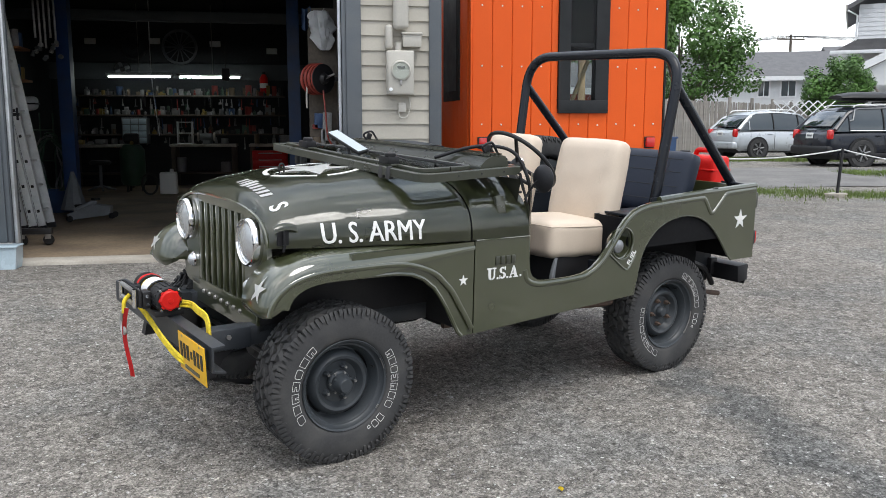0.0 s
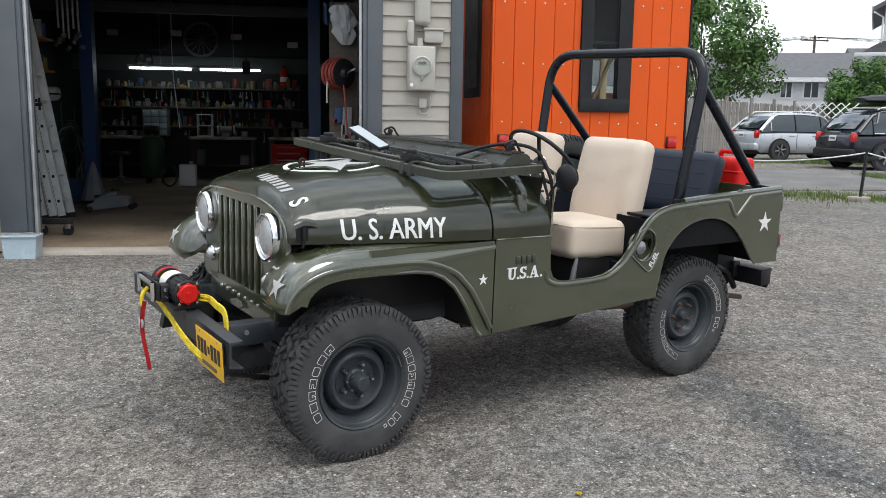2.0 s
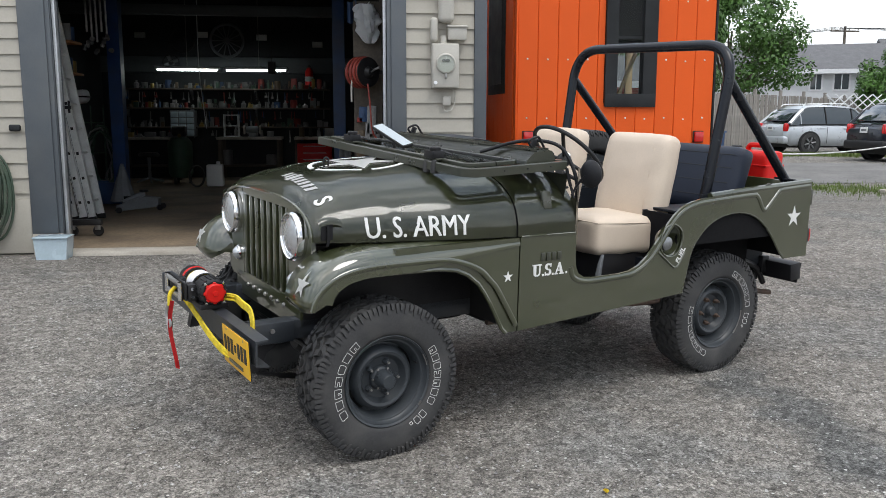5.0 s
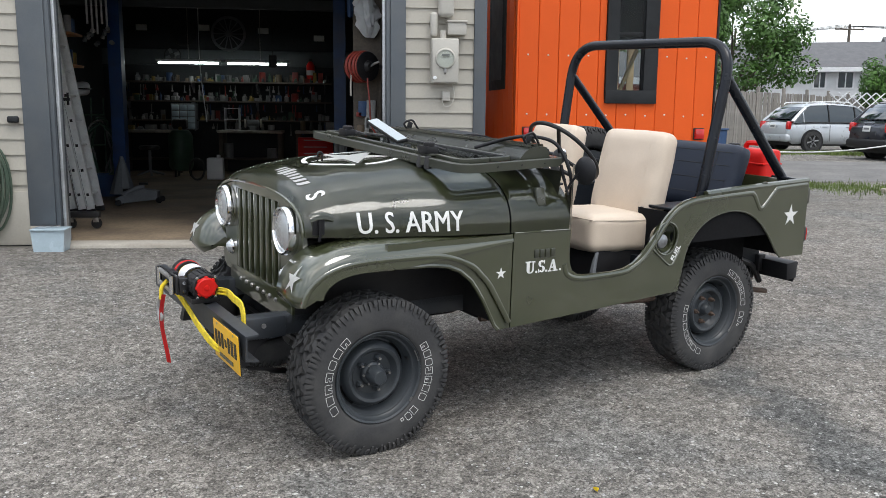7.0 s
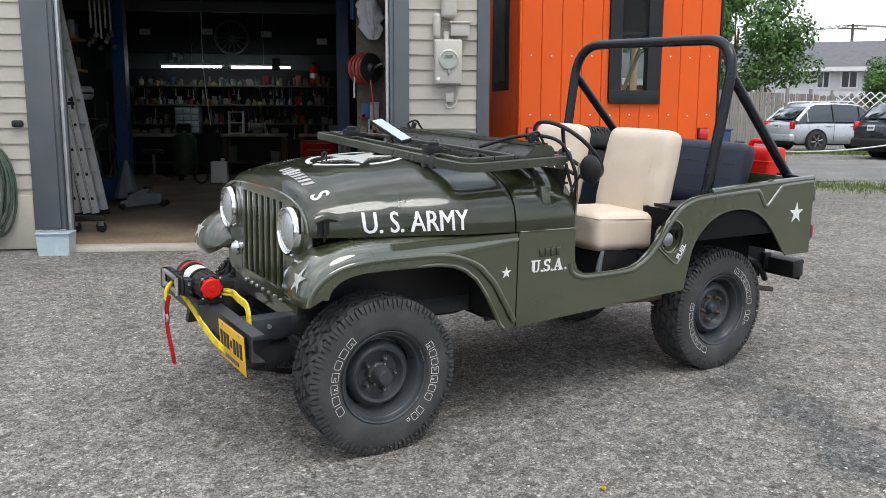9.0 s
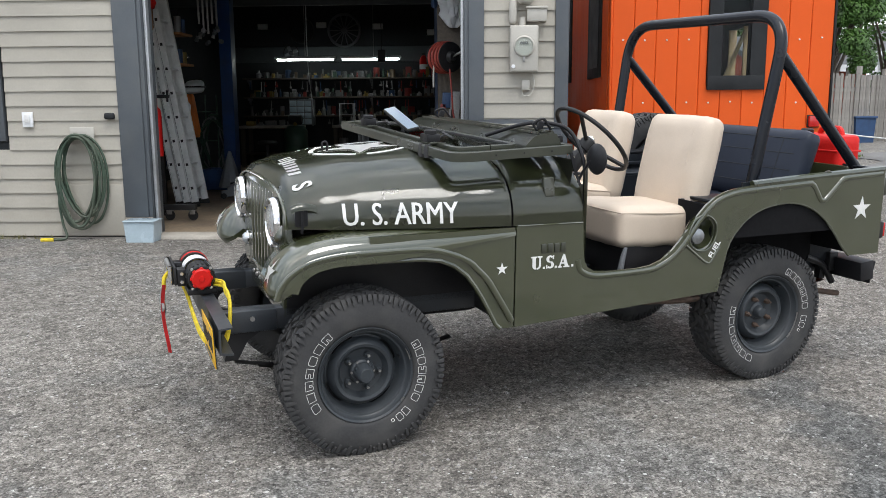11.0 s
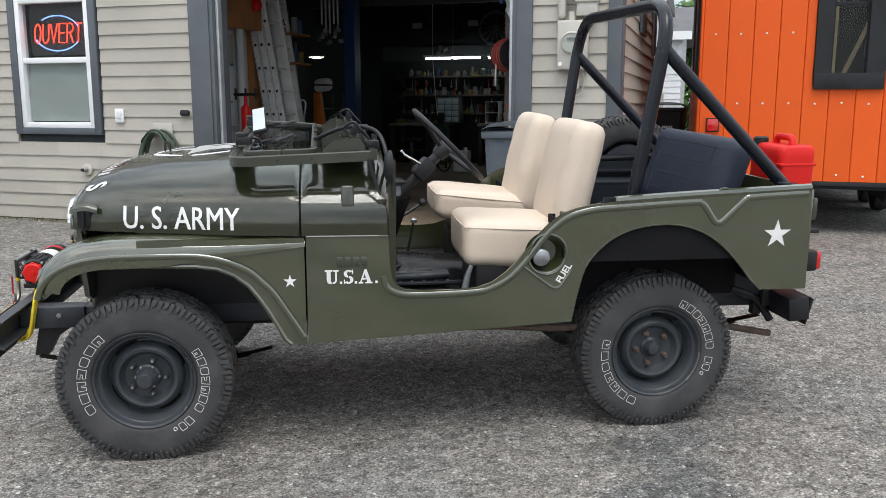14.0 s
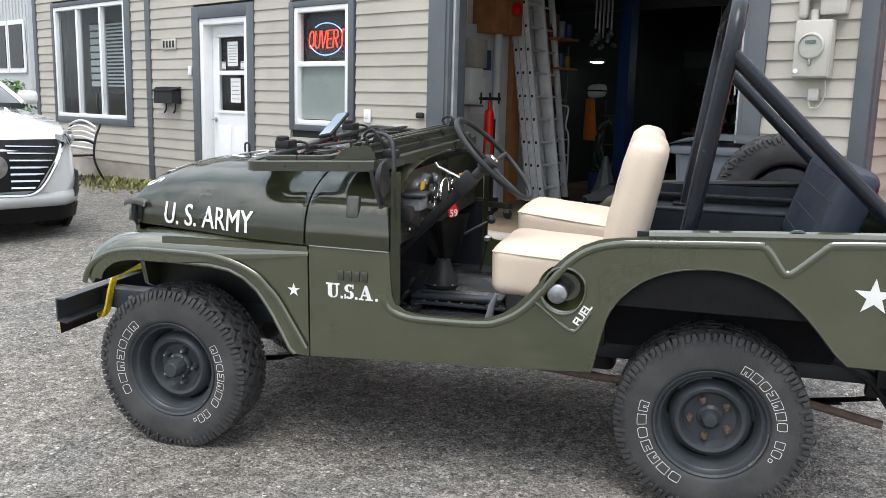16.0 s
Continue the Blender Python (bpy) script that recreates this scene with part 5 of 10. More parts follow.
# the crowded corners of the workshop
tagged(part("wooden_post", span(-3.29, -3.20, 10.86, 11.06, FLOOR_Z, 2.75, 0.006), WOOD), "brown wooden post against the partition", "post")
level = empty("spirit_level", None, "white and black spirit level hung on the partition", "level")
part("beam", span(-3.299, -3.255, 10.62, 10.66, 1.24, 2.26, 0.004), PAPER, level)
for z in (1.35, 1.75, 2.1):
    part("vial_block", span(-3.254, -3.246, 10.615, 10.665, z, z + 0.09, 0.002), INK, level)
for k in range(5):
    x = -3.05 + 0.065 * k
    tagged(part("hung_pipe", tube([(x, 12.62, TOP + 0.005), (x + 0.02, 12.60, 2.55 - 0.07 * (k % 3))], 0.016, 8), WORN_STEEL), "bright steel pipe hung from the ceiling", "pipe", "pipes hung from the ceiling")
for k in range(9):
    x, z = -3.08 + 0.045 * k, 2.30 + 0.05 * (k * 5 % 4)
    tagged(part("pipe_fitting", lathe([(0, 0), (0.028, 0), (0.032, 0.02), (0.020, 0.05), (0.030, 0.08), (0, 0.085)], pose(x, 12.58 + 0.03 * (k % 3), z, 30 * (k % 5), 20, 0), 12), WORN_STEEL if k % 2 else STEEL_GREY), "steel fitting bundled under the hung pipes", "fitting", "fittings under the pipes")
jerry = empty("jerrycan", None, "white plastic jerrycan on the workshop floor", "jerrycan")
part("body", bent(box((0.30, 0.20, 0.40), bevel=0.03, seg=3), lambda q: Vector((-1.86 + q.x * (1 - 0.12 * q.z), 16.05 + q.y, FLOOR_Z + 0.205 + q.z))), WHITE_VINYL, jerry)
part("neck", cyl(0.035, 0.06, (-1.80, 16.05, FLOOR_Z + 0.43), bevel=0.006), WHITE_VINYL, jerry)
hoop = empty("rubber_hoop", None, "black rubber hose hoop leaning on the jerrycan", "hose")
part("coil", tube([(-2.16 + 0.13 * math.cos(2 * math.pi * k / 28), 15.85, FLOOR_Z + 0.205 + 0.185 * math.sin(2 * math.pi * k / 28)) for k in range(28)], 0.020, 8, closed=True), INK, hoop)
comp = empty("air_compressor", None, "dark green upright air compressor beside the bench", "compressor")
part("tank", lathe([(0, 0.10), (0.18, 0.12), (0.23, 0.20), (0.23, 0.78), (0.16, 0.88), (0, 0.90)], pose(-2.62, 16.9, FLOOR_Z), 24), GOODS[7], comp)
part("motor", cyl(0.10, 0.26, (-2.62, 16.88, FLOOR_Z + 1.00), (0, 90, 0), 18, 0.02), BLACK_PLASTIC, comp)
part("gauge", cyl(0.035, 0.02, (-2.58, 16.66, FLOOR_Z + 0.92), (90, 0, 0), 14), GOODS[5], comp)
for k in range(3):
    a = 2 * math.pi * k / 3
    part("foot", cyl(0.025, 0.14, (-2.62 + 0.17 * math.cos(a), 16.9 + 0.17 * math.sin(a), FLOOR_Z + 0.07)), BLACK_PLASTIC, comp)
office = empty("shop_stool", None, "black padded stool under the bench", "stool")
part("seat", cyl(0.20, 0.08, (-3.25, 17.1, 0.66), bevel=0.03), BLACK_PLASTIC, office)
part("column", cyl(0.03, 0.42, (-3.25, 17.1, 0.42)), STEEL_GREY, office)
for k in range(5):
    a = 2 * math.pi * k / 5
    part("leg", tube([(-3.25, 17.1, 0.22), (-3.25 + 0.26 * math.cos(a), 17.1 + 0.26 * math.sin(a), 0.142)], 0.02, 8), STEEL_GREY, office)
chest = empty("tool_chest", None, "red steel tool chest under the bench", "tool chest")
part("body", span(-0.42, 0.28, 17.35, 17.74, FLOOR_Z, 0.86, 0.008), RED_PLASTIC, chest, "dull red steel carcass")
for k in range(5):
    dr = part("drawer", span(-0.40, 0.26, 17.335, 17.349, 0.17 + 0.135 * k, 0.29 + 0.135 * k, 0.004), RED_PLASTIC, chest)
    part("pull", span(-0.30, 0.16, 17.320, 17.334, 0.265 + 0.135 * k, 0.280 + 0.135 * k, 0.003), WORN_STEEL, dr)
grinder = empty("bench_grinder", None, "grey bench grinder on the workbench", "grinder")
part("motor", cyl(0.075, 0.24, (-1.35, 17.95, 1.13), (0, 90, 0), 18, 0.015), STEEL_GREY, grinder)
for dx in (-0.16, 0.16):
    part("stone", cyl(0.09, 0.03, (-1.35 + dx, 17.95, 1.13), (0, 90, 0), 22, 0.004), CONCRETE, grinder)
part("foot", span(-1.42, -1.28, 17.88, 18.02, 0.985, 1.07, 0.006), STEEL_GREY, grinder)
fan_ = empty("wall_fan", None, "black wall fan at rest above the bench", "fan")
part("cage", tube([(-2.95 + 0.16 * math.cos(2 * math.pi * k / 28), 18.2, 2.48 + 0.16 * math.sin(2 * math.pi * k / 28)) for k in range(28)], 0.012, 6, closed=True), BLACK_PLASTIC, fan_)
part("hub", cyl(0.05, 0.16, (-2.95, 18.25, 2.48), (90, 0, 0), 16, 0.01), BLACK_PLASTIC, fan_)
for k in range(4):
    a = math.pi * k / 2 + 0.4
    part("blade", box((0.13, 0.006, 0.07), (-2.95 + 0.085 * math.cos(a), 18.2, 2.48 + 0.085 * math.sin(a)), (20, -math.degrees(a), 0), bevel=0.002), STEEL_GREY, fan_)
part("bracket", span(-2.97, -2.93, 18.30, 18.42, 2.40, 2.56), BLACK_PLASTIC, fan_)
peg = random.Random(77)
for k in range(70):
    x, z = -3.9 + 0.058 * k + peg.uniform(-0.02, 0.02), peg.choice((1.12, 1.51, 1.90)) - 0.005
    h = peg.uniform(0.08, 0.24)
    mat = peg.choice((WORN_STEEL, BLACK_PLASTIC, STEEL_GREY, GOODS[0], GOODS[1], GOODS[2]))
    bm = tube([(x, 18.16, z), (x + peg.uniform(-0.02, 0.02), 18.16, z - h)], 0.010, 6)
    box((peg.uniform(0.02, 0.06), 0.02, peg.uniform(0.02, 0.05)), (x, 18.16, z - h), bevel=0.004, bm=bm)
    tagged(part("hand_tool", bm, mat), "small hand tool hung under a wall shelf", "tool", "tools under the shelves")
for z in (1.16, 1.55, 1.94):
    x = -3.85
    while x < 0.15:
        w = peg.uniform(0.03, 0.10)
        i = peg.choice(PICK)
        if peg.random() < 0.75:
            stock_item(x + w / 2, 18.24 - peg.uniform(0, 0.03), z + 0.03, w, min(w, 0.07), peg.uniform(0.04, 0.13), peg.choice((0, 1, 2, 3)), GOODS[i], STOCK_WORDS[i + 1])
        x += w + peg.uniform(0.02, 0.10)
rack_w = empty("white_rack", None, "small white wire rack on the bench", "rack")
for z in (0.99, 1.20, 1.42):
    part("rack_board", span(-1.92, -1.62, 17.9, 18.2, z, z + 0.015, 0.003), WHITE_VINYL, rack_w)
for x in (-1.91, -1.63):
    part("rack_side", span(x - 0.008, x + 0.008, 17.9, 18.2, 0.986, 1.44), WHITE_VINYL, rack_w)
for k in range(9):
    x, y, z = -3.34 + 0.02 * (k % 2), 12.3 + 0.16 * k, 2.9 - 0.1 * (k % 3)
    h = 0.35 + 0.12 * (k * 7 % 4)
    t = tagged(part("hung_tool", tube([(-4.36, y, z), (-4.34, y + 0.02, z - h)], 0.018, 6), WORN_STEEL if k % 2 else BLACK_PLASTIC), "long hand tool hung on the dark wall", "tool")
small = empty("corner_shelf", None, "small wooden shelf with bottles above the ladder foot", "shelf")
part("board", span(-3.30, -2.95, 11.55, 12.05, 1.92, 1.95, 0.004), WOOD, small)
part("board", span(-3.30, -2.95, 11.55, 12.05, 2.32, 2.35, 0.004), WOOD, small)
part("bracket", span(-3.30, -3.27, 11.58, 12.02, 1.7, 2.7, 0.004), WOOD, small)
for k in range(8):
    i = (2, 1, 2, 5, 0, 2, 4, 1)[k]
    stock_item(-3.16 + 0.12 * (k % 2), 11.70 + 0.08 * (k % 4), 1.95 if k < 4 else 2.35, 0.09, 0.09, 0.16 + 0.03 * (k % 3), (2, 1)[k % 2], GOODS[i], STOCK_WORDS[i + 1])

# ---- cabin details ----
cw = part("window_frame", pierced(3.515, 4.14, CAB_Y - 0.030, CAB_Y + 0.10, 1.52, 3.14, [(3.66, 3.975, 1.67, 2.98)]), DARK_TRIM, cabin, "charcoal board window frame", smooth=0)
wp = part("pane", span(3.66, 3.975, CAB_Y + 0.03, CAB_Y + 0.036, 1.67, 2.98), PANE, cw, smooth=0)
wp.visible_shadow = False
part("sash_bar", span(3.66, 3.975, CAB_Y + 0.01, CAB_Y + 0.05, 2.30, 2.34, 0.004), DARK_TRIM, cw)
for x0, x1 in ((3.66, 3.675), (3.96, 3.975)):
    part("sash_bar", span(x0, x1, CAB_Y + 0.01, CAB_Y + 0.05, 1.67, 2.98, 0.004), DARK_TRIM, cw)
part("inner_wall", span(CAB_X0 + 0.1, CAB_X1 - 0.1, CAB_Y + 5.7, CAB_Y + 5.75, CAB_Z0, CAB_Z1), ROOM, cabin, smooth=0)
part("rear_wall", span(CAB_X0 + 0.02, CAB_X1 - 0.02, CAB_Y + 5.1, CAB_Y + 5.18, CAB_Z0, CAB_Z1), DARK_TRIM, cabin, smooth=0)
part("frame_bottom_board", span(3.517, 4.138, CAB_Y - 0.040, CAB_Y - 0.0305, 1.515, 1.668, 0.003), DARK_TRIM, cw)
part("inner_stud", span(3.70, 3.76, CAB_Y + 0.5, CAB_Y + 0.56, 1.2, 2.6), CREAM_WOOD, cabin)
part("inner_brace", box((0.04, 0.04, 0.9), (3.86, CAB_Y + 0.4, 1.75), (0, 22, 0)), CREAM_WOOD, cabin)
for x in (2.60, 4.70):
    tl = part("tail_light", box((0.11, 0.05, 0.12), (x, CAB_Y - 0.03, 1.165), bevel=0.012), TAIL_RED, cabin, "red trailer tail light")
    part("lamp_base", box((0.13, 0.02, 0.14), (x, CAB_Y - 0.008, 1.165), bevel=0.004), BLACK_PLASTIC, tl)
part("bottom_flashing", span(CAB_X0 - 0.01, CAB_X1 + 0.01, CAB_Y - 0.012, CAB_Y + 0.04, CAB_Z0 - 0.045, CAB_Z0 - 0.002, 0.003), DARK_TRIM, cabin)
for x in (3.0, 4.3):
    part("trailer_beam", span(x - 0.05, x + 0.05, CAB_Y + 0.05, CAB_Y + 5.1, 0.42, CAB_Z0 - 0.08, 0.006), BLACK_PAINT, cabin)
for x in (2.72, 4.60):
    for y in (CAB_Y + 2.4, CAB_Y + 3.3):
        tw = part("trailer_wheel", lathe([(0, -0.1), (0.18, -0.1), (0.31, -0.08), (0.33, 0.0), (0.31, 0.08), (0.18, 0.1), (0, 0.1)], pose(x, y, 0.415, 0, 90, 0), 28), RUBBER, cabin)
part("trailer_axle", cyl(0.04, 2.0, (3.66, CAB_Y + 2.4, 0.43), (0, 90, 0)), BLACK_PAINT, cabin)
part("jack_post", span(3.2, 3.28, CAB_Y + 0.3, CAB_Y + 0.38, 0.09, 0.45, 0.005), BLACK_PAINT, cabin)
# side window on the garage side
SIDE_PANE = material("dim_side_pane", (0.012, 0.014, 0.015), 0.35, spec=0.12, vary=0.2)
for y0, y1 in ((0.50, 1.36), (2.80, 3.95)):
    sw_f = part("side_window_frame", span(CAB_X0 - 0.03, CAB_X0 + 0.02, CAB_Y + y0, CAB_Y + y1, 1.68, 3.2, 0.005), DARK_TRIM, cabin)
    sw_f.matrix_basis = TURN
    part("pane", span(CAB_X0 - 0.034, CAB_X0 - 0.03, CAB_Y + y0 + 0.12, CAB_Y + y1 - 0.12, 1.80, 3.08), SIDE_PANE, sw_f, smooth=0)



def screw_rows():
    """Rows of small washer-head screws on the cladding."""
    bm = bmesh.new()
    for z in (0.68, 1.38, 2.06, 2.75, 3.4):
        x = CAB_X0 + 0.13
        while x < CAB_X1 - 0.05:
            if not (3.48 < x < 4.12 and z > 1.5):
                lathe([(0.011, 0), (0.010, 0.005), (0.005, 0.009), (0, 0.009)], Matrix.Translation((x, CAB_Y, z + 0.01 * math.sin(x * 40))) @ Matrix.Rotation(radians(90), 4, "X"), 8, bm)
            x += 0.2396
    return bm


tagged(part("screw_row", screw_rows(), PAPER, cabin), kind="stuff")


# ---- cars ----
def loft(stations, ring, bm=None):
    """Skins rings of points, station by station."""
    bm = bm or bmesh.new()
    rows = [[bm.verts.new(p) for p in ring(s)] for s in stations]
    n = len(rows[0])
    for a, b in zip(rows, rows[1:]):
        for i in range(n - 1):
            bm.faces.new((a[i], a[i + 1], b[i + 1], b[i]))
    for r in (rows[0], rows[-1]):
        bm.faces.new(r)
    return bm


def table(t, x):
    for (a, p), (b, q) in zip(t, t[1:]):
        if x <= b:
            k = max(0.0, (x - a) / (b - a))
            return p + (q - p) * k
    return t[-1][1]


def car(name, m, length, width, height, paint, label, hood=0.28, belt=0.56, rake=0.20, tail=0.05, wheel_r=0.34, clad=False, slope=0.0, dpillar=0.05, hatch=0.06):
    """x: 0 at the nose to -length; z up. A five-door body with separate glass, wheels and lamps."""
    c = empty(name, m, label, "car")
    L, W, H = length, width / 2, height
    bz = H * belt
    top = [(-L, bz - 0.10), (-L + 0.06, bz + 0.0), (-L * 0.80, bz + 0.03), (-L * (hood + 0.02), bz + 0.0 + slope * 0.3), (-L * hood * 0.5, bz - 0.07 - slope * 0.3), (-0.20, bz - 0.16 - slope), (-0.05, bz - 0.26 - slope * 0.9), (0, bz - 0.38 - slope * 0.6)]
    half = [(-L, W * 0.80), (-L + 0.15, W * 0.93), (-L * 0.75, W), (-L * 0.25, W), (-0.45, W * 0.95), (-0.15, W * 0.82), (0, W * 0.66)]
    low = [(-L, 0.42), (-L + 0.25, 0.26), (-0.35, 0.24), (0, 0.34)]

    def ring(x):
        w, t, b = table(half, x), table(top, x), table(low, x)
        h = t - b
        side_pts = [(w * 0.86, b), (w * 0.97, b + 0.08), (w, b + h * 0.35), (w * 0.99, b + h * 0.62), (w * 0.955, b + h * 0.86), (w * 0.88, b + h * 0.965), (w * 0.55, b + h * 1.0)]
        pts = [Vector((x, -y, z)) for y, z in side_pts] + [Vector((x, 0, t + 0.012))] + [Vector((x, y, z)) for y, z in side_pts[::-1]]
        return pts
    st = [-L + L * k / 34 for k in range(35)]
    body = part("body", loft(st, ring), paint, c, smooth=50)
    # greenhouse
    roof = [(-L + tail * L, bz + 0.02), (-L + (tail + hatch) * L, H - 0.16), (-L + (tail + hatch + 0.06) * L, H - 0.03), (-L * 0.62, H), (-L * (hood + rake * 0.85), H - 0.05), (-L * (hood + 0.02), bz + 0.03)]
    gx = [roof[0][0] + (roof[-1][0] - roof[0][0]) * k / 30 for k in range(31)]

    def glass_ring(x):
        t = max(table(roof, x), bz + 0.015)
        f = (t - bz) / (H - bz)
        w0, w1 = W * 0.93, W * (0.93 - 0.20 * f)
        return [Vector((x, -w0, bz - 0.02)), Vector((x, -(w0 + w1) / 2 - 0.01, (bz + t) / 2)), Vector((x, -w1, t - 0.05 * f)), Vector((x, -w1 * 0.8, t)), Vector((x, 0, t + 0.015 * f)), Vector((x, w1 * 0.8, t)), Vector((x, w1, t - 0.05 * f)), Vector((x, (w0 + w1) / 2 + 0.01, (bz + t) / 2)), Vector((x, w0, bz - 0.02))]
    part("glasshouse", loft(gx, glass_ring), CAR_GLASS, c, smooth=40)

    def over(x, k, lift=0.008):
        r = glass_ring(x)
        p = r[k]
        return p + Vector((0, math.copysign(lift, p.y) if abs(p.y) > 0.01 else 0, lift))
    rx = [x for x in gx if table(roof, x) > H - 0.13]
    part("roof_skin", loft(rx, lambda x: [over(x, 2), over(x, 3), over(x, 4), over(x, 5), over(x, 6), over(x, 6, -0.01), over(x, 4, -0.01), over(x, 2, -0.01)]), paint, c, smooth=50)
    for k in (-1, 1):
        i0, i1, i2 = (0, 1, 2) if k < 0 else (8, 7, 6)
        for x in (gx[4], -L * 0.44, -L * 0.66):
            r = [over(x, i0), over(x, i1), over(x, i2)]
            part("pillar", tube(r, 0.020, 6), paint if x == gx[4] else BLACK_PLASTIC, c)
        part("front_pillar", tube([over(x, i2, 0.0) for x in gx[21:]], 0.028, 6), paint, c)
        part("rear_pillar", tube([over(x, i2, 0.0) for x in gx[:6]], dpillar, 6), paint, c)
        part("belt_trim", tube([(x, k * W * 0.945, bz + 0.0) for x in (-L * 0.88, -L * 0.3)], 0.012, 6), CHROME if clad else BLACK_PLASTIC, c)
        part("door_seam", tube([(-L * 0.46, k * W * 1.0, bz - 0.08), (-L * 0.46, k * W * 1.002, 0.34)], 0.006, 6), INK, c)
        part("door_seam", tube([(-L * 0.66, k * W * 1.0, bz - 0.08), (-L * 0.66, k * W * 1.002, 0.34)], 0.006, 6), INK, c)
        for x in (-L * 0.50, -L * 0.70):
            part("door_handle", box((0.20, 0.03, 0.03), (x, k * (W * 0.985), bz - 0.13), bevel=0.01), paint, c)
        if clad:
            part("window_trim", tube([over(x, i1, 0.012) for x in (gx[4], gx[5])] + [over(x, i2, 0.012) for x in gx[6:22]] + [over(gx[24], i1, 0.012)], 0.022, 6), WHEEL_ALLOY, c, "bright metal window trim")
            part("sill_cladding", span(-L + 0.3, -0.35, min(k * W * 0.9, k * W * 1.012), max(k * W * 0.9, k * W * 1.012), 0.24, 0.38, 0.02), BLACK_PLASTIC, c)
        mirror = part("door_mirror", box((0.11, 0.20, 0.14), (-L * (hood + 0.08), k * (W + 0.10), bz + 0.09), (0, 0, k * -10), bevel=0.045, seg=4), paint, c)
        part("mirror_foot", tube([(-L * (hood + 0.08), k * (W - 0.06), bz + 0.02), (-L * (hood + 0.08), k * (W + 0.06), bz + 0.05)], 0.022, 6), BLACK_PLASTIC, mirror)
        for x in (-L * 0.185, -L * 0.80):
            # The flank is not cut; a black disc paints in the wheel well's shade.
            arch = part("wheel_arch", lathe([(wheel_r * 1.10, -0.04), (wheel_r * 1.16, -0.02), (wheel_r * 1.16, 0.012), (wheel_r * 1.02, 0.016), (0, 0.004)], pose(x, k * W * 0.985, wheel_r, -90 * k, 0, 0), 36), BLACK_PLASTIC, c)
            wh = part("car_wheel", lathe([(wheel_r * 0.60, -0.10), (wheel_r * 0.95, -0.10), (wheel_r, -0.07), (wheel_r, 0.07), (wheel_r * 0.95, 0.10), (wheel_r * 0.66, 0.10), (wheel_r * 0.64, 0.085), (0, 0.07)], pose(x, k * (W * 0.985 - 0.075), wheel_r, -90 * k, 0, 0), 36), RUBBER, c)
            rimm = part("alloy_rim", lathe([(wheel_r * 0.64, 0.09), (wheel_r * 0.60, 0.105), (wheel_r * 0.54, 0.09), (0.06, 0.085), (0.05, 0.10), (0, 0.10)], pose(x, k * (W * 0.985 - 0.075), wheel_r, -90 * k, 0, 0), 30), INK, wh)
            for j in range(6):
                a = math.pi / 3 * j + 0.2
                q = Vector((x, k * (W * 0.985 + 0.028), wheel_r))
                d = Vector((math.cos(a), 0, math.sin(a)))
                part("spoke", tube([q + d * 0.04, q + d * wheel_r * 0.60], 0.026, 6), WHEEL_ALLOY, wh)
        # rear lamps
        part("rear_lamp", box((0.16, 0.16, 0.26), (-L + 0.09, k * W * 0.80, bz - 0.10), (0, 6, k * 14), bevel=0.04, seg=3), TAIL_RED, c)
    part("rear_window", box((0.03, W * 1.35, (H - bz) * 0.62), (-L + (tail + hatch * 0.40) * L - 0.004, 0, bz + (H - bz) * 0.40), (0, math.degrees(math.atan2(hatch * L, H - bz - 0.18)), 0), bevel=0.01), CAR_GLASS, c)
    part("rear_bumper", box((0.22, width * 0.90, 0.24), (-L + 0.06, 0, 0.45), bevel=0.07, seg=3), BLACK_PLASTIC if clad else paint, c)
    rp = part("rear_plate", box((0.012, 0.31, 0.155), (-L - 0.012, 0, bz - 0.13), (0, 6, 0), bevel=0.003), PAPER, c)
    part("plate_bar", box((0.006, 0.22, 0.05), (-L - 0.021, 0, bz - 0.13), (0, 6, 0)), STEEL_GREY, rp)
    part("underbody", span(-L + 0.3, -0.4, -W * 0.8, W * 0.8, 0.2, 0.34), INK, c)
    for k in (-1, 1):
        part("roof_rail", tube(smooth_line([(-L * 0.83, k * W * 0.66, H - 0.02), (-L * 0.78, k * W * 0.68, H + 0.045), (-L * 0.50, k * W * 0.69, H + 0.05), (-L * 0.45, k * W * 0.68, H - 0.01)], 4), 0.018, 6), ALU, c)
    return c


silver = car("silver_car", pose(18.95, 26.95, 0.245, 0, 0, 5), 4.37, 1.78, 1.56, CAR_SILVER, "silver five-door car parked by the fence", hood=0.25, belt=0.61, tail=0.035, dpillar=0.06, hatch=0.10)
black_car = car("dark_suv", pose(19.21, 21.35, 0.24, 0, 0, 1), 4.80, 1.86, 1.62, CAR_BLACK, "dark blue wagon with a roof box", hood=0.26, belt=0.60, tail=0.03, wheel_r=0.37, clad=True, hatch=0.09)
rbx = empty("roof_box", pose(19.21, 21.35, 0.27, 0, 0, 1), "black roof box on the dark wagon", "roof box")
part("shell", loft([-4.1 + 0.1 * k for k in range(23)], lambda x: [Vector((x, 0.42 * math.cos(a) * (1 - 0.35 * abs((x + 3.0) / 1.15) ** 4), 1.83 + (0.17 if math.sin(a) > 0 else 0.09) * math.sin(a) * (1 - 0.7 * abs((x + 3.0) / 1.15) ** 4))) for a in [2 * math.pi * k / 16 for k in range(16)] + [0]]), BLACK_PLASTIC, rbx)
part("bar", span(-3.6, -3.54, -0.6, 0.6, 1.69, 1.74), BLACK_PAINT, rbx)
part("bar", span(-2.5, -2.44, -0.6, 0.6, 1.69, 1.74), BLACK_PAINT, rbx)

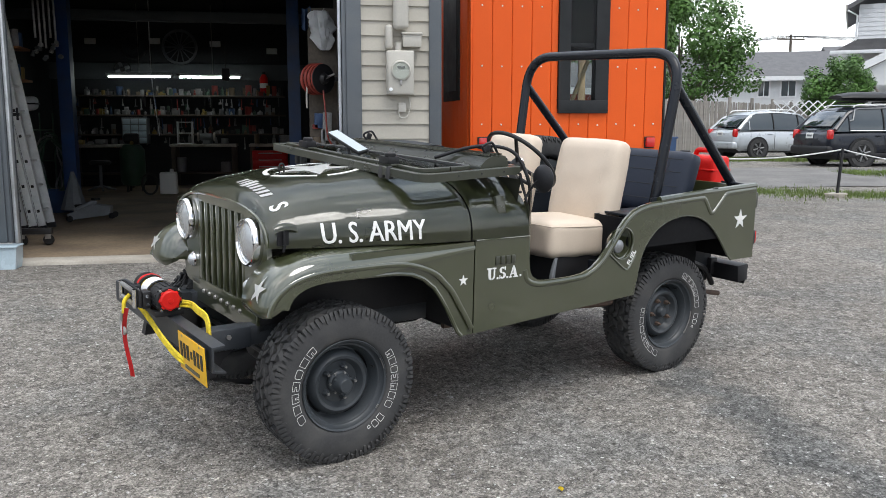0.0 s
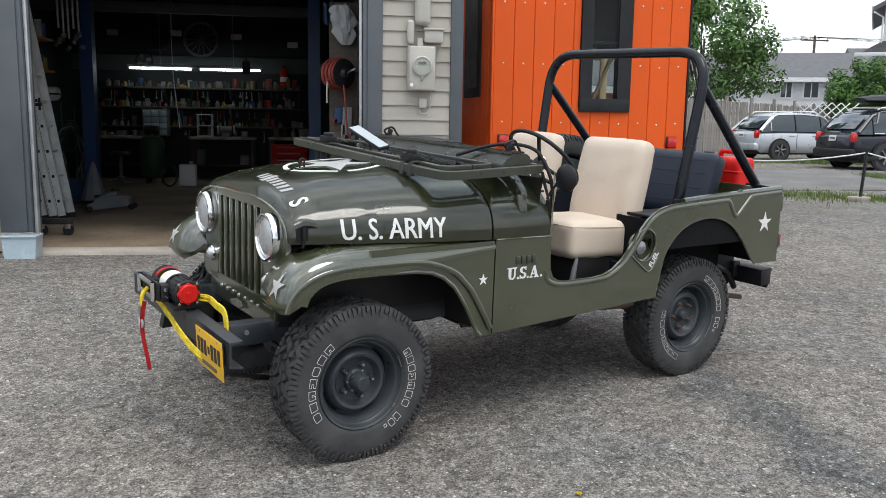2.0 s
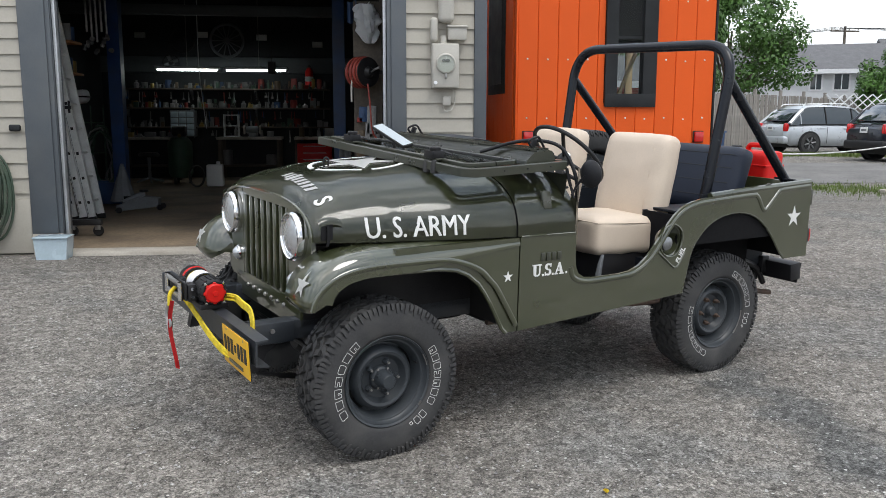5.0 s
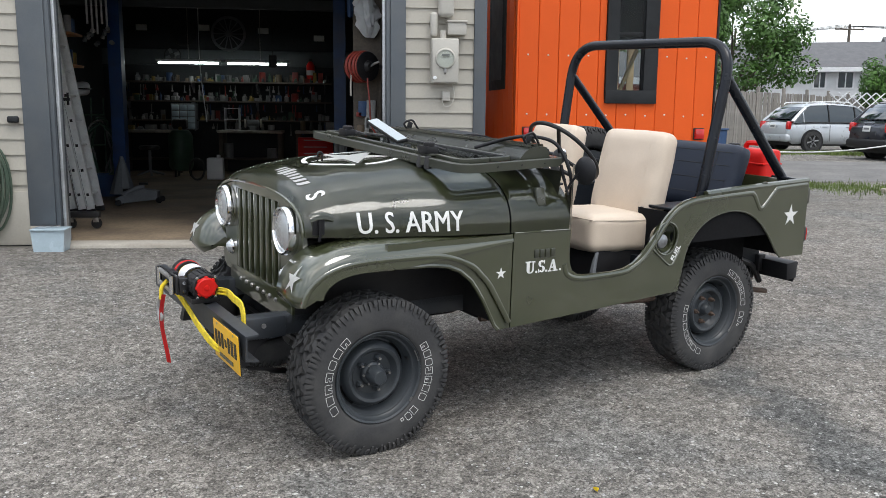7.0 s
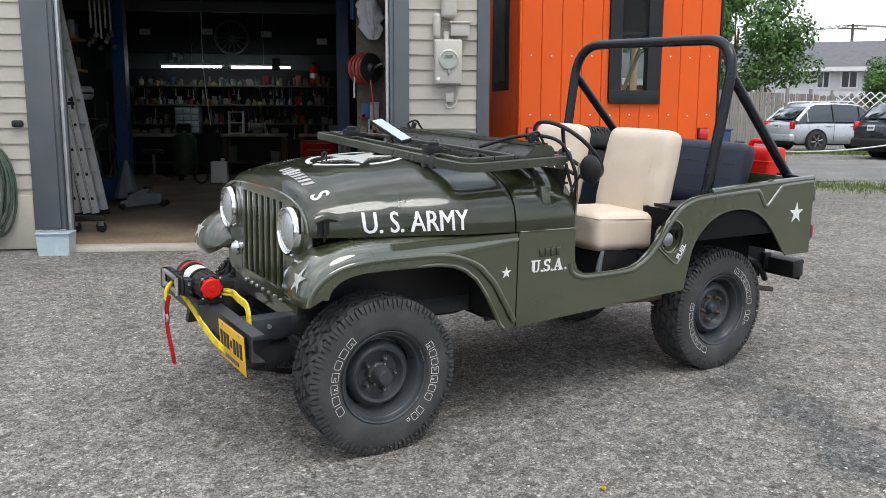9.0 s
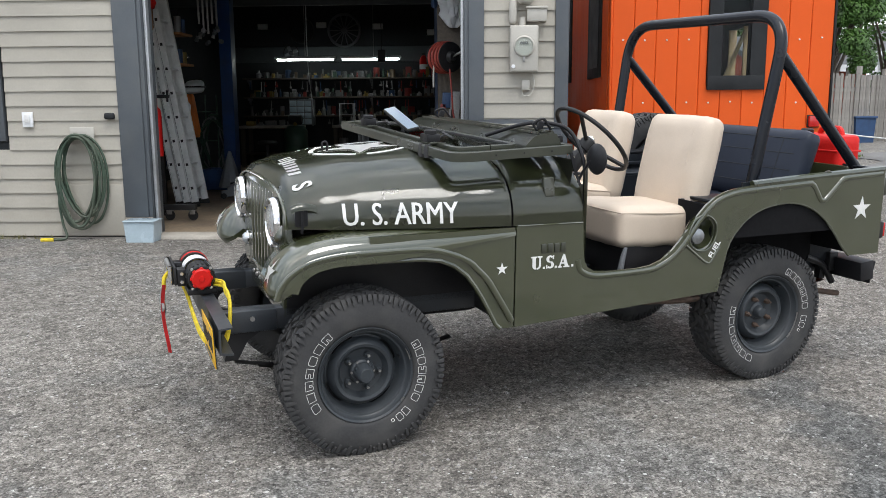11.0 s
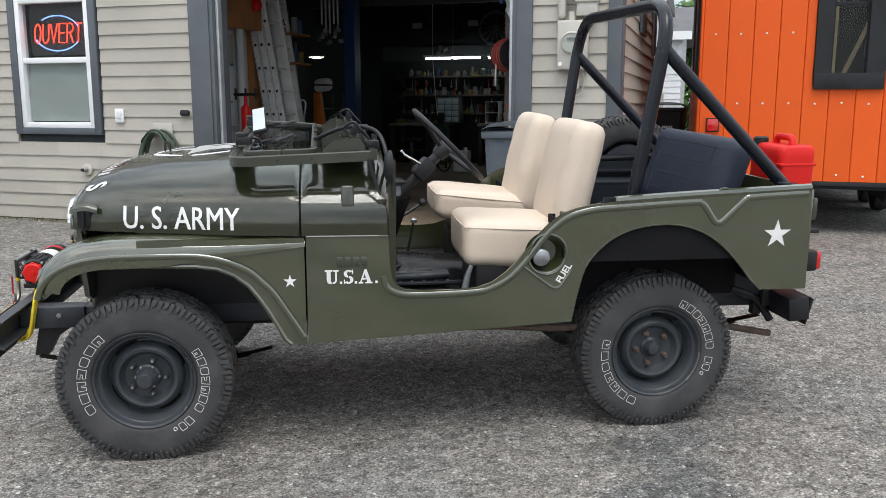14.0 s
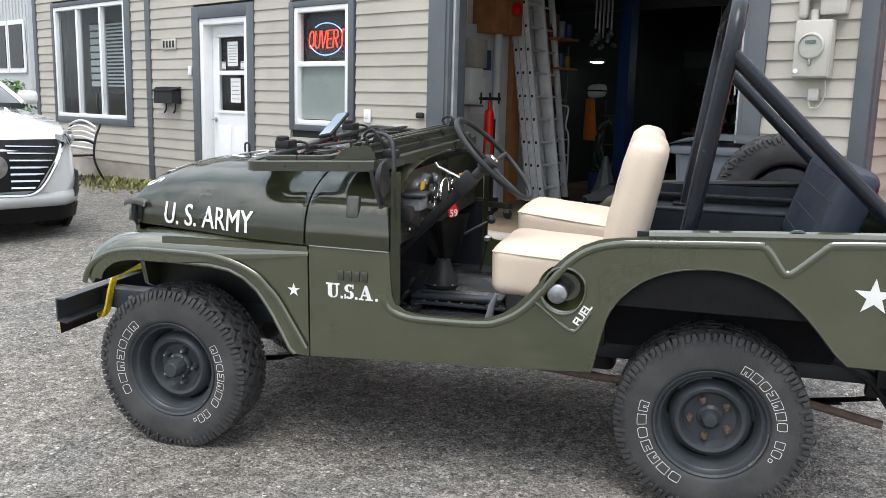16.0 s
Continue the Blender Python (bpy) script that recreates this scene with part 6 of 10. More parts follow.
white_suv = car("white_suv", pose(-4.16, 4.66, 0.07, 0, 0, 1), 5.05, 1.95, 1.75, CAR_WHITE, "white sport utility with a dark barred grille", hood=0.25, belt=0.69, wheel_r=0.38, tail=0.03, slope=0.0)
def face_x(y, z):
    """The nose's front, bowed across."""
    y = abs(y)
    return 0.045 - 0.9 * max(0.0, min(y, 0.8) - 0.60) - 2.3 * max(0.0, y - 0.8) - 0.6 * max(0.0, z - 0.75)


def grille_edge(z):
    return 0.34 + 0.26 * min(1.0, max(0.0, (z - 0.48) / 0.38))


gr = part("front_grille", sheet(lambda u, v: Vector((face_x((-1 + 2 * v) * grille_edge(0.48 + 0.45 * u), 0.48 + 0.45 * u) + 0.004, (-1 + 2 * v) * grille_edge(0.48 + 0.45 * u), 0.48 + 0.45 * u)), 8, 20, 0.04), INK, white_suv, "black grille with chrome bars")
for k in range(7):
    z = 0.52 + 0.060 * k
    for sg in (-1, 1):
        part("grille_bar", tube([(face_x(y, z) + 0.016, sg * y, z - 0.02 * (y / 0.6)) for y in [0.12 + (grille_edge(z) - 0.16) * i / 10 for i in range(11)]], 0.010, 6), CHROME, gr)
part("grille_badge", lathe([(0.0, -0.01), (0.105, -0.01), (0.105, 0.01), (0.095, 0.016), (0.0, 0.016)], Matrix.Translation((0.045, 0, 0.70)) @ Matrix.Rotation(radians(90), 4, "Y"), 28), WORN_STEEL, gr)
for sg in (-1, 1):
    part("grille_surround", tube(smooth_line([(face_x(0, 0.45) + 0.014, 0, 0.445), (face_x(0.33, 0.45) + 0.014, sg * 0.33, 0.460), (face_x(0.53, 0.66) + 0.014, sg * 0.53, 0.72), (face_x(0.64, 0.84) + 0.014, sg * 0.64, 0.90)], 6), 0.020, 8), CHROME, gr)
    hl = part("headlamp", prism([(0.60, 0.91), (0.70, 0.87), (0.90, 0.90), (0.96, 0.99), (0.80, 1.00), (0.62, 0.97)], lambda a, b, d: Vector((face_x(a, b) + 0.110 - d, sg * a, b)), 0.2), CAR_GLASS, white_suv)
    part("lamp_lens", lathe([(0, -0.02), (0.036, -0.02), (0.036, 0.004), (0.026, 0.010), (0, 0.012)], Matrix.Translation((face_x(0.75, 0.935) + 0.104, sg * 0.75, 0.935)) @ Matrix.Rotation(radians(90), 4, "Y"), 18), HEADLIGHT_GLASS, hl)
    part("lower_intake", prism([(0.72, 0.40), (0.88, 0.42), (0.90, 0.62), (0.86, 0.60)], lambda a, b, d: Vector((face_x(a, b) + 0.075 - d, sg * a, b)), 0.12), INK, white_suv)
part("bumper_bar", sheet(lambda u, v: Vector((face_x(-0.92 + 1.84 * v, 0.4) + 0.045 - 0.05 * (2 * u - 1) ** 2, -0.92 + 1.84 * v, 0.33 + 0.13 * u)), 6, 20, 0.05), CAR_WHITE, white_suv)
part("chin", sheet(lambda u, v: Vector((face_x(-0.90 + 1.80 * v, 0.4) + 0.02 - 0.05 * (1 - u), -0.90 + 1.80 * v, 0.20 + 0.13 * u)), 4, 20, 0.06), BLACK_PLASTIC, white_suv)
part("bonnet_crease", tube([(-0.30, 0.45, 1.050), (-1.15, 0.62, 1.185)], 0.012, 6), CAR_WHITE, white_suv)

# ---- beyond the yard, right-hand side ----
def fence(x0, y0, x1, y1, z0, top, name):
    f = empty(name, None, "weathered grey board fence", "fence", "fences behind the yard")
    d = Vector((x1 - x0, y1 - y0, 0))
    n = max(2, int(d.length / 0.155))
    yaw = math.degrees(math.atan2(d.y, d.x))
    rnd = random.Random(int(x0 * 10))
    me = [bpy.data.meshes.new("board") for _ in range(4)]
    for q, mm in enumerate(me):
        bm = span(-0.07, 0.07, -0.01, 0.01, 0, top - z0 + (0.0, 0.03, -0.03, 0.015)[q])
        bm.to_mesh(mm), bm.free()
        mm.materials.append(WOOD_GREY)
    for k in range(n):
        b = new("board", rnd.choice(me))
        b.parent = f
        b.matrix_world = pose(x0 + d.x * (k + 0.5) / n, y0 + d.y * (k + 0.5) / n, z0, rnd.uniform(-1, 1), rnd.uniform(-0.6, 0.6), yaw)
    for k in range(int(d.length / 2.4) + 1):
        p = part("post", span(-0.06, 0.06, 0.012, 0.13, 0, top - z0 + 0.25, 0.005), WOOD_GREY, f)
        p.matrix_world = pose(x0 + d.normalized().x * 2.4 * k, y0 + d.normalized().y * 2.4 * k, z0, 0, 0, yaw)
    for h in (0.35, 0.8):
        r = part("rail", span(0, d.length, 0.012, 0.05, (top - z0) * h - 0.04, (top - z0) * h + 0.04), WOOD_GREY, f)
        r.matrix_world = pose(x0, y0, z0, 0, 0, yaw)


fence(10.0, 23.6, 13.6, 26.6, 0.09, 2.15, "fence")
fence(14.0, 31.0, 30.0, 43.0, 0.09, 2.35, "fence")


def tree(name, x, y, z0, trunk_h, r, crown_z, squash, seed, label, leaves=5200, leaf=0.26):
    rnd = random.Random(seed)
    t = empty(name, pose(x, y, z0), label, "tree")
    bm = tube(smooth_line([(0, 0, 0), (0.1, 0.05, trunk_h * 0.5), (-0.05, 0.1, trunk_h), (0.05, 0, trunk_h + r * 0.8)], 4), 0.2, 8, radii=[0.24 - 0.19 * k / 12 for k in range(13)])
    limbs = []
    for k in range(9):
        a = rnd.uniform(0, 2 * math.pi)
        h0 = trunk_h * rnd.uniform(0.6, 1.1)
        e = Vector((math.cos(a) * r * rnd.uniform(0.5, 0.9), math.sin(a) * r * rnd.uniform(0.5, 0.9), crown_z + r * squash * rnd.uniform(-0.5, 0.7)))
        limbs.append(e)
        tube(smooth_line([(0, 0, h0), (e.x * 0.4, e.y * 0.4, (h0 + e.z) / 2), e], 4), 0.06, 6, bm, radii=[0.09 - 0.07 * i / 8 for i in range(9)])
    part("trunk", bm, BARK, t)
    verts, faces = [], []
    clumps = [Vector((math.cos(a) * r * q, math.sin(a) * r * q, crown_z + r * squash * h)) for a, q, h in [(rnd.uniform(0, 6.28), rnd.uniform(0.15, 0.85) ** 0.7, rnd.uniform(-0.9, 0.95)) for _ in range(46)]] + limbs
    clumps = [c for c in clumps if (c.xy.length / r) ** 2 + ((c.z - crown_z) / (r * squash)) ** 2 < 1.15]
    for i in range(leaves):
        c = rnd.choice(clumps)
        cr = r * 0.26
        while True:
            o = Vector((rnd.uniform(-1, 1), rnd.uniform(-1, 1), rnd.uniform(-0.8, 0.8)))
            if 0.3 < o.length < 1:
                break
        p = c + o * cr
        n = (o + Vector((rnd.uniform(-.7, .7), rnd.uniform(-.7, .7), 0.5))).normalized()
        u = n.orthogonal().normalized()
        u.rotate(Matrix.Rotation(rnd.uniform(0, 6.28), 3, n))
        v = n.cross(u)
        s = leaf * rnd.uniform(0.5, 1.1)
        b = len(verts)
        verts += [p - u * s * 0.5, p + v * s * 0.32 - u * s * 0.1, p + u * s * 0.55, p - v * s * 0.32 - u * s * 0.1]
        faces.append((b, b + 1, b + 2, b + 3))
    me = bpy.data.meshes.new("crown")
    me.from_pydata(verts, [], faces)
    me.materials.append(LEAF)
    ob = new("crown", me)
    ob.parent = t
    return t


tree("maple_tree", 13.0, 30.4, 0.09, 2.4, 1.95, 5.1, 1.5, 3, "leafy green maple behind the fence", 60000, 0.135)
tree("maple_tree", 19.5, 40.0, 0.09, 2.6, 3.6, 4.4, 0.9, 5, "leafy green maple behind the fence", 13000, 0.22)
tree("maple_tree", 3.2, 38.5, 0.09, 2.6, 4.3, 3.6, 1.0, 7, "leafy green tree behind the cabin", 42000, 0.30)
tree("shrub_tree", 22.1, 31.0, 0.09, 0.8, 1.45, 2.75, 0.75, 9, "rounded green shrub beside the house", 16000, 0.12)
tree("shrub_tree", 12.5, 38.0, 0.09, 1.2, 3.4, 4.6, 0.8, 11, "leafy green tree behind the fence", 13000, 0.22)


def house(name, m, w, d, wall_h, roof_h, wall, label, windows=(), eave=0.5):
    h = empty(name, m, label, "house")
    part("wall", span(0, w, 0, d, 0, wall_h), wall, h, smooth=0)
    roof = part("roof", prism([(-eave, wall_h - 0.1), (d / 2, wall_h + roof_h), (d + eave, wall_h - 0.1), (d + eave, wall_h + 0.12), (d / 2, wall_h + roof_h + 0.22), (-eave, wall_h + 0.12)], lambda a, b, e: Vector((-eave + e, a, b)), w + 2 * eave), ROOF, h, smooth=0)
    part("gable", prism([(0, wall_h), (d, wall_h), (d / 2, wall_h + roof_h)], lambda a, b, e: Vector((0.001 + e, a, b)), w - 0.002), wall, h, smooth=0)
    part("fascia", span(-eave, w + eave, -eave - 0.05, -eave, wall_h - 0.12, wall_h + 0.14), WHITE_VINYL, roof)
    for k in range(int(wall_h / 0.2)):
        part("siding_lap", prism([(0, 0), (-0.02, 0), (0, 0.19)], lambda a, b, e: Vector((e, a - 0.001, 0.05 + 0.2 * k + b)), w), wall, h, smooth=0)
    for x0, x1, z0, z1 in windows:
        wd = part("window", span(x0 - 0.1, x1 + 0.1, -0.06, -0.022, z0 - 0.1, z1 + 0.1), WHITE_VINYL, h, smooth=0)
        part("pane", span(x0, x1, -0.07, -0.061, z0, z1), CAR_GLASS, wd, smooth=0)
        part("sash", span((x0 + x1) / 2 - 0.03, (x0 + x1) / 2 + 0.03, -0.08, -0.071, z0, z1), WHITE_VINYL, wd, smooth=0)
    return h


house("white_house", pose(24.0, 52.0, 0.1, 0, 0, -24), 15.0, 8.0, 4.1, 1.75, FAR_WHITE, "white sided house with a grey shingle roof", [(5.95, 6.55, 3.05, 3.95), (7.3, 8.1, 3.05, 3.95)])
house("grey_house", pose(44.0, 62.0, 0.1, 0, 0, -20), 14.0, 9.0, 5.0, 2.6, FAR_WHITE, "far house with a dark grey shingle roof")
tall = empty("tall_house", pose(26.3, 36.0, 0.1, 0, 0, -36), "tall white two-storey house with grey roofs", "house")
part("lower_wall", span(-0.75, 9, 0.0, 7, 0, 4.70), FAR_WHITE, tall, smooth=0)
part("upper_wall", span(0, 9, 0.0, 7, 4.70, 6.75), FAR_WHITE, tall, smooth=0)
for k in range(10):
    part("siding_lap", prism([(0, 0), (-0.02, 0), (0, 0.19)], lambda a, b, e: Vector((e, -0.002 + a, 4.75 + 0.2 * k + b)), 9.0), FAR_WHITE, tall, smooth=0)
part("skirt_roof", sheet(lambda u, v: Vector((-1.05 + 1.05 * u + (10 - 1.05 * u) * v, -1.0 + 0.995 * u, 4.52 + 0.68 * u)), 2, 4, 0.12), ROOF, tall, smooth=0)
part("skirt_fascia", span(-1.10, 9, -1.08, -1.01, 4.46, 4.62, 0.01), WHITE_VINYL, tall)
upper = part("upper_roof", prism([(-0.50, 6.48), (5.0, 9.6), (9.5, 6.48), (9.5, 6.68), (5.0, 9.85), (-0.50, 6.68)], lambda a, b, e: Vector((a, -0.5 + e, b)), 8.0), ROOF, tall, smooth=0)
part("eave_board", span(-0.56, -0.50, -0.52, 7.4, 6.42, 6.72), METER_GREY, upper, smooth=0)
part("gutter", tube([(-0.45, -0.52, 6.44), (-0.06, -0.08, 6.25), (-0.06, -0.08, 4.8)], 0.045, 6), WHITE_VINYL, tall)
porch = empty("porch_roof", pose(23.9, 33.5, 0.1, 0, 0, -36), "low pitched porch roof with white fascia", "porch")
part("slab", prism([(0, 3.22), (5, 5.80), (5, 6.05), (0, 3.47)], lambda a, b, e: Vector((a, e, b)), 1.6), ROOF, porch, smooth=0)
part("edge_board", prism([(-0.05, 3.14), (5, 5.74), (5, 6.08), (-0.05, 3.48)], lambda a, b, e: Vector((a, -0.08 + e, b)), 0.07), WHITE_VINYL, porch, smooth=0)
part("gable_wall", prism([(0.8, 2.95), (5, 2.95), (5, 5.7), (0.8, 3.55)], lambda a, b, e: Vector((a, 0.10 + e, b)), 0.08), FAR_WHITE, porch, smooth=0)
part("post", span(2.0, 2.2, 0.1, 0.3, 0, 3.0), WHITE_VINYL, porch)
part("brace", tube([(1.2, 0.2, 3.0), (2.05, 0.2, 1.7)], 0.06, 6), WOOD_GREY, porch)
pole = empty("utility_pole", pose(35.5, 56.0, 0.1), "wooden utility pole with a crossarm and wires", "utility pole")
part("shaft", lathe([(0, 0), (0.14, 0), (0.085, 7.6), (0, 7.6)], None, 10), BARK, pole)
part("crossarm", span(-1.05, 1.05, -0.05, 0.05, 7.22, 7.32), BARK, pole)
for k in range(4):
    part("insulator", cyl(0.05, 0.14, (-1.0 + 0.66 * k, 0, 7.42), seg=8), METER_GREY, pole)
    part("wire", tube(smooth_line([(-1.0 + 0.66 * k, 0, 7.5), (-9, 5, 6.5 + 0.1 * k), (-18, 9, 6.4 + 0.2 * k)], 4), 0.018, 4), INK, pole)
    part("wire", tube(smooth_line([(-1.0 + 0.66 * k, 0, 7.5), (9, -3, 6.9 + 0.1 * k), (22, -8, 7.2)], 4), 0.018, 4), INK, pole)
shed = house("red_shed", pose(11.5, 33.0, 0.1, 0, 0, 20), 5.0, 4.0, 2.6, 1.1, material("faded_red_boards", (0.28, 0.06, 0.035), 0.8, vary=0.2), "small faded red shed behind the fence", eave=0.25)

# rope barrier
barrier = empty("rope_barrier", None, "sagging pale rope on leaning iron posts", "rope barrier")
posts = [(6.4, 15.4, 0.95), (9.94, 13.62, 0.88), (11.2, 9.8, 0.9)]
for x, y, h in posts:
    part("post", tube([(x, y, 0.09), (x + 0.10, y + 0.06, 0.09 + h)], 0.028, 8), BLACK_PAINT, barrier)
    part("foot_block", box((0.34, 0.28, 0.10), (x - 0.02, y, 0.12), (0, 0, 30), bevel=0.02), CONCRETE, barrier)
tops = [(x + 0.10, y + 0.06, 0.06 + h) for x, y, h in posts]
for a, b in zip(tops, tops[1:]):
    a, b = Vector(a), Vector(b)
    part("rope", tube([a.lerp(b, t) - Vector((0, 0, 0.9 * t * (1 - t))) for t in [k / 14 for k in range(15)]], 0.012, 6), PAPER, barrier)
a = Vector(tops[0])
part("rope", tube([a.lerp(Vector((4.9, 16.2, 1.15)), t) - Vector((0, 0, 0.2 * t * (1 - t))) for t in [k / 6 for k in range(7)]], 0.012, 6), PAPER, barrier)
blue_box = empty("blue_tub", pose(12.0, 25.0, 0.09, 0, 0, 20), "blue plastic tub by the fence", "tub")
part("body", prism([(-0.3, 0), (0.3, 0), (0.36, 0.85), (-0.36, 0.85)], lambda a, b, d: Vector((a, d, b)), 0.6), GOODS[1], blue_box)
part("rim", span(-0.40, 0.40, -0.03, 0.63, 0.85, 0.91, 0.01), GOODS[1], blue_box)
lattice = empty("lattice_frame", pose(18.6, 30.0, 0.30), "stacked pale metal garden frames", "frame")
for k in range(6):
    part("bar", tube([(0.38 * k, 0, 1.40), (0.38 * k + 0.7, 0, 1.98)], 0.022, 6), FAR_WHITE, lattice)
    part("bar", tube([(0.38 * k + 0.7, 0.05, 1.40), (0.38 * k, 0.05, 1.98)], 0.022, 6), FAR_WHITE, lattice)
for x in (0.2, 2.4):
    part("leg", tube([(x, 0, 0), (x, 0, 1.7)], 0.03, 6), FAR_WHITE, lattice)

# far white building seen between garage and cabin
outb = empty("outbuilding", pose(-7.8, 22.0, 0.1), "pale corrugated metal outbuilding on a concrete base", "outbuilding")
part("concrete_base", span(0, 9.0, 0.02, 4.0, -0.05, 1.58), CONCRETE, outb, smooth=0)
part("wall", sheet(lambda u, v: Vector((9.0 * v, 0.012 * math.cos(2 * math.pi * 9.0 * v / 0.115) - 0.02, 1.56 + 2.06 * u)), 1, 620, 0.008), FAR_WHITE, outb, "pale corrugated sheet metal", smooth=80)
part("body", span(0.02, 8.98, 0.03, 4.0, 1.581, 3.7), FAR_WHITE, outb, smooth=0)
part("eave_board", span(-0.2, 9.2, -0.14, -0.05, 3.58, 3.84, 0.01), WHITE_VINYL, outb)
part("roof", prism([(-0.2, 3.84), (2.0, 4.3), (4.3, 3.84), (4.3, 3.72), (-0.2, 3.72)], lambda a, b, e: Vector((-0.2 + e, a, b)), 9.4), ROOF, outb, smooth=0)
house("rear_house", pose(-6.5, 29.8, 0.1), 8.0, 4.0, 3.45, 0.9, FAR_WHITE, "white sided house with a low grey roof", eave=0.3)


# wheeled bins
def bin_on_wheels(name, m, w, d, h, label, skin=None):
    skin = skin or BIN_GREY
    b = empty(name, m, label, "bin")
    def ring(z):
        f = 0.80 + 0.20 * z / h
        pts = [(-w / 2 * f, -d / 2 * f), (w / 2 * f, -d / 2 * f), (w / 2 * f, d / 2 * f), (-w / 2 * f, d / 2 * f)]
        out = []
        for (x0, y0), (x1, y1) in zip(pts, pts[1:] + pts[:1]):
            for t in (0.06, 0.5, 0.94):
                out.append(Vector((x0 + (x1 - x0) * t, y0 + (y1 - y0) * t, z)))
        return out + [out[0]]
    part("body", loft([0.06, 0.3, 0.6, h * 0.93, h * 0.93 + 0.001], ring), skin, b, smooth=30)
    part("collar", box((w * 1.05, d * 1.05, 0.06), (0, 0, h * 0.92), bevel=0.015), skin, b)
    part("lid", sheet(lambda u, v: Vector(((-0.54 + 1.08 * u) * w, (-0.56 + 1.10 * v) * d, h * 0.95 + 0.07 * math.sin(math.pi * u) ** 0.4 * math.sin(math.pi * (0.1 + 0.85 * v)) ** 0.5)), 12, 12, 0.012), skin, b)
    part("handle", tube([(-w * 0.4, d * 0.60, h * 0.93), (w * 0.4, d * 0.60, h * 0.93)], 0.016, 8), skin, b)
    for k in (-1, 1):
        part("wheel", cyl(0.10, 0.05, (k * w * 0.38, d * 0.42, 0.10), (0, 90, 0), 20, 0.01), BLACK_PLASTIC, b)
    for k in range(6):
        part("label_mark", box((0.018, 0.004, 0.035), (0.02 + 0.024 * k, -d / 2 * 0.975 - 0.004, h * 0.74), (-3, 0, 0)), PAPER, b, smooth=0)
    return b


bin_on_wheels("wheeled_bin", pose(1.22, 7.55, 0.085, 0, 0, 12), 0.72, 0.80, 1.15, "grey wheeled waste bin in front of the garage")
bin_on_wheels("wheeled_bin", pose(1.93, 13.4, 0.085, 0, 0, -3), 0.58, 0.66, 1.32, "black wheeled waste bin between garage and cabin", BLACK_PLASTIC)

# ---- left-hand side: bench, neighbour, weeds ----
gb = empty("garden_bench", pose(-9.45, 7.80, 0.085, 0, 0, -8), "slatted garden bench with black iron ends", "bench")
for k in range(5):
    part("seat_slat", box((1.25, 0.06, 0.025), (0, -0.20 + 0.085 * k, 0.44), bevel=0.006), WOOD_GREY, gb)
for k in range(6):
    z = 0.52 + 0.065 * k
    part("back_slat", tube([(-0.62 + 1.24 * t / 10, 0.20 + 0.10 * (z - 0.5), z + 0.09 * math.sin(math.pi * t / 10) * (k / 5)) for t in range(11)], 0.016, 6), FAR_WHITE, gb)
for x in (-0.64, 0.64):
    part("iron_end", tube(smooth_line([(x, -0.30, 0.0), (x, -0.22, 0.25), (x, -0.26, 0.44), (x, -0.25, 0.64), (x, 0.05, 0.66), (x, 0.20, 0.60)], 4), 0.018, 8), BLACK_PAINT, gb)
    part("iron_end", tube(smooth_line([(x, 0.34, 0.0), (x, 0.22, 0.25), (x, 0.18, 0.44), (x, 0.22, 0.70), (x, 0.30, 0.90)], 4), 0.018, 8), BLACK_PAINT, gb)
    part("iron_rail", tube([(x, -0.26, 0.43), (x, 0.18, 0.43)], 0.016, 8), BLACK_PAINT, gb)
nb = empty("neighbour_building", pose(-42.0, 14.0, 0.1), "pale metal-sided neighbour building with white windows", "building")
DARK_PANE = material("dark_reflecting_pane", (0.02, 0.024, 0.026), 0.22, spec=0.25, vary=0.3, scale=2)
PALE_METAL = material("pale_ribbed_metal", (0.50, 0.52, 0.53), 0.5, vary=0.06)
part("wall", span(0, 17.0, 0, 10, 0, 6.5), PALE_METAL, nb, smooth=0)
for k in range(68):
    part("rib", span(0.1 + 0.25 * k, 0.14 + 0.25 * k, -0.03, -0.001, 3.0, 6.4), PALE_METAL, nb, smooth=0)
for x0, x1 in ((14.4, 15.4), (15.7, 16.7), (11.5, 12.8)):
    wd = part("window", span(x0 - 0.12, x1 + 0.12, -0.08, -0.031, 2.0, 3.7), WHITE_VINYL, nb, smooth=0)
    part("pane", span(x0, x1, -0.10, -0.081, 2.15, 3.55), DARK_PANE, wd, smooth=0)
tree("shrub_tree", -24.5, 12.2, 0.05, 0.4, 1.5, 1.0, 0.5, 15, "low green shrub by the neighbour building", 2600, 0.22)


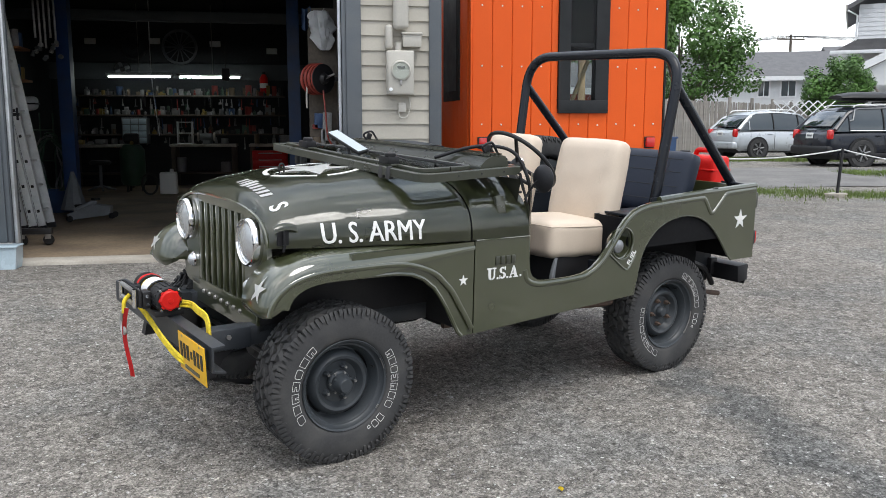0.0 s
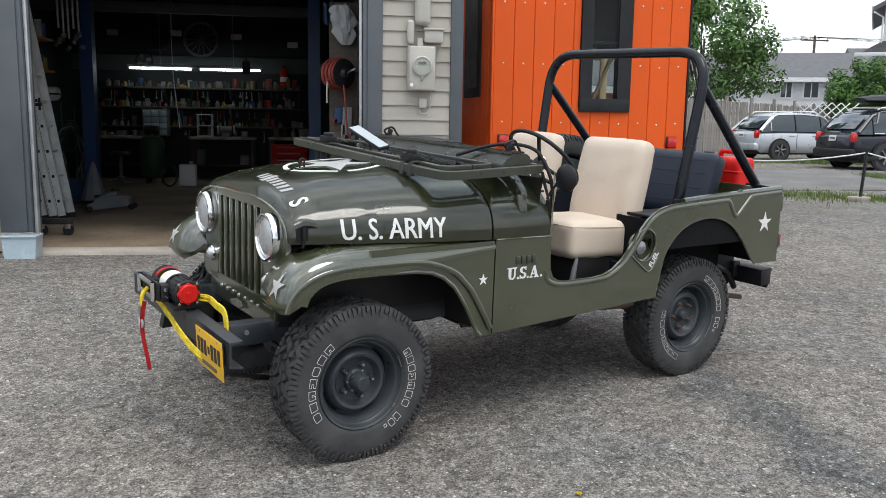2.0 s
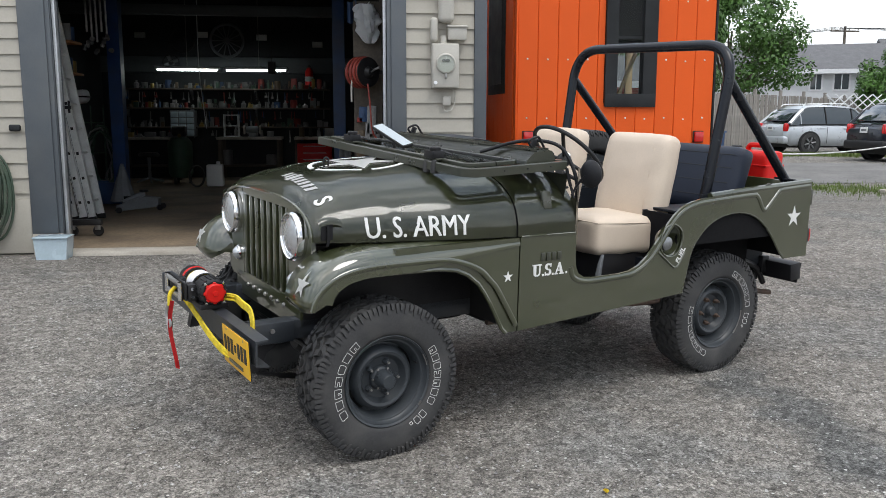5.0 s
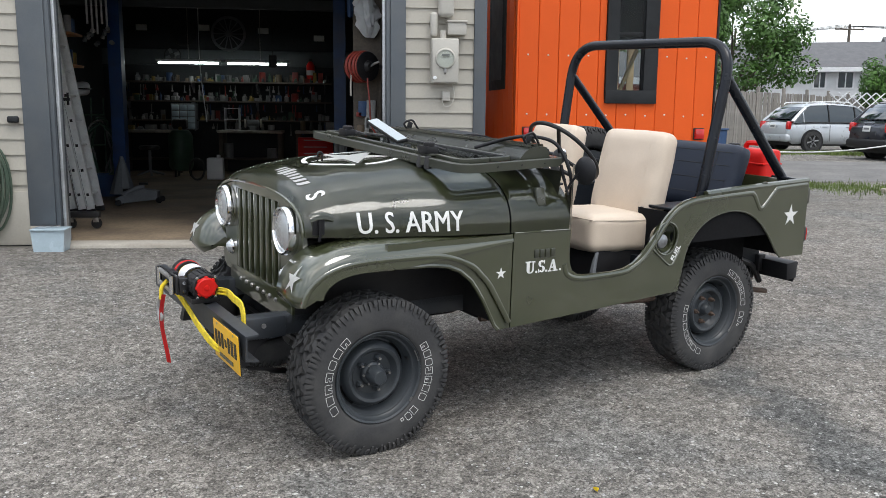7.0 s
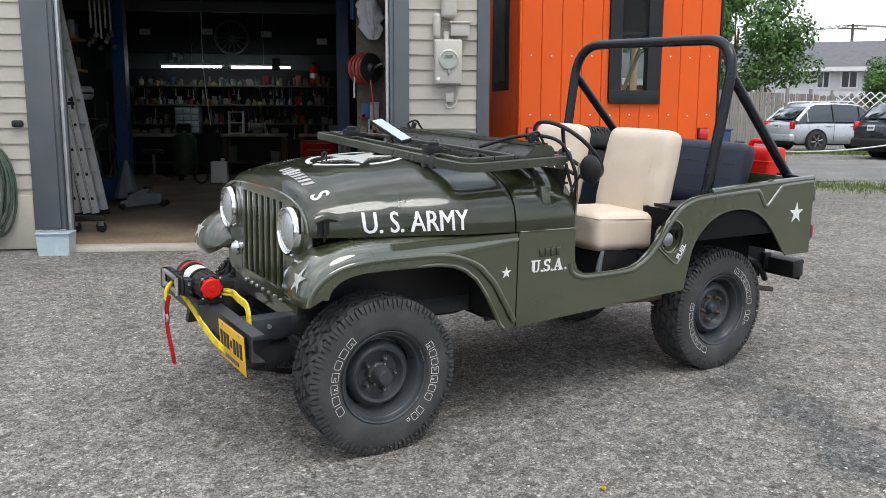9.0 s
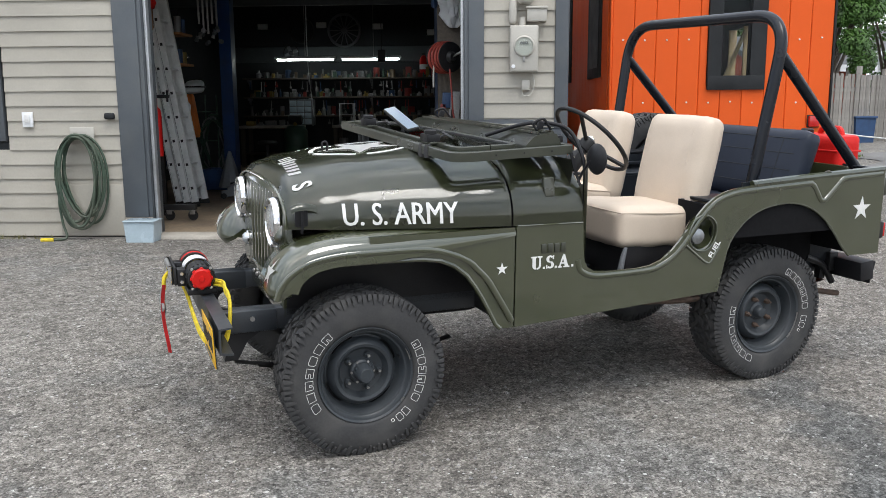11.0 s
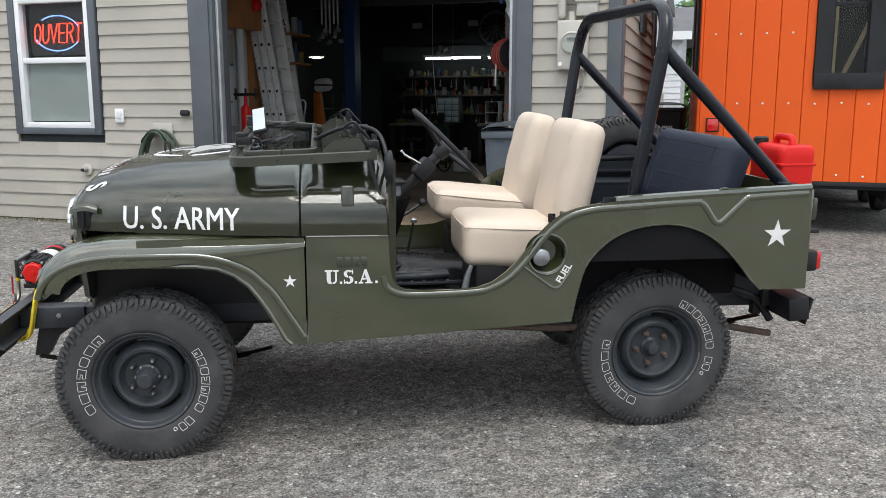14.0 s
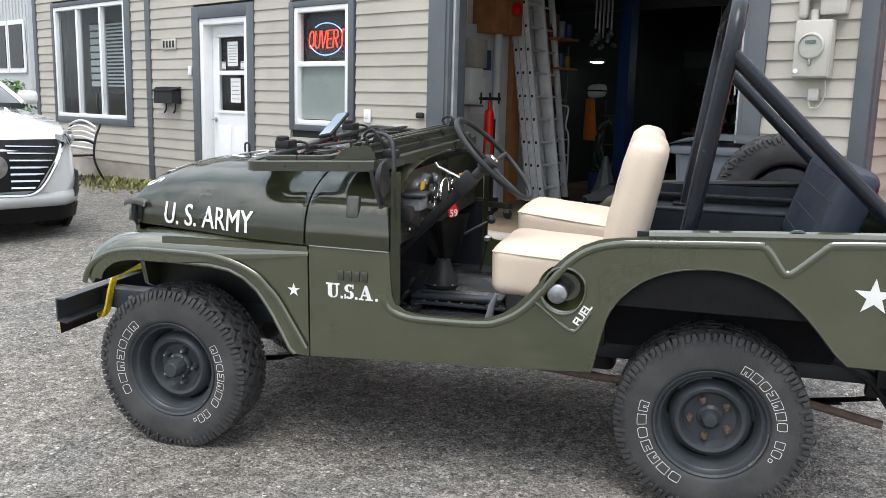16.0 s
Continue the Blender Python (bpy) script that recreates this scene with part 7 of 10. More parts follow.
def blades(name, spots, label, count, h0, h1, mat, seed, wide=1.0):
    """Tufts of grass or weed, joined."""
    rnd = random.Random(seed)
    verts, faces = [], []
    for i in range(count):
        x, y = spots(rnd)
        z = rise(x, y) - 0.004
        h = rnd.uniform(h0, h1)
        a = rnd.uniform(0, 6.28)
        w = h * rnd.uniform(0.05, 0.10) * wide
        bx, by = math.cos(a) * h * rnd.uniform(0.1, 0.6), math.sin(a) * h * rnd.uniform(0.1, 0.6)
        px, py = -math.sin(a) * w, math.cos(a) * w
        b = len(verts)
        verts += [(x - px, y - py, z), (x + px, y + py, z), (x + bx * 0.5 + px * 0.7, y + by * 0.5 + py * 0.7, z + h * 0.6), (x + bx * 0.5 - px * 0.7, y + by * 0.5 - py * 0.7, z + h * 0.6), (x + bx, y + by, z + h)]
        faces += [(b, b + 1, b + 2, b + 3), (b + 3, b + 2, b + 4)]
    me = bpy.data.meshes.new(name)
    me.from_pydata(verts, [], faces)
    me.materials.append(mat)
    tagged(new(name, me), label, "grass", kind="stuff")


def strip(x0, y0, x1, y1, wide):
    def spot(r):
        t = r.random()
        k = r.gauss(0, wide) * (0.6 + 0.5 * math.sin(9 * t) ** 2)
        return x0 + (x1 - x0) * t - (y1 - y0) * k / 8, y0 + (y1 - y0) * t + (x1 - x0) * k / 8
    return spot


blades("grass_verge", strip(9.0, 14.9, 13.5, 11.9, 0.95), "ragged patch of grass along the yard edge", 7000, 0.03, 0.09, GRASS, 1)
blades("grass_verge", strip(13.0, 25.2, 18.0, 23.6, 0.9), "rough grass beside the parked cars", 6000, 0.03, 0.12, GRASS, 2)
blades("grass_verge", strip(13.0, 17.6, 17.0, 17.4, 1.1), "worn green grass before the parked wagon", 9000, 0.03, 0.09, GRASS, 8)
blades("grass_verge", strip(7.3, 18.6, 9.5, 19.6, 0.5), "thin grass behind the rope", 1500, 0.03, 0.08, GRASS, 3)
blades("weeds", lambda r: (r.gauss(-8.3, 0.75), 8.36 - abs(r.gauss(0, 0.26))), "low weeds and dry leaves at the foot of the wall", 1300, 0.015, 0.075, LITTER, 4, 3.5)
blades("weeds", strip(-5.2, 8.34, -3.2, 8.34, 0.06), "dry weeds at the foot of the wall", 260, 0.02, 0.06, LITTER, 6)


def pebbles():
    """Loose stones on the yard, joined."""
    rnd = random.Random(12)
    verts, faces = [], []
    for i in range(26000):
        x, y = rnd.uniform(-5.5, 6.5), 0.9 + 8.0 * rnd.random() ** 1.35
        s = 0.0030 + 0.0085 * rnd.random() ** 4
        z = rise(x, y) + 0.006 * noise.noise((x * 0.8, y * 0.8, 0)) if abs(x) < 12 and y < 8 else rise(x, y)
        b = len(verts)
        a = rnd.uniform(0, 6.28)
        ca, sa = math.cos(a) * s, math.sin(a) * s
        k = rnd.uniform(0.6, 1.0)
        verts += [(x + ca, y + sa, z), (x - sa * k, y + ca * k, z), (x - ca, y - sa, z), (x + sa * k, y - ca * k, z), (x + ca * 0.3, y + sa * 0.3, z + s * rnd.uniform(0.5, 0.9)), (x - ca * 0.4, y - sa * 0.4, z + s * rnd.uniform(0.4, 0.8))]
        faces += [(b, b + 1, b + 4), (b + 1, b + 5, b + 4), (b + 1, b + 2, b + 5), (b + 2, b + 3, b + 5), (b + 3, b + 4, b + 5), (b + 3, b, b + 4)]
    me = bpy.data.meshes.new("loose_gravel")
    me.from_pydata(verts, [], faces)
    m = material("pale_gravel", (0.30, 0.29, 0.28), 0.85, vary=0.6, scale=40, fine=200)
    me.materials.append(m)
    tagged(new("loose_gravel", me), "loose pale gravel scattered on the asphalt", "gravel", kind="stuff")


pebbles()
leaf_bm = sheet(lambda u, v: Vector((1.353 + 0.022 * (u - 0.5) * (1 - (2 * v - 1) ** 2) ** 0.5, 3.045 + 0.032 * (v - 0.5), rise(1.353, 3.045) + 0.010 + 0.006 * (2 * u - 1) ** 2)), 4, 6, 0.001)
tagged(part("fallen_leaf", leaf_bm, YELLOW_ROPE), "small fallen yellow leaf on the asphalt", "leaf")

blades("weeds", lambda r: (r.gauss(-8.2, 0.55), 8.34 - abs(r.gauss(0, 0.30))), "broad-leaved weeds at the foundation", 520, 0.03, 0.12, material("yellowing_weed_leaves", (0.20, 0.20, 0.07), 0.7, vary=0.55, scale=9, fine=40), 9, 3.6)

# ---- the jeep: x runs back from its front axle, y to its far side, z up ----
JEEP = pose(0.260, 4.118, 0, 0, 0, 25.0) @ pose(0, -0.74, 0.7) @ pose(0, 0, 0, 2.0) @ pose(0, 0.74, -0.7)
jeep = empty("army_jeep", JEEP, "open olive green army jeep with white stencils and folded windshield", "jeep")
SIDE = 0.74


def lerp_table(table, x):
    for (a, p), (b, q) in zip(table, table[1:]):
        if x <= b:
            t = max(0.0, (x - a) / (b - a))
            t = t * t * (3 - 2 * t) * 0.4 + t * 0.6
            return p + (q - p) * t
    return table[-1][1]


HOOD_HALF = [(-0.262, 0.545), (-0.235, 0.567), (-0.1, 0.602), (0.05, 0.640), (0.4, 0.712), (0.64, 0.738), (1.0, 0.738)]
HOOD_TOP = [(-0.262, 1.030), (-0.250, 1.056), (-0.21, 1.087), (-0.10, 1.116), (0.066, 1.140), (0.35, 1.160), (0.64, 1.168), (1.0, 1.172)]
HOOD_FOOT = [(-0.34, 0.884), (0.0, 0.880), (0.64, 0.874), (1.0, 0.870)]
N_EXP = 2.75


def hood_point(s, a):
    """On the hood: a runs from -1 (near foot) over the top to 1."""
    w, t, f = lerp_table(HOOD_HALF, s), lerp_table(HOOD_TOP, s), lerp_table(HOOD_FOOT, s)
    th = (1 - abs(a)) * math.pi / 2
    y = w * math.cos(th) ** (2 / N_EXP) if th < math.pi / 2 - 1e-9 else 0.0
    z = f + (t - f) * math.sin(th) ** (2 / N_EXP) if th > 1e-9 else f
    return Vector((s, math.copysign(y, a), z))


def hood_side_y(s, z):
    w, t, f = lerp_table(HOOD_HALF, s), lerp_table(HOOD_TOP, s), lerp_table(HOOD_FOOT, s)
    k = min(max((z - f) / (t - f), 0), 0.999)
    return w * (1 - k ** N_EXP) ** (1 / N_EXP)


def hood_top_z(s, y):
    w, t, f = lerp_table(HOOD_HALF, s), lerp_table(HOOD_TOP, s), lerp_table(HOOD_FOOT, s)
    k = min(abs(y) / w, 0.999)
    return f + (t - f) * (1 - k ** N_EXP) ** (1 / N_EXP)


def section_fn(s0, s1):
    def fn(u, v):
        a = -1 + 2 * v
        a = math.copysign(1 - (1 - abs(a)) ** 1.0, a)
        return hood_point(s0 + (s1 - s0) * u, a)
    return fn


hood = part("hood", sheet(section_fn(-0.262, 0.620), 40, 64, 0.012), OLIVE, jeep, smooth=50)
part("hood_lip", tube([hood_point(-0.259, -1 + 2 * k / 48) for k in range(49)], 0.0075, 8), OLIVE, hood)
part("cowl", sheet(section_fn(0.628, 0.955), 12, 64, 0.012), OLIVE, jeep, smooth=50)
part("cowl_gap", sheet(lambda u, v: (lambda p: Vector((p.x, p.y * 0.972, p.z - 0.022)))(hood_point(0.60 + 0.05 * u, -1 + 2 * v)), 2, 64, 0.006), BLACK_PAINT, jeep)
part("hood_gap", sheet(lambda u, v: Vector((-0.235 + 0.875 * u, (-1 + 2 * v) * (lerp_table(HOOD_HALF, -0.235 + 0.875 * u) - 0.02), 0.868)), 10, 4, 0.01), BLACK_PAINT, jeep)

# tub side, outline in (x, z)
ARCH = [(1.692, 0.502), (1.715, 0.62), (1.745, 0.725), (1.80, 0.798), (1.865, 0.848), (1.95, 0.882), (2.06, 0.896), (2.16, 0.886), (2.25, 0.852), (2.33, 0.795), (2.40, 0.722), (2.455, 0.655), (2.50, 0.613)]
ARCH = [(p.x, p.z) for p in smooth_line([(a, 0, b) for a, b in ARCH], 3)]
TUB_TOP = [(2.685, 1.030), (2.17, 1.006), (1.86, 0.988), (1.77, 0.980), (1.70, 0.966), (1.645, 0.943), (1.595, 0.908), (1.55, 0.862), (1.505, 0.806), (1.465, 0.757), (1.42, 0.712), (1.37, 0.676), (1.31, 0.655), (1.24, 0.648), (1.08, 0.648), (1.02, 0.655), (0.985, 0.675), (0.968, 0.712), (0.962, 0.78)]
TUB = [(0.643, 0.446)] + ARCH + [(2.695, 0.612)] + TUB_TOP + [(0.958, 0.869), (0.643, 0.872)]


FILLER = (1.588, 0.782)


def filler_hole(n=24):
    return [(FILLER[0] + 0.072 * math.cos(-2 * math.pi * k / n + 2.4) * (1.0 + 0.12 * math.sin(2 * math.pi * k / n) ** 2), FILLER[1] + 0.082 * math.sin(-2 * math.pi * k / n + 2.4)) for k in range(n)]


def tub_side(sign):
    ring = TUB
    if sign < 0:
        at = TUB.index((1.505, 0.806))
        hole = filler_hole()
        ring = TUB[:at + 1] + hole + [(hole[0][0] + 1e-4, hole[0][1] + 1e-4), (1.505 + 1e-4, 0.806 + 1e-4)] + TUB[at + 1:]
    bm = prism(ring, lambda a, b, d: Vector((a, sign * (SIDE - d), b)), 0.012)
    return bm


def pressed(line, sign, y, r, flat):
    """A raised pressing along an (x, z) line on a side panel, flattened across."""
    bm = tube([(p.x, sign * y, p.z) for p in smooth_line([(a, 0, b) for a, b in line], 5)], r, 12)
    return bent(bm, lambda c: Vector((c.x, sign * y + (c.y - sign * y) * flat, c.z)))


for sign in (-1, 1):
    tub = part("tub_side", tub_side(sign), OLIVE, jeep)
    # rolled top rail and pressed bead lines
    part("top_rail", tube([(a, sign * (SIDE - 0.012), b + 0.004) for a, b in smooth_line([(2.685, 0, 1.030), (2.17, 0, 1.006), (1.86, 0, 0.988)], 4) and [(p.x, p.z) for p in smooth_line([(2.685, 0, 1.030), (2.17, 0, 1.006), (1.86, 0, 0.988)], 4)]], 0.017, 8), OLIVE if sign < 0 else BLACK_PAINT, jeep)
    bead = [(2.67, 1.012), (2.44, 1.000), (2.405, 0.990), (2.385, 0.972), (2.315, 0.905), (2.295, 0.897), (2.275, 0.905), (2.235, 0.962), (2.215, 0.978), (2.18, 0.982), (1.86, 0.965), (1.76, 0.956), (1.68, 0.934), (1.625, 0.900), (1.575, 0.850), (1.53, 0.792), (1.485, 0.735), (1.435, 0.688), (1.375, 0.654), (1.30, 0.635), (1.08, 0.630), (1.00, 0.638), (0.952, 0.664), (0.936, 0.71)]
    part("pressed_bead", pressed(bead, sign, SIDE - 0.001, 0.0135, 0.62), OLIVE, jeep)
    part("arch_lip", tube([(a, sign * (SIDE - 0.006), b) for a, b in ARCH], 0.0065, 8), OLIVE, jeep)
    # door post
    part("door_post", sheet(lambda u, v: Vector((0.952 + 0.012 * v, sign * (SIDE - 0.006 - 0.05 * v), 0.70 + 0.33 * u)), 4, 2, 0.012), OLIVE, jeep)

# floor, rear panel, inner walls, wheel boxes
INNER = material("black_bed_liner", (0.013, 0.016, 0.021), 0.40, spec=0.38, vary=0.2, scale=6, fine=180, bump=0.2, bump_scale=200)
RUST = material("rusty_exhaust_pipe", (0.09, 0.06, 0.045), 0.8, vary=0.3, scale=20)
# Near-black tone for the panels inside the wheel wells, darker than the bed.
LINER = material("near_black_wheel_well", (0.010, 0.010, 0.011), 0.8, spec=0.1, vary=0.2)
MAT_BLACK = material("black_rubber_mat", (0.034, 0.034, 0.037), 0.24, vary=0.2, scale=8, fine=100, bump=0.15, dirt=(0.08, 0.07, 0.06), dirt_amount=0.3)
part("floor_pan", span(0.66, 1.62, -0.70, 0.70, 0.49, 0.52, 0.01), MAT_BLACK, jeep, "black rubber-covered floor pan")
part("rear_floor", span(1.60, 2.68, -0.459, 0.459, 0.60, 0.63, 0.01), INNER, jeep)
part("seat_riser", span(1.58, 1.62, -0.70, 0.70, 0.50, 0.66), INNER, jeep)
part("transmission_hump", sheet(lambda u, v: Vector((0.70 + 0.85 * u, 0.02 + 0.17 * math.cos(math.pi * v), 0.50 + (0.16 - 0.05 * u) * math.sin(math.pi * v) ** 0.6)), 6, 12, 0.008), MAT_BLACK, jeep)
part("rear_panel", span(2.672, 2.700, -0.735, 0.735, 0.615, 1.028, 0.006), OLIVE, jeep)
for sign in (-1, 1):
    lo, hi = sorted((sign * 0.46, sign * 0.712))
    part("wheel_box_top", span(1.70, 2.67, lo, hi, 0.900, 0.915, 0.004), INNER, jeep)
    lo, hi = sorted((sign * 0.46, sign * 0.472))
    part("wheel_box_side", span(1.66, 2.67, lo, hi, 0.52, 0.900), INNER, jeep)
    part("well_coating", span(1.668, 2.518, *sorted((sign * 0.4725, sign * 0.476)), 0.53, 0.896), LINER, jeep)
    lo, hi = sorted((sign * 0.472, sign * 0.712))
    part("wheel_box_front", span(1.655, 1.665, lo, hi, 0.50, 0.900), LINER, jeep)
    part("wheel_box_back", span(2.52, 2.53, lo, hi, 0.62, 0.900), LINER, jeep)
    lo, hi = sorted((sign * 0.700, sign * 0.710))
    part("inner_wall", span(1.82, 2.67, lo, hi, 0.915, 1.000), INNER, jeep)
    part("wall_ledge", span(1.80, 2.67, min(sign * 0.66, sign * 0.699), max(sign * 0.66, sign * 0.699), 0.940, 0.958, 0.004), INNER, jeep)
    part("hinge_jamb", sheet(lambda u, v: Vector((0.960 + 0.030 * v, sign * (SIDE - 0.008 - 0.022 * v), 0.665 + 0.495 * u)), 6, 3, 0.010), OLIVE, jeep)
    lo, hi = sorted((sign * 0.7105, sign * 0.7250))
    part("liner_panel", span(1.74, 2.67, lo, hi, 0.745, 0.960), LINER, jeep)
    part("rear_corner_bracket", span(2.702, 2.722, min(sign * 0.60, sign * 0.73), max(sign * 0.60, sign * 0.73), 0.90, 0.99, 0.004), OLIVE_DULL, jeep)

# firewall and dash
part("firewall", span(0.655, 0.675, -0.66, 0.66, 0.50, 0.98), INNER, jeep)
part("dashboard", sheet(lambda u, v: Vector((0.930 - 0.02 * math.sin(u * 3.1), -0.70 + 1.40 * v, 0.86 + 0.27 * u)), 6, 8, 0.02), OLIVE_DULL, jeep, "olive painted dashboard")
part("kick_panel", span(0.70, 0.96, -0.72, -0.70, 0.52, 0.86), INNER, jeep)
part("kick_panel", span(0.70, 0.96, 0.70, 0.72, 0.52, 0.86), INNER, jeep)


# front fenders, swept along the top line with a rolled skirt
FENDER_LINE = [(-0.345, 0.635), (-0.365, 0.665), (-0.362, 0.705), (-0.335, 0.765), (-0.285, 0.815), (-0.215, 0.850), (-0.12, 0.868), (0.0, 0.873), (0.2, 0.873), (0.45, 0.871), (0.640, 0.869)]


def fender(sign):
    line = smooth_line([(a, 0, b) for a, b in FENDER_LINE], 4)
    n = len(line)
    bm = bmesh.new()
    rows = []
    for i, p in enumerate(line):
        d = (line[min(i + 1, n - 1)] - line[max(i - 1, 0)]).normalized()
        nrm = Vector((d.z, 0, -d.x))
        skirt = 0.104 if p.x < 0.1 else max(0.104 - 0.13 * (p.x - 0.1), 0.035)
        inner = max(0.505, min(0.36 + (p.x + 0.25) * 0.9, 0.60))
        roll = 1.0 if p.x < -0.22 else max(0.0, 1 - (p.x + 0.22) / 0.12)
        out = 0.752 if p.x < 0.2 else 0.752 - 0.010 * (p.x - 0.2) / 0.44
        top, under = [], []
        for y, drop in ((inner - 0.055 * roll, 1.15 * roll), (inner - 0.030 * roll, 0.42 * roll), (inner + 0.02, 0.02), ((inner + out) / 2, 0.0), (out - 0.07, 0.02), (out - 0.035, 0.10), (out - 0.012, 0.32), (out - 0.001, 0.58), (out, 0.8), (out + 0.001, 1.0)):
            at = Vector((p.x, sign * y, p.z)) + nrm * drop * skirt
            top.append(bm.verts.new(at))
            under.append(bm.verts.new(at + nrm * (0.008 if drop < 0.9 else 0.0) - Vector((0, sign * (0.008 if drop > 0.2 else 0.0), 0))))
        rows.append(top + under[::-1])
    for i in range(n - 1):
        for j in range(19):
            bm.faces.new((rows[i][j], rows[i + 1][j], rows[i + 1][j + 1], rows[i][j + 1]))
    bm.faces.new(rows[0]), bm.faces.new(rows[-1])
    return bm


OPEN_EDGE = [(0.05, 0.770), (0.23, 0.766), (0.31, 0.754), (0.37, 0.728), (0.425, 0.684), (0.46, 0.637), (0.49, 0.591), (0.525, 0.527), (0.556, 0.468), (0.578, 0.447)]
FENDER_BEAD = [(-0.345, 0.655), (-0.325, 0.705), (-0.285, 0.748), (-0.21, 0.786), (-0.10, 0.805), (0.05, 0.808), (0.235, 0.805), (0.341, 0.783), (0.426, 0.745), (0.47, 0.705), (0.512, 0.661), (0.556, 0.592), (0.60, 0.52), (0.626, 0.476)]
FRONT_PANEL = [(0.02, 0.865), (0.02, 0.775)] + OPEN_EDGE + [(0.636, 0.446), (0.636, 0.868)]
for sign in (-1, 1):
    fend = part("front_fender", fender(sign), OLIVE, jeep, smooth=50)
    part("fender_side", prism(FRONT_PANEL, lambda a, b, d: Vector((a, sign * (SIDE - d), b)), 0.025), OLIVE, fend)
    part("fender_bead", pressed([(a, b) for a, b in FENDER_BEAD], sign, SIDE + 0.010, 0.012, 0.55), OLIVE, fend)
    part("opening_lip", tube([(a, sign * (SIDE - 0.004), b) for a, b in [(-0.1, 0.770)] + OPEN_EDGE], 0.010, 8), OLIVE, fend)
    part("inner_fender", span(-0.235, 0.62, min(sign * 0.36, sign * 0.40), max(sign * 0.36, sign * 0.40), 0.50, 0.865), BLACK_PAINT, fend)
    part("splash_panel", span(0.615, 0.635, min(sign * 0.40, sign * 0.71), max(sign * 0.40, sign * 0.71), 0.45, 0.865), BLACK_PAINT, fend)

# grille
GR = -0.252


SLOTS = [((-3 + k) * 0.076 - 0.021, (-3 + k) * 0.076 + 0.021) for k in range(7)]


def grille_mesh():
    """A flat stamped panel with seven tall slots, their edges turned in."""
    bm = bmesh.new()
    edges = sorted([e for s in SLOTS for e in s])
    cols = [(-0.288, edges[0])] + [(edges[2 * k + 1], edges[2 * k + 2]) for k in range(6)] + [(edges[-1], 0.288)]
    for a, b in cols:
        span(a, b, 0, 0.034, 0.605, 0.992, 0.006, bm)
    for v in bm.verts:
        v.co = Vector((GR + v.co.y, v.co.x, v.co.z))
    span(GR, GR + 0.02, -0.40, 0.40, 0.487, 0.607, 0.004, bm=bm)
    return bm


grille_part = part("grille", grille_mesh(), OLIVE, jeep)


def ring_plate(sign, y_in, y_out):
    """The lamp side of the grille with its round hole."""
    c = Vector((0.392, 0.888))
    bm = bmesh.new()
    n = 40
    inner, outer = [], []
    for k in range(n):
        a = 2 * math.pi * k / n
        d = Vector((math.cos(a), math.sin(a)))
        lo, hi = 0.0, 1.0
        for _ in range(18):
            mid = (lo + hi) / 2
            q = c + d * mid
            ok = y_in <= q.x and q.y >= 0.575 and q.x <= 0.527 - 0.25 * max(0, 0.80 - q.y) ** 1.2 * 1.1 + 0.0 and (abs(q.x) < lerp_table(HOOD_HALF, -0.27) and q.y < hood_top_z(-0.262, q.x) - 0.003)
            lo, hi = (mid, hi) if ok else (lo, mid)
        inner.append(c + d * 0.097)
        outer.append(c + d * max(lo, 0.0985))
    vi = [bm.verts.new((GR, sign * p.x, p.y)) for p in inner]
    vo = [bm.verts.new((GR, sign * p.x, p.y)) for p in outer]
    fs = []
    for k in range(n):
        j = (k + 1) % n
        fs.append(bm.faces.new((vi[k], vo[k], vo[j], vi[j])))
    bmesh.ops.recalc_face_normals(bm, faces=fs)
    r = bmesh.ops.extrude_face_region(bm, geom=fs)
    for v in [e for e in r["geom"] if isinstance(e, bmesh.types.BMVert)]:
        v.co.x += 0.02
    return bm


def top_strip():
    bm = bmesh.new()
    n = 20
    for k in range(n):
        y0, y1 = -0.288 + 0.576 * k / n, -0.288 + 0.576 * (k + 1) / n
        z0, z1 = hood_top_z(-0.262, y0) - 0.004, hood_top_z(-0.262, y1) - 0.004
        vs = [bm.verts.new(p) for p in ((GR, y0, 0.99), (GR, y1, 0.99), (GR, y1, z1), (GR, y0, z0))]
        ws = [bm.verts.new((v.co.x + 0.02, v.co.y, v.co.z)) for v in vs]
        bm.faces.new(vs), bm.faces.new(ws[::-1]), bm.faces.new((vs[2], vs[3], ws[3], ws[2])), bm.faces.new((vs[0], vs[1], ws[1], ws[0]))
    bmesh.ops.remove_doubles(bm, verts=bm.verts, dist=1e-5)
    return bm


part("grille_brow", top_strip(), OLIVE, grille_part)
part("radiator", span(-0.19, -0.16, -0.30, 0.30, 0.50, 1.02), BLACK_PAINT, jeep, "dark radiator core behind the grille")
TO_FRONT = Matrix.Rotation(radians(-90), 4, "Y")  # lathe height towards -x
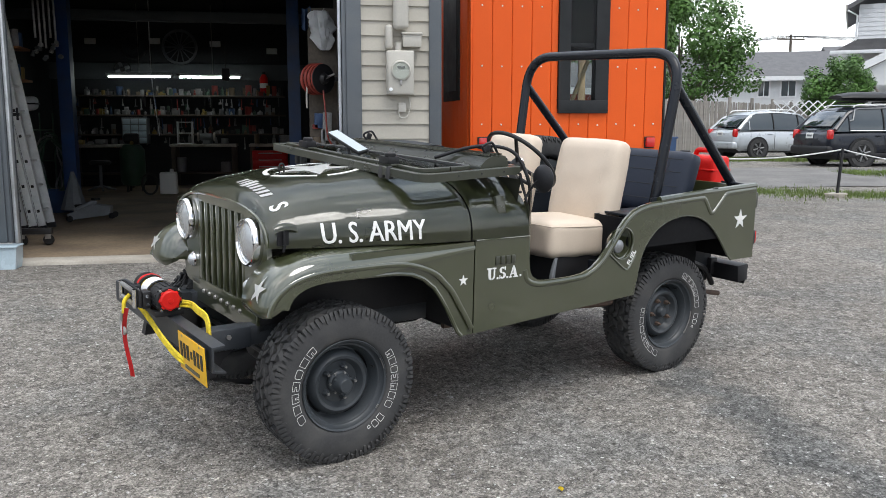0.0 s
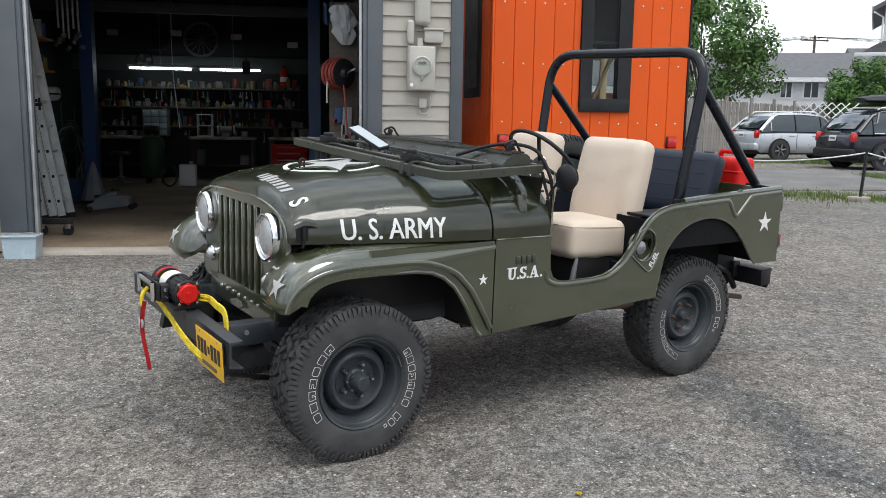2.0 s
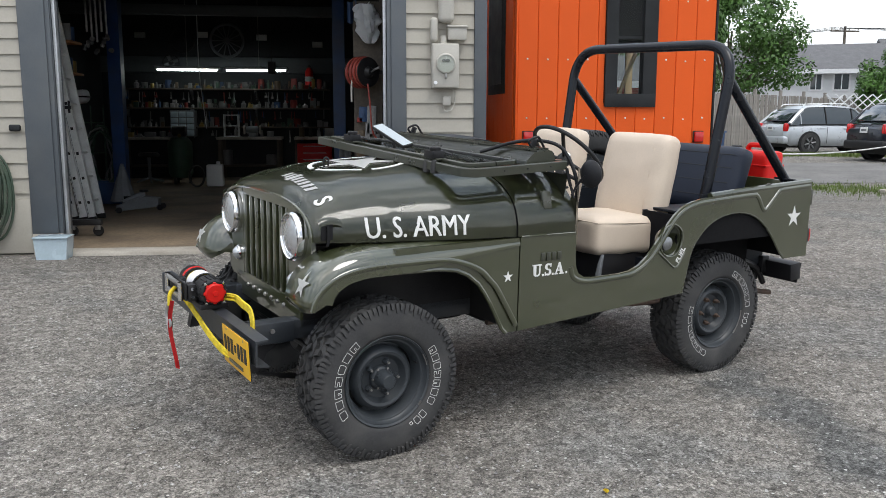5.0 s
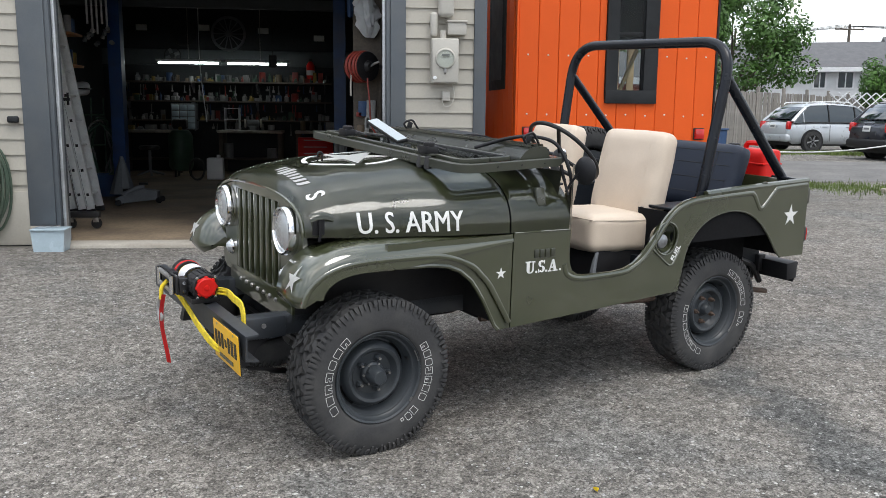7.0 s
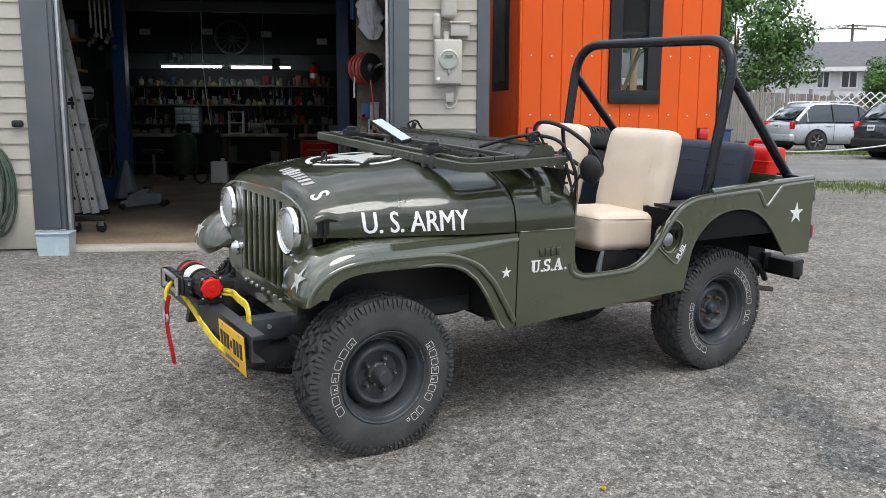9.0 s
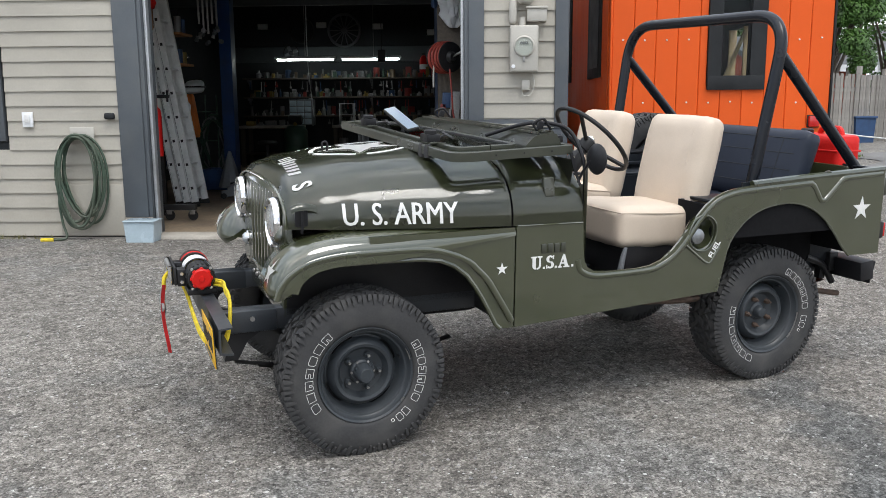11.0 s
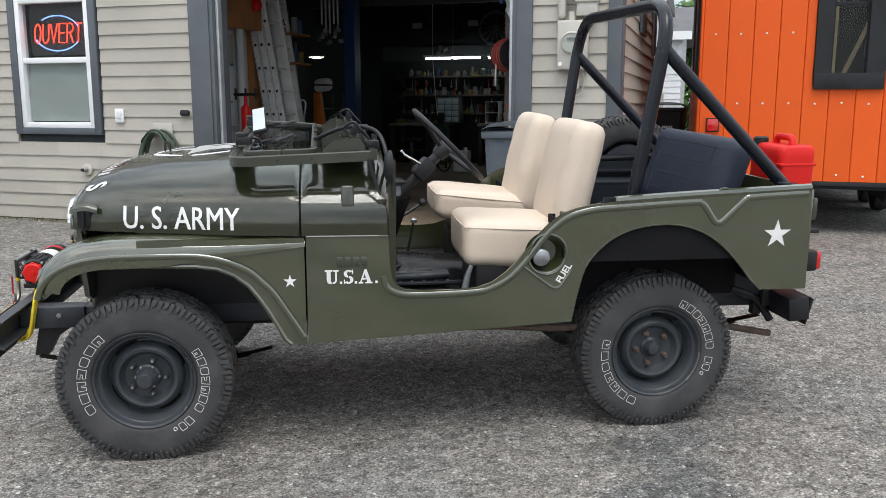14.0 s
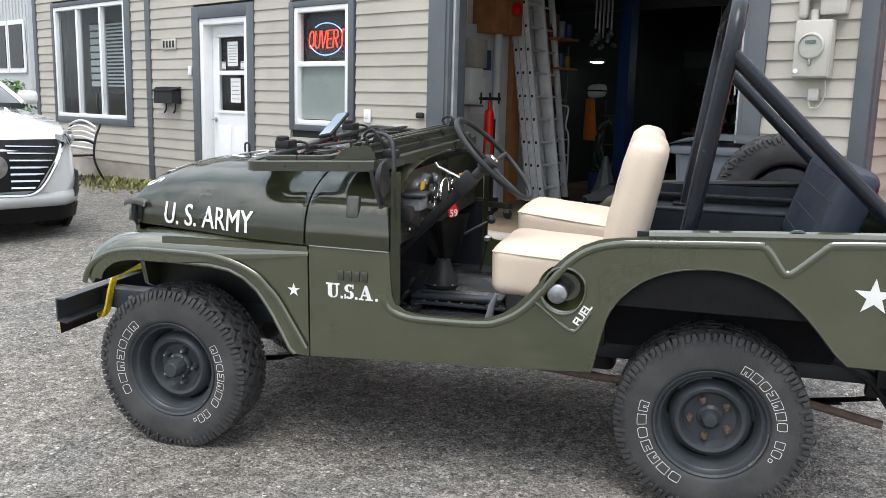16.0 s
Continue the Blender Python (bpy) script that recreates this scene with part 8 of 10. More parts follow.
for sign in (-1, 1):
    part("lamp_panel", ring_plate(sign, 0.286, 0.5), OLIVE, grille_part)
    m = Matrix.Translation((GR, sign * 0.392, 0.888)) @ TO_FRONT
    lamp = part("headlight", lathe([(0.094, -0.03), (0.101, -0.006), (0.104, 0.012), (0.1035, 0.030), (0.099, 0.041), (0.092, 0.043), (0.0875, 0.034), (0.086, 0.0)], m, 40), CHROME, jeep, "chrome-ringed round headlight")
    part("lens", lathe([(0.088, 0.026), (0.075, 0.036), (0.052, 0.044), (0.026, 0.048), (0.0, 0.049)], m, 40), HEADLIGHT_GLASS, lamp)
    part("bucket", lathe([(0.0, -0.06), (0.07, -0.04), (0.097, -0.02), (0.097, 0.0)], m, 32), BLACK_PAINT, lamp)
    m2 = Matrix.Translation((GR, sign * 0.352, 0.692)) @ TO_FRONT
    mk = part("marker_lamp", lathe([(0.036, -0.01), (0.038, 0.008), (0.034, 0.014), (0.030, 0.012)], m2, 28), CHROME, jeep)
    part("lens", lathe([(0.031, 0.010), (0.026, 0.024), (0.014, 0.033), (0.0, 0.036)], m2, 28), HEADLIGHT_GLASS, mk)
for k in range(7):
    part("grille_bolt", lathe([(0.011, 0), (0.010, 0.006), (0.005, 0.010), (0, 0.010)], Matrix.Translation((GR - 0.001, (-3 + k) * 0.076, 0.556)) @ TO_FRONT, 10), WORN_STEEL, grille_part)


# wheels
def tyre_mesh(R=0.335, W=0.205):
    w = W / 2
    prof = [(0.188, -0.060), (0.193, -0.078), (0.199, -0.090), (0.208, -0.0965), (0.216, -0.0985), (0.232, -0.1012), (0.250, -w), (0.262, -w * 1.002), (0.285, -w * 0.985), (0.306, -w * 0.94), (R - 0.016, -w * 0.84), (R - 0.015, -w * 0.4), (R - 0.015, 0)]
    prof = prof + [(r, -h) for r, h in prof[-2::-1]]
    return lathe(prof, None, 72)


def tread_mesh(R=0.335, W=0.205):
    """Five rows of uneven blocks and two rows of shoulder lugs."""
    bm = bmesh.new()
    rnd = random.Random(2)
    n = 46
    for row, (c, wid) in enumerate(((-0.077, 0.033), (-0.039, 0.033), (0.0, 0.030), (0.039, 0.033), (0.077, 0.033))):
        for k in range(n):
            a = 2 * math.pi * (k + 0.5 * (row % 2) + rnd.uniform(-0.10, 0.10)) / n
            da = 2 * math.pi / n * rnd.uniform(0.30, 0.43)
            skew = 0.008 * (1 if (row + k) % 2 else -1) * rnd.uniform(0.4, 1.3)
            shift = rnd.uniform(-0.004, 0.004)
            jag = [rnd.uniform(0.78, 1.16) for _ in range(4)]
            vs = []
            for r in (R - 0.017, R):
                f = 1.0 if r < R - 0.001 else 0.88
                for q, (sa, sh) in enumerate(((-1, -1), (1, -1), (1, 1), (-1, 1))):
                    rr = r - (0.010 if abs(c) > 0.07 and sh * c > 0 else 0)
                    ang = a + sa * da * f * jag[q] + sh * skew / R * 1.5
                    vs.append(bm.verts.new((rr * math.cos(ang), rr * math.sin(ang), c + shift + sh * wid / 2 * f)))
            for q in ((0, 1, 5, 4), (1, 2, 6, 5), (2, 3, 7, 6), (3, 0, 4, 7), (4, 5, 6, 7)):
                bm.faces.new([vs[i] for i in q])
    # shoulder lugs running down the sidewall, long and short by turns, their feet hooked
    for k in range(n * 2):
        for sg in (-1, 1):
            a = math.pi * (k + 0.25) / n + rnd.uniform(-0.008, 0.008)
            da = math.pi / n * rnd.uniform(0.28, 0.40)
            low = R - (0.040 if k % 2 else 0.026) - rnd.uniform(0, 0.004)
            lean = rnd.uniform(-0.006, 0.022)
            pts = []
            for r, h, tw, wd in ((R - 0.003, 0.094, 0, 1.0), (R - 0.016, 0.1015, 0, 1.0), (low, 0.1050, lean, 0.6), (R - 0.012, 0.082, 0, 1.0), (R - 0.020, 0.090, 0, 1.0), (low - 0.004, 0.094, lean, 0.6)):
                for q in (-1, 1):
                    pts.append(bm.verts.new((r * math.cos(a + q * da * wd + tw), r * math.sin(a + q * da * wd + tw), sg * h)))
            for q in ((0, 1, 3, 2), (2, 3, 5, 4), (0, 2, 8, 6), (2, 4, 10, 8), (1, 7, 9, 3), (3, 9, 11, 5), (4, 5, 11, 10), (0, 6, 7, 1)):
                bm.faces.new([pts[i] for i in q])
    return bm


def hollow_block(bm, r0, r1, a0, a1, lift, t, style):
    """An outlined block on the sidewall: full, notched, or with a stepped corner."""
    mid, wid = (r0 + r1) / 2, a1 - a0
    if style == 0:
        loop = [(0, 0), (1, 0), (1, 1), (0, 1)]
    elif style == 1:
        loop = [(0, 0), (1, 0), (1, 0.36), (0.55, 0.36), (0.55, 0.64), (1, 0.64), (1, 1), (0, 1)]
    elif style == 2:
        loop = [(0, 0), (0.42, 0), (0.42, 0.5), (0.62, 0.5), (0.62, 0), (1, 0), (1, 1), (0, 1)]
    else:
        loop = [(0.12, 0), (0.88, 0), (1, 0.2), (1, 0.8), (0.88, 1), (0.12, 1), (0, 0.8), (0, 0.2)]
    pts = []
    for (x, y), (x2, y2) in zip(loop, loop[1:] + loop[:1]):
        for k in range(4):
            f = k / 4
            pts.append((r0 + (r1 - r0) * (y + (y2 - y) * f), a0 + wid * (x + (x2 - x) * f)))
    pts = [Vector((r * math.cos(a), r * math.sin(a), lift(r))) for r, a in pts]
    tube(pts, t, 6, bm, closed=True)
    return bm


def sidewall_lettering():
    """Arcs of outlined white blocks; the lettering is a maker's name."""
    bm = bmesh.new()
    lift = lambda r: 0.0988 + (r - 0.216) / 0.034 * 0.0040
    for a, count, step in ((133, 7, 12.3), (28, 7, -9.6), (-46, 2, -8.4)):
        for k in range(count):
            c = radians(a + k * step)
            half = abs(radians(step)) * 0.37
            hollow_block(bm, 0.217, 0.248, c - half, c + half, lift, 0.0012, (1, 3, 0, 2)[(k * 3 + count) % 4])
    hollow_block(bm, 0.220, 0.232, radians(-63.5), radians(-60.5), lift, 0.0014, 3)
    return bm


def rim_mesh():
    prof = [(0.184, 0.030), (0.186, 0.072), (0.194, 0.084), (0.1975, 0.090), (0.1945, 0.0945), (0.187, 0.089), (0.181, 0.071), (0.176, 0.066), (0.170, 0.065), (0.165, 0.057), (0.160, 0.034), (0.157, 0.022), (0.150, 0.013), (0.143, 0.015), (0.138, 0.030), (0.130, 0.045), (0.118, 0.053), (0.106, 0.049), (0.096, 0.030), (0.088, 0.020), (0.060, 0.017), (0.0, 0.017)]
    bm = lathe(prof, None, 60)
    lathe([(0.184, 0.030), (0.172, -0.09), (0.0, -0.09)], None, 40, bm)
    return bm


def rim_chip(a0, a1, r, h, w):
    """A bare worn patch on the rim's flange."""
    rag = random.Random(int(a0 * 10))
    n = 8
    edge = [rag.uniform(0.5, 1.0) for _ in range(n + 1)]

    def fn(u, v):
        a = radians(a0 + (a1 - a0) * u)
        rr = r + w * (v - 0.5) * edge[min(n, int(u * n + 0.5))]
        return Vector((rr * math.cos(a), rr * math.sin(a), h + 0.003 * v))
    return sheet(fn, n, 2, 0.0012)


def slot_mesh(k):
    """A near-black patch on the dish; a hand hole's shade is in its colour."""
    bm = bmesh.new()
    a = 2 * math.pi * k / 4 + 0.6
    n = 6
    lo, hi = [], []
    for i in range(n + 1):
        x = a + (i / n - 0.5) * 0.72
        d = 0.006 * math.sin(math.pi * i / n)
        lo.append(bm.verts.new(((0.141 - d) * math.cos(x), (0.141 - d) * math.sin(x), 0.0200)))
        hi.append(bm.verts.new(((0.151 + d) * math.cos(x), (0.151 + d) * math.sin(x), 0.0145)))
    for i in range(n):
        bm.faces.new((lo[i], lo[i + 1], hi[i + 1], hi[i]))
    bmesh.ops.solidify(bm, geom=bm.faces[:], thickness=0.003)
    return bm


# Near-black for the shade inside the hand holes, which are not cut through.
SLOT_BLACK = material("wheel_slot_shade", (0.004, 0.004, 0.004), 0.9)


def build_wheel(front):
    w = new("wheel")
    tyre = part("tyre", tyre_mesh(), RUBBER, w, "black all-terrain tyre with outlined white lettering")
    part("tread", tread_mesh(), RUBBER, tyre, smooth=25)
    tagged(part("sidewall_lettering", sidewall_lettering(), TYRE_WHITE, tyre, smooth=0), kind="stuff")
    rim = part("rim", rim_mesh(), RIM_PAINT, w, "dark grey steel rim")
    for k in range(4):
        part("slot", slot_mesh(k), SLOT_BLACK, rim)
    for k in range(5):
        a = 2 * math.pi * k / 5 + (-0.035 if front else 0.10)
        nut = part("lug_nut", lathe([(0.014, -0.008), (0.0135, 0.010), (0.008, 0.018), (0.0, 0.018)], Matrix.Translation((0.070 * math.cos(a), 0.070 * math.sin(a), 0.024)), 6), RIM_PAINT if front else RUST, rim)
        part("stud", cyl(0.0055, 0.014, (0.070 * math.cos(a), 0.070 * math.sin(a), 0.046), seg=8), WORN_STEEL if front else RUST, nut)
    for a0, a1, r, h, wide in ((-41, -35, 0.190, 0.0925, 0.010), (14, 30, 0.188, 0.0915, 0.006)) if front else ((-80, -38, 0.190, 0.0930, 0.009),):
        part("rim_chip", rim_chip(a0, a1, r, h, wide), WORN_STEEL, rim, "bare pale chip in the rim paint")
    part("valve", cyl(0.004, 0.03, (0.150, 0.05, 0.05)), BLACK_PLASTIC, rim)
    if front:
        hub = part("locking_hub", lathe([(0.052, 0.0), (0.052, 0.030), (0.047, 0.038), (0.040, 0.041), (0.038, 0.066), (0.034, 0.072), (0.032, 0.094), (0.027, 0.100), (0.0, 0.100)], None, 28), RIM_PAINT, w)
        for k in range(6):
            a = math.pi * k / 3
            part("hub_bolt", cyl(0.005, 0.008, (0.046 * math.cos(a), 0.046 * math.sin(a), 0.040), seg=8), WORN_STEEL, hub)
        for a in (0.4, 2.5, 4.6):
            part("hub_clip", box((0.020, 0.010, 0.012), (0.036 * math.cos(a), 0.036 * math.sin(a), 0.060), (0, 0, math.degrees(a)), bevel=0.002), RIM_PAINT, hub)
    else:
        part("hub_cap", lathe([(0.046, 0.0), (0.046, 0.020), (0.035, 0.028), (0.031, 0.044), (0.022, 0.056), (0.0, 0.060)], None, 28), RIM_PAINT, w)
    return w


AXLES = ((0.008, 0.617, 0.307), (2.106, 0.548, 0.322))
w_front, w_rear = build_wheel(True), build_wheel(False)
NEAR, FAR = Matrix.Rotation(radians(90), 4, "X"), Matrix.Rotation(radians(-90), 4, "X")
for w, (x, wy, az), spin in ((w_front, AXLES[0], 0), (w_rear, AXLES[1], 36)):
    far = copy_thing(w, Matrix.Translation((x, wy, az)) @ FAR)
    far.parent = jeep
    w.parent = jeep
    w.matrix_basis = Matrix.Translation((x, -wy, az)) @ NEAR @ Matrix.Rotation(radians(spin), 4, "Z")
    part("axle", cyl(0.038, 1.1, (x, 0, az), (90, 0, 0), 16), BLACK_PAINT, jeep)
    part("differential", lathe([(0, -0.09), (0.07, -0.08), (0.115, -0.03), (0.115, 0.03), (0.07, 0.08), (0, 0.09)], pose(x, 0.12, az, 0, 90, 0), 20), BLACK_PAINT, jeep)
spare = copy_thing(w_rear, Matrix.Translation((2.44, 0.86, 0.915)) @ FAR)
spare.parent, spare.name = jeep, "spare_wheel"

# chassis
for sign in (-1, 1):
    part("frame_rail", span(-0.490, 2.72, min(sign * 0.33, sign * 0.40), max(sign * 0.33, sign * 0.40), 0.447, 0.532, 0.006), BUMPER_PAINT, jeep)
    for x, l, zl in ((0.008, 0.47, 0.285), (2.10, 0.56, 0.36)):
        for k in range(4):
            f = 1 - 0.2 * k
            part("spring_leaf", sheet(lambda u, v: Vector((x + l * f * (2 * u - 1), sign * 0.44 + 0.05 * (v - 0.5), zl - 0.009 * k + 0.055 * (f * (2 * u - 1)) ** 2)), 10, 1, 0.007), BLACK_PAINT, jeep)
    part("rear_shackle", span(2.62, 2.66, min(sign * 0.42, sign * 0.46), max(sign * 0.42, sign * 0.46), 0.42, 0.60, 0.005), BLACK_PAINT, jeep)
part("skid_plate", span(0.75, 1.75, -0.32, 0.32, 0.36, 0.48, 0.03), BLACK_PAINT, jeep)
part("exhaust_pipe", tube(smooth_line([(0.7, -0.42, 0.40), (1.4, -0.44, 0.40), (1.75, -0.50, 0.40), (2.2, -0.52, 0.43), (2.66, -0.55, 0.36)], 5), 0.015, 10), RUST, jeep)
part("driveshaft", tube([(1.3, 0.1, 0.42), (2.05, 0.12, 0.34)], 0.03, 10), BLACK_PAINT, jeep)
part("oil_pan", span(0.15, 0.75, -0.2, 0.2, 0.36, 0.60, 0.05), BLACK_PAINT, jeep)
part("engine_block", span(-0.10, 0.60, -0.28, 0.28, 0.55, 0.95, 0.03), BLACK_PAINT, jeep)
part("steering_rod", tube([(-0.12, -0.55, 0.33), (-0.12, 0.55, 0.33)], 0.014, 8), BLACK_PAINT, jeep)

# ---- stencils on the jeep ----
def side_text(text, height, s0, s1, z0, name, mat, on_hood=False, proud=0.002):
    bm = letters(text, height, 0.002, bold=0.0 if on_hood else 0.0020)
    if on_hood:
        # a second, shifted pass thickens the painted strokes
        twin = bmesh.ops.duplicate(bm, geom=bm.verts[:] + bm.edges[:] + bm.faces[:])["geom"]
        for v in [e for e in twin if isinstance(e, bmesh.types.BMVert)]:
            v.co += Vector((0.0035, 0.0, 0.0004))
    k = (s1 - s0) / width_of(bm)

    def fn(c):
        s, z = s0 + c.x * k, z0 + c.y
        y = hood_side_y(s, z) if on_hood else SIDE
        return Vector((s, -(y + proud + c.z), z))
    return part(name, bent(bm, fn), mat, jeep, smooth=0)


side_text("U. S. ARMY", 0.084, -0.050, 0.397, 0.897, "hood_lettering", WHITE_PAINT, True, proud=0.0035)


def ring_piece(cx, cy, ox, oy, ix, iy, a0, a1, n=10):
    """An arc of uneven width as an outline."""
    out = [(cx + ox * math.cos(radians(a0 + (a1 - a0) * k / n)), cy + oy * math.sin(radians(a0 + (a1 - a0) * k / n))) for k in range(n + 1)]
    return out + [(cx + ix * math.cos(radians(a1 + (a0 - a1) * k / n)), cy + iy * math.sin(radians(a1 + (a0 - a1) * k / n))) for k in range(n + 1)]


def block(x0, y0, x1, y1):
    return [(x0, y0), (x1, y0), (x1, y1), (x0, y1)]


STENCIL = {
    "U": [block(0.12, 0.30, 0.40, 0.90), block(0.0, 0.90, 0.52, 1.0), block(0.70, 0.30, 0.83, 0.90), block(0.58, 0.90, 0.95, 1.0), ring_piece(0.475, 0.30, 0.355, 0.30, 0.075, 0.19, 180, 262), ring_piece(0.475, 0.30, 0.355, 0.30, 0.225, 0.20, 278, 360)],
    "S": [ring_piece(0.37, 0.72, 0.33, 0.28, 0.10, 0.17, 35, 262), ring_piece(0.37, 0.28, 0.33, 0.28, 0.10, 0.17, -145, 82), block(0.60, 0.70, 0.68, 1.0), block(0.04, 0.0, 0.12, 0.30)],
    "A": [[(0.10, 0.09), (0.20, 0.09), (0.46, 0.80), (0.41, 0.95)], [(0.43, 1.0), (0.57, 1.0), (0.88, 0.09), (0.60, 0.09), (0.39, 0.86)], block(0.24, 0.28, 0.50, 0.38), block(0.0, 0.0, 0.33, 0.09), block(0.48, 0.0, 0.98, 0.09)],
    ".": [block(0.0, 0.0, 0.16, 0.17)],
}
for glyph, at in (("U", 0.0), (".", 1.03), ("S", 1.27), (".", 2.06), ("A", 2.33), (".", 3.50)):
    bm = bmesh.new()
    for piece in STENCIL[glyph]:
        prism(piece, lambda a, b, d: Vector((0.712 + (at + a) * 0.0553, -SIDE - 0.003 + d, 0.684 + b * 0.0553)), 0.004, bm)
    part("stencil_letter" if glyph != "." else "stencil_dot", bm, WHITE_PAINT, jeep, smooth=0)
for k in range(4):
    part("raised_emblem", span(0.758 + 0.031 * k, 0.782 + 0.031 * k, -SIDE - 0.006, -SIDE + 0.002, 0.752, 0.790, 0.003), OLIVE_DULL, jeep)


def side_star(s, z, r, name="star", y=-SIDE - 0.0025, tilt=0.0):
    return part(name, prism(star_outline(r, turn=90 + tilt), lambda a, b, d: Vector((s + a, y + d, z + b)), 0.003), WHITE_PAINT, jeep, smooth=0)


side_star(0.579, 0.699, 0.026)
side_star(2.549, 0.845, 0.060)


def fender_nose(y, z):
    """x of the fender's front face."""
    line = smooth_line([(p, 0, q) for p, q in FENDER_LINE[:8]], 4)
    x = line[0].x
    for p, q in zip(line, line[1:]):
        if p.z <= z <= q.z:
            x = p.x + (q.x - p.x) * (z - p.z) / max(q.z - p.z, 1e-6)
    return x + 0.08 * max(0.0, (y - 0.68) / 0.07) ** 3 * 0.3


def star_on_fender(sign):
    bm = bmesh.new()
    mid = bm.verts.new((fender_nose(0.662, 0.745) - 0.005, sign * 0.662, 0.745))
    ring = []
    out = star_outline(0.054)
    for (a, b), (c, d) in zip(out, out[1:] + out[:1]):
        for k in range(4):
            y, z = 0.662 + sign * (a + (c - a) * k / 4), 0.745 + b + (d - b) * k / 4
            ring.append(bm.verts.new((fender_nose(y, z) - 0.005, sign * y, z)))
    for i in range(len(ring)):
        bm.faces.new((mid, ring[i], ring[(i + 1) % len(ring)]))
    bmesh.ops.solidify(bm, geom=bm.faces[:], thickness=0.002)
    return bm


for sign in (-1, 1):
    part("fender_star", star_on_fender(sign), WHITE_PAINT, jeep, smooth=0)


def on_hood_top(a, b, d):
    s, y = a, b
    return Vector((s, y, hood_top_z(s, y) + 0.003 - d))


def hood_ring(c, r0, r1, gaps):
    bm = bmesh.new()
    n = 90
    for k in range(n):
        a0, a1 = 2 * math.pi * k / n, 2 * math.pi * (k + 1) / n
        if any(abs((math.degrees(a0) - g + 180) % 360 - 180) < 6 for g in gaps):
            continue
        bm.faces.new([bm.verts.new(on_hood_top(c[0] + r * math.cos(a), c[1] + r * math.sin(a), 0)) for r, a in ((r0, a0), (r1, a0), (r1, a1), (r0, a1))])
    bmesh.ops.remove_doubles(bm, verts=bm.verts, dist=1e-5)
    bmesh.ops.solidify(bm, geom=bm.faces[:], thickness=0.002)
    return bm


HOOD_STAR = (0.20, -0.035)
pts = [(HOOD_STAR[0] - 1.0 * b, HOOD_STAR[1] + a) for a, b in star_outline(0.205, 0.40)]


def hood_star_mesh():
    bm = bmesh.new()
    mid = bm.verts.new(on_hood_top(*HOOD_STAR, -0.001))
    ring = []
    for (a, b), (c, d) in zip(pts, pts[1:] + pts[:1]):
        for k in range(4):
            t = k / 4
            ring.append(bm.verts.new(on_hood_top(a + (c - a) * t, b + (d - b) * t, -0.001)))
    for i in range(len(ring)):
        bm.faces.new((mid, ring[i], ring[(i + 1) % len(ring)]))
    bmesh.ops.solidify(bm, geom=bm.faces[:], thickness=0.002)
    return bm


part("hood_star", hood_star_mesh(), WHITE_PAINT, hood, smooth=0)
part("hood_ring", hood_ring(HOOD_STAR, 0.215, 0.236, (36, 108, 180, 252, 324)), WHITE_PAINT, hood, smooth=0)
# registration number on the nose: plain marks, then a clear S
rnd = random.Random(8)
for k in range(8):
    big = 1.45 if k == 2 else 1.0

    def mark(u, v, k=k, big=big):
        s = -0.165 + 0.016 * (k - 4) * -0.25 + 0.050 * big * (u - 0.5)
        yy = -0.030 - 0.046 * k - 0.027 * big * (v - 0.5) - 0.016 * (u - 0.5)
        return Vector((s, yy, hood_top_z(s, yy) + 0.003))
    part("nose_mark", sheet(mark, 4, 3, 0.002), WHITE_PAINT, hood, smooth=0)
sbm = letters("S", 0.075, 0.002, bold=0.0018)


def nose_s(c):
    s, y = -0.213 + c.y * 1.0, -0.458 - c.x * 0.80
    return Vector((s, y, hood_top_z(s, y) + 0.003 + c.z))


part("nose_letter", bent(sbm, nose_s), WHITE_PAINT, hood, smooth=0)

# seam line on the cowl, hood hooks, cowl vent recess
part("cowl_seam", tube([(0.645, -SIDE - 0.001, 0.872), (0.955, -SIDE - 0.001, 0.869)], 0.004, 6), OLIVE, jeep)
for sign in (-1, 1):
    y = sign * (hood_side_y(-0.20, 0.93) + 0.004)
    part("hood_latch", box((0.05, 0.012, 0.07), (-0.205, y, 0.93), bevel=0.004), BLACK_PAINT, jeep)
    part("hood_hook", tube([(-0.205, y + sign * 0.012, 0.955), (-0.205, y + sign * 0.02, 0.90), (-0.205, y + sign * 0.006, 0.872)], 0.006, 8), BLACK_PAINT, jeep)
    part("latch_cover", sheet(lambda u, v: Vector((-0.25 + 0.10 * u, y + sign * (0.004 + 0.022 * math.sin(math.pi * v / 2)), 0.988 - 0.026 * (1 - math.cos(math.pi * v / 2)) - 0.012 * (2 * u - 1) ** 2)), 8, 6, 0.003), OLIVE, jeep)
part("hood_loop", tube(smooth_line([(0.015, -0.062, 1.140), (0.015, -0.062, 1.172), (0.026, -0.062, 1.181), (0.037, -0.062, 1.172), (0.037, -0.062, 1.140)], 4), 0.0045, 8), BLACK_PAINT, jeep)
for dy in (-0.11, 0.0):
    part("rest_block", lathe([(0, 0), (0.016, 0), (0.018, 0.03), (0.012, 0.055), (0, 0.055)], pose(0.36, -0.40 + dy * 0.6, 1.135), 12), RUBBER, jeep)
    part("rest_block", lathe([(0, 0), (0.016, 0), (0.018, 0.03), (0.012, 0.055), (0, 0.055)], pose(0.36, 0.40 - dy * 0.6, 1.135), 12), RUBBER, jeep)

# fuel filler in its pressed hollow
CAP_STEEL = material("dull_cap_steel", (0.30, 0.31, 0.32), 0.38, metal=0.8, vary=0.15, scale=30)
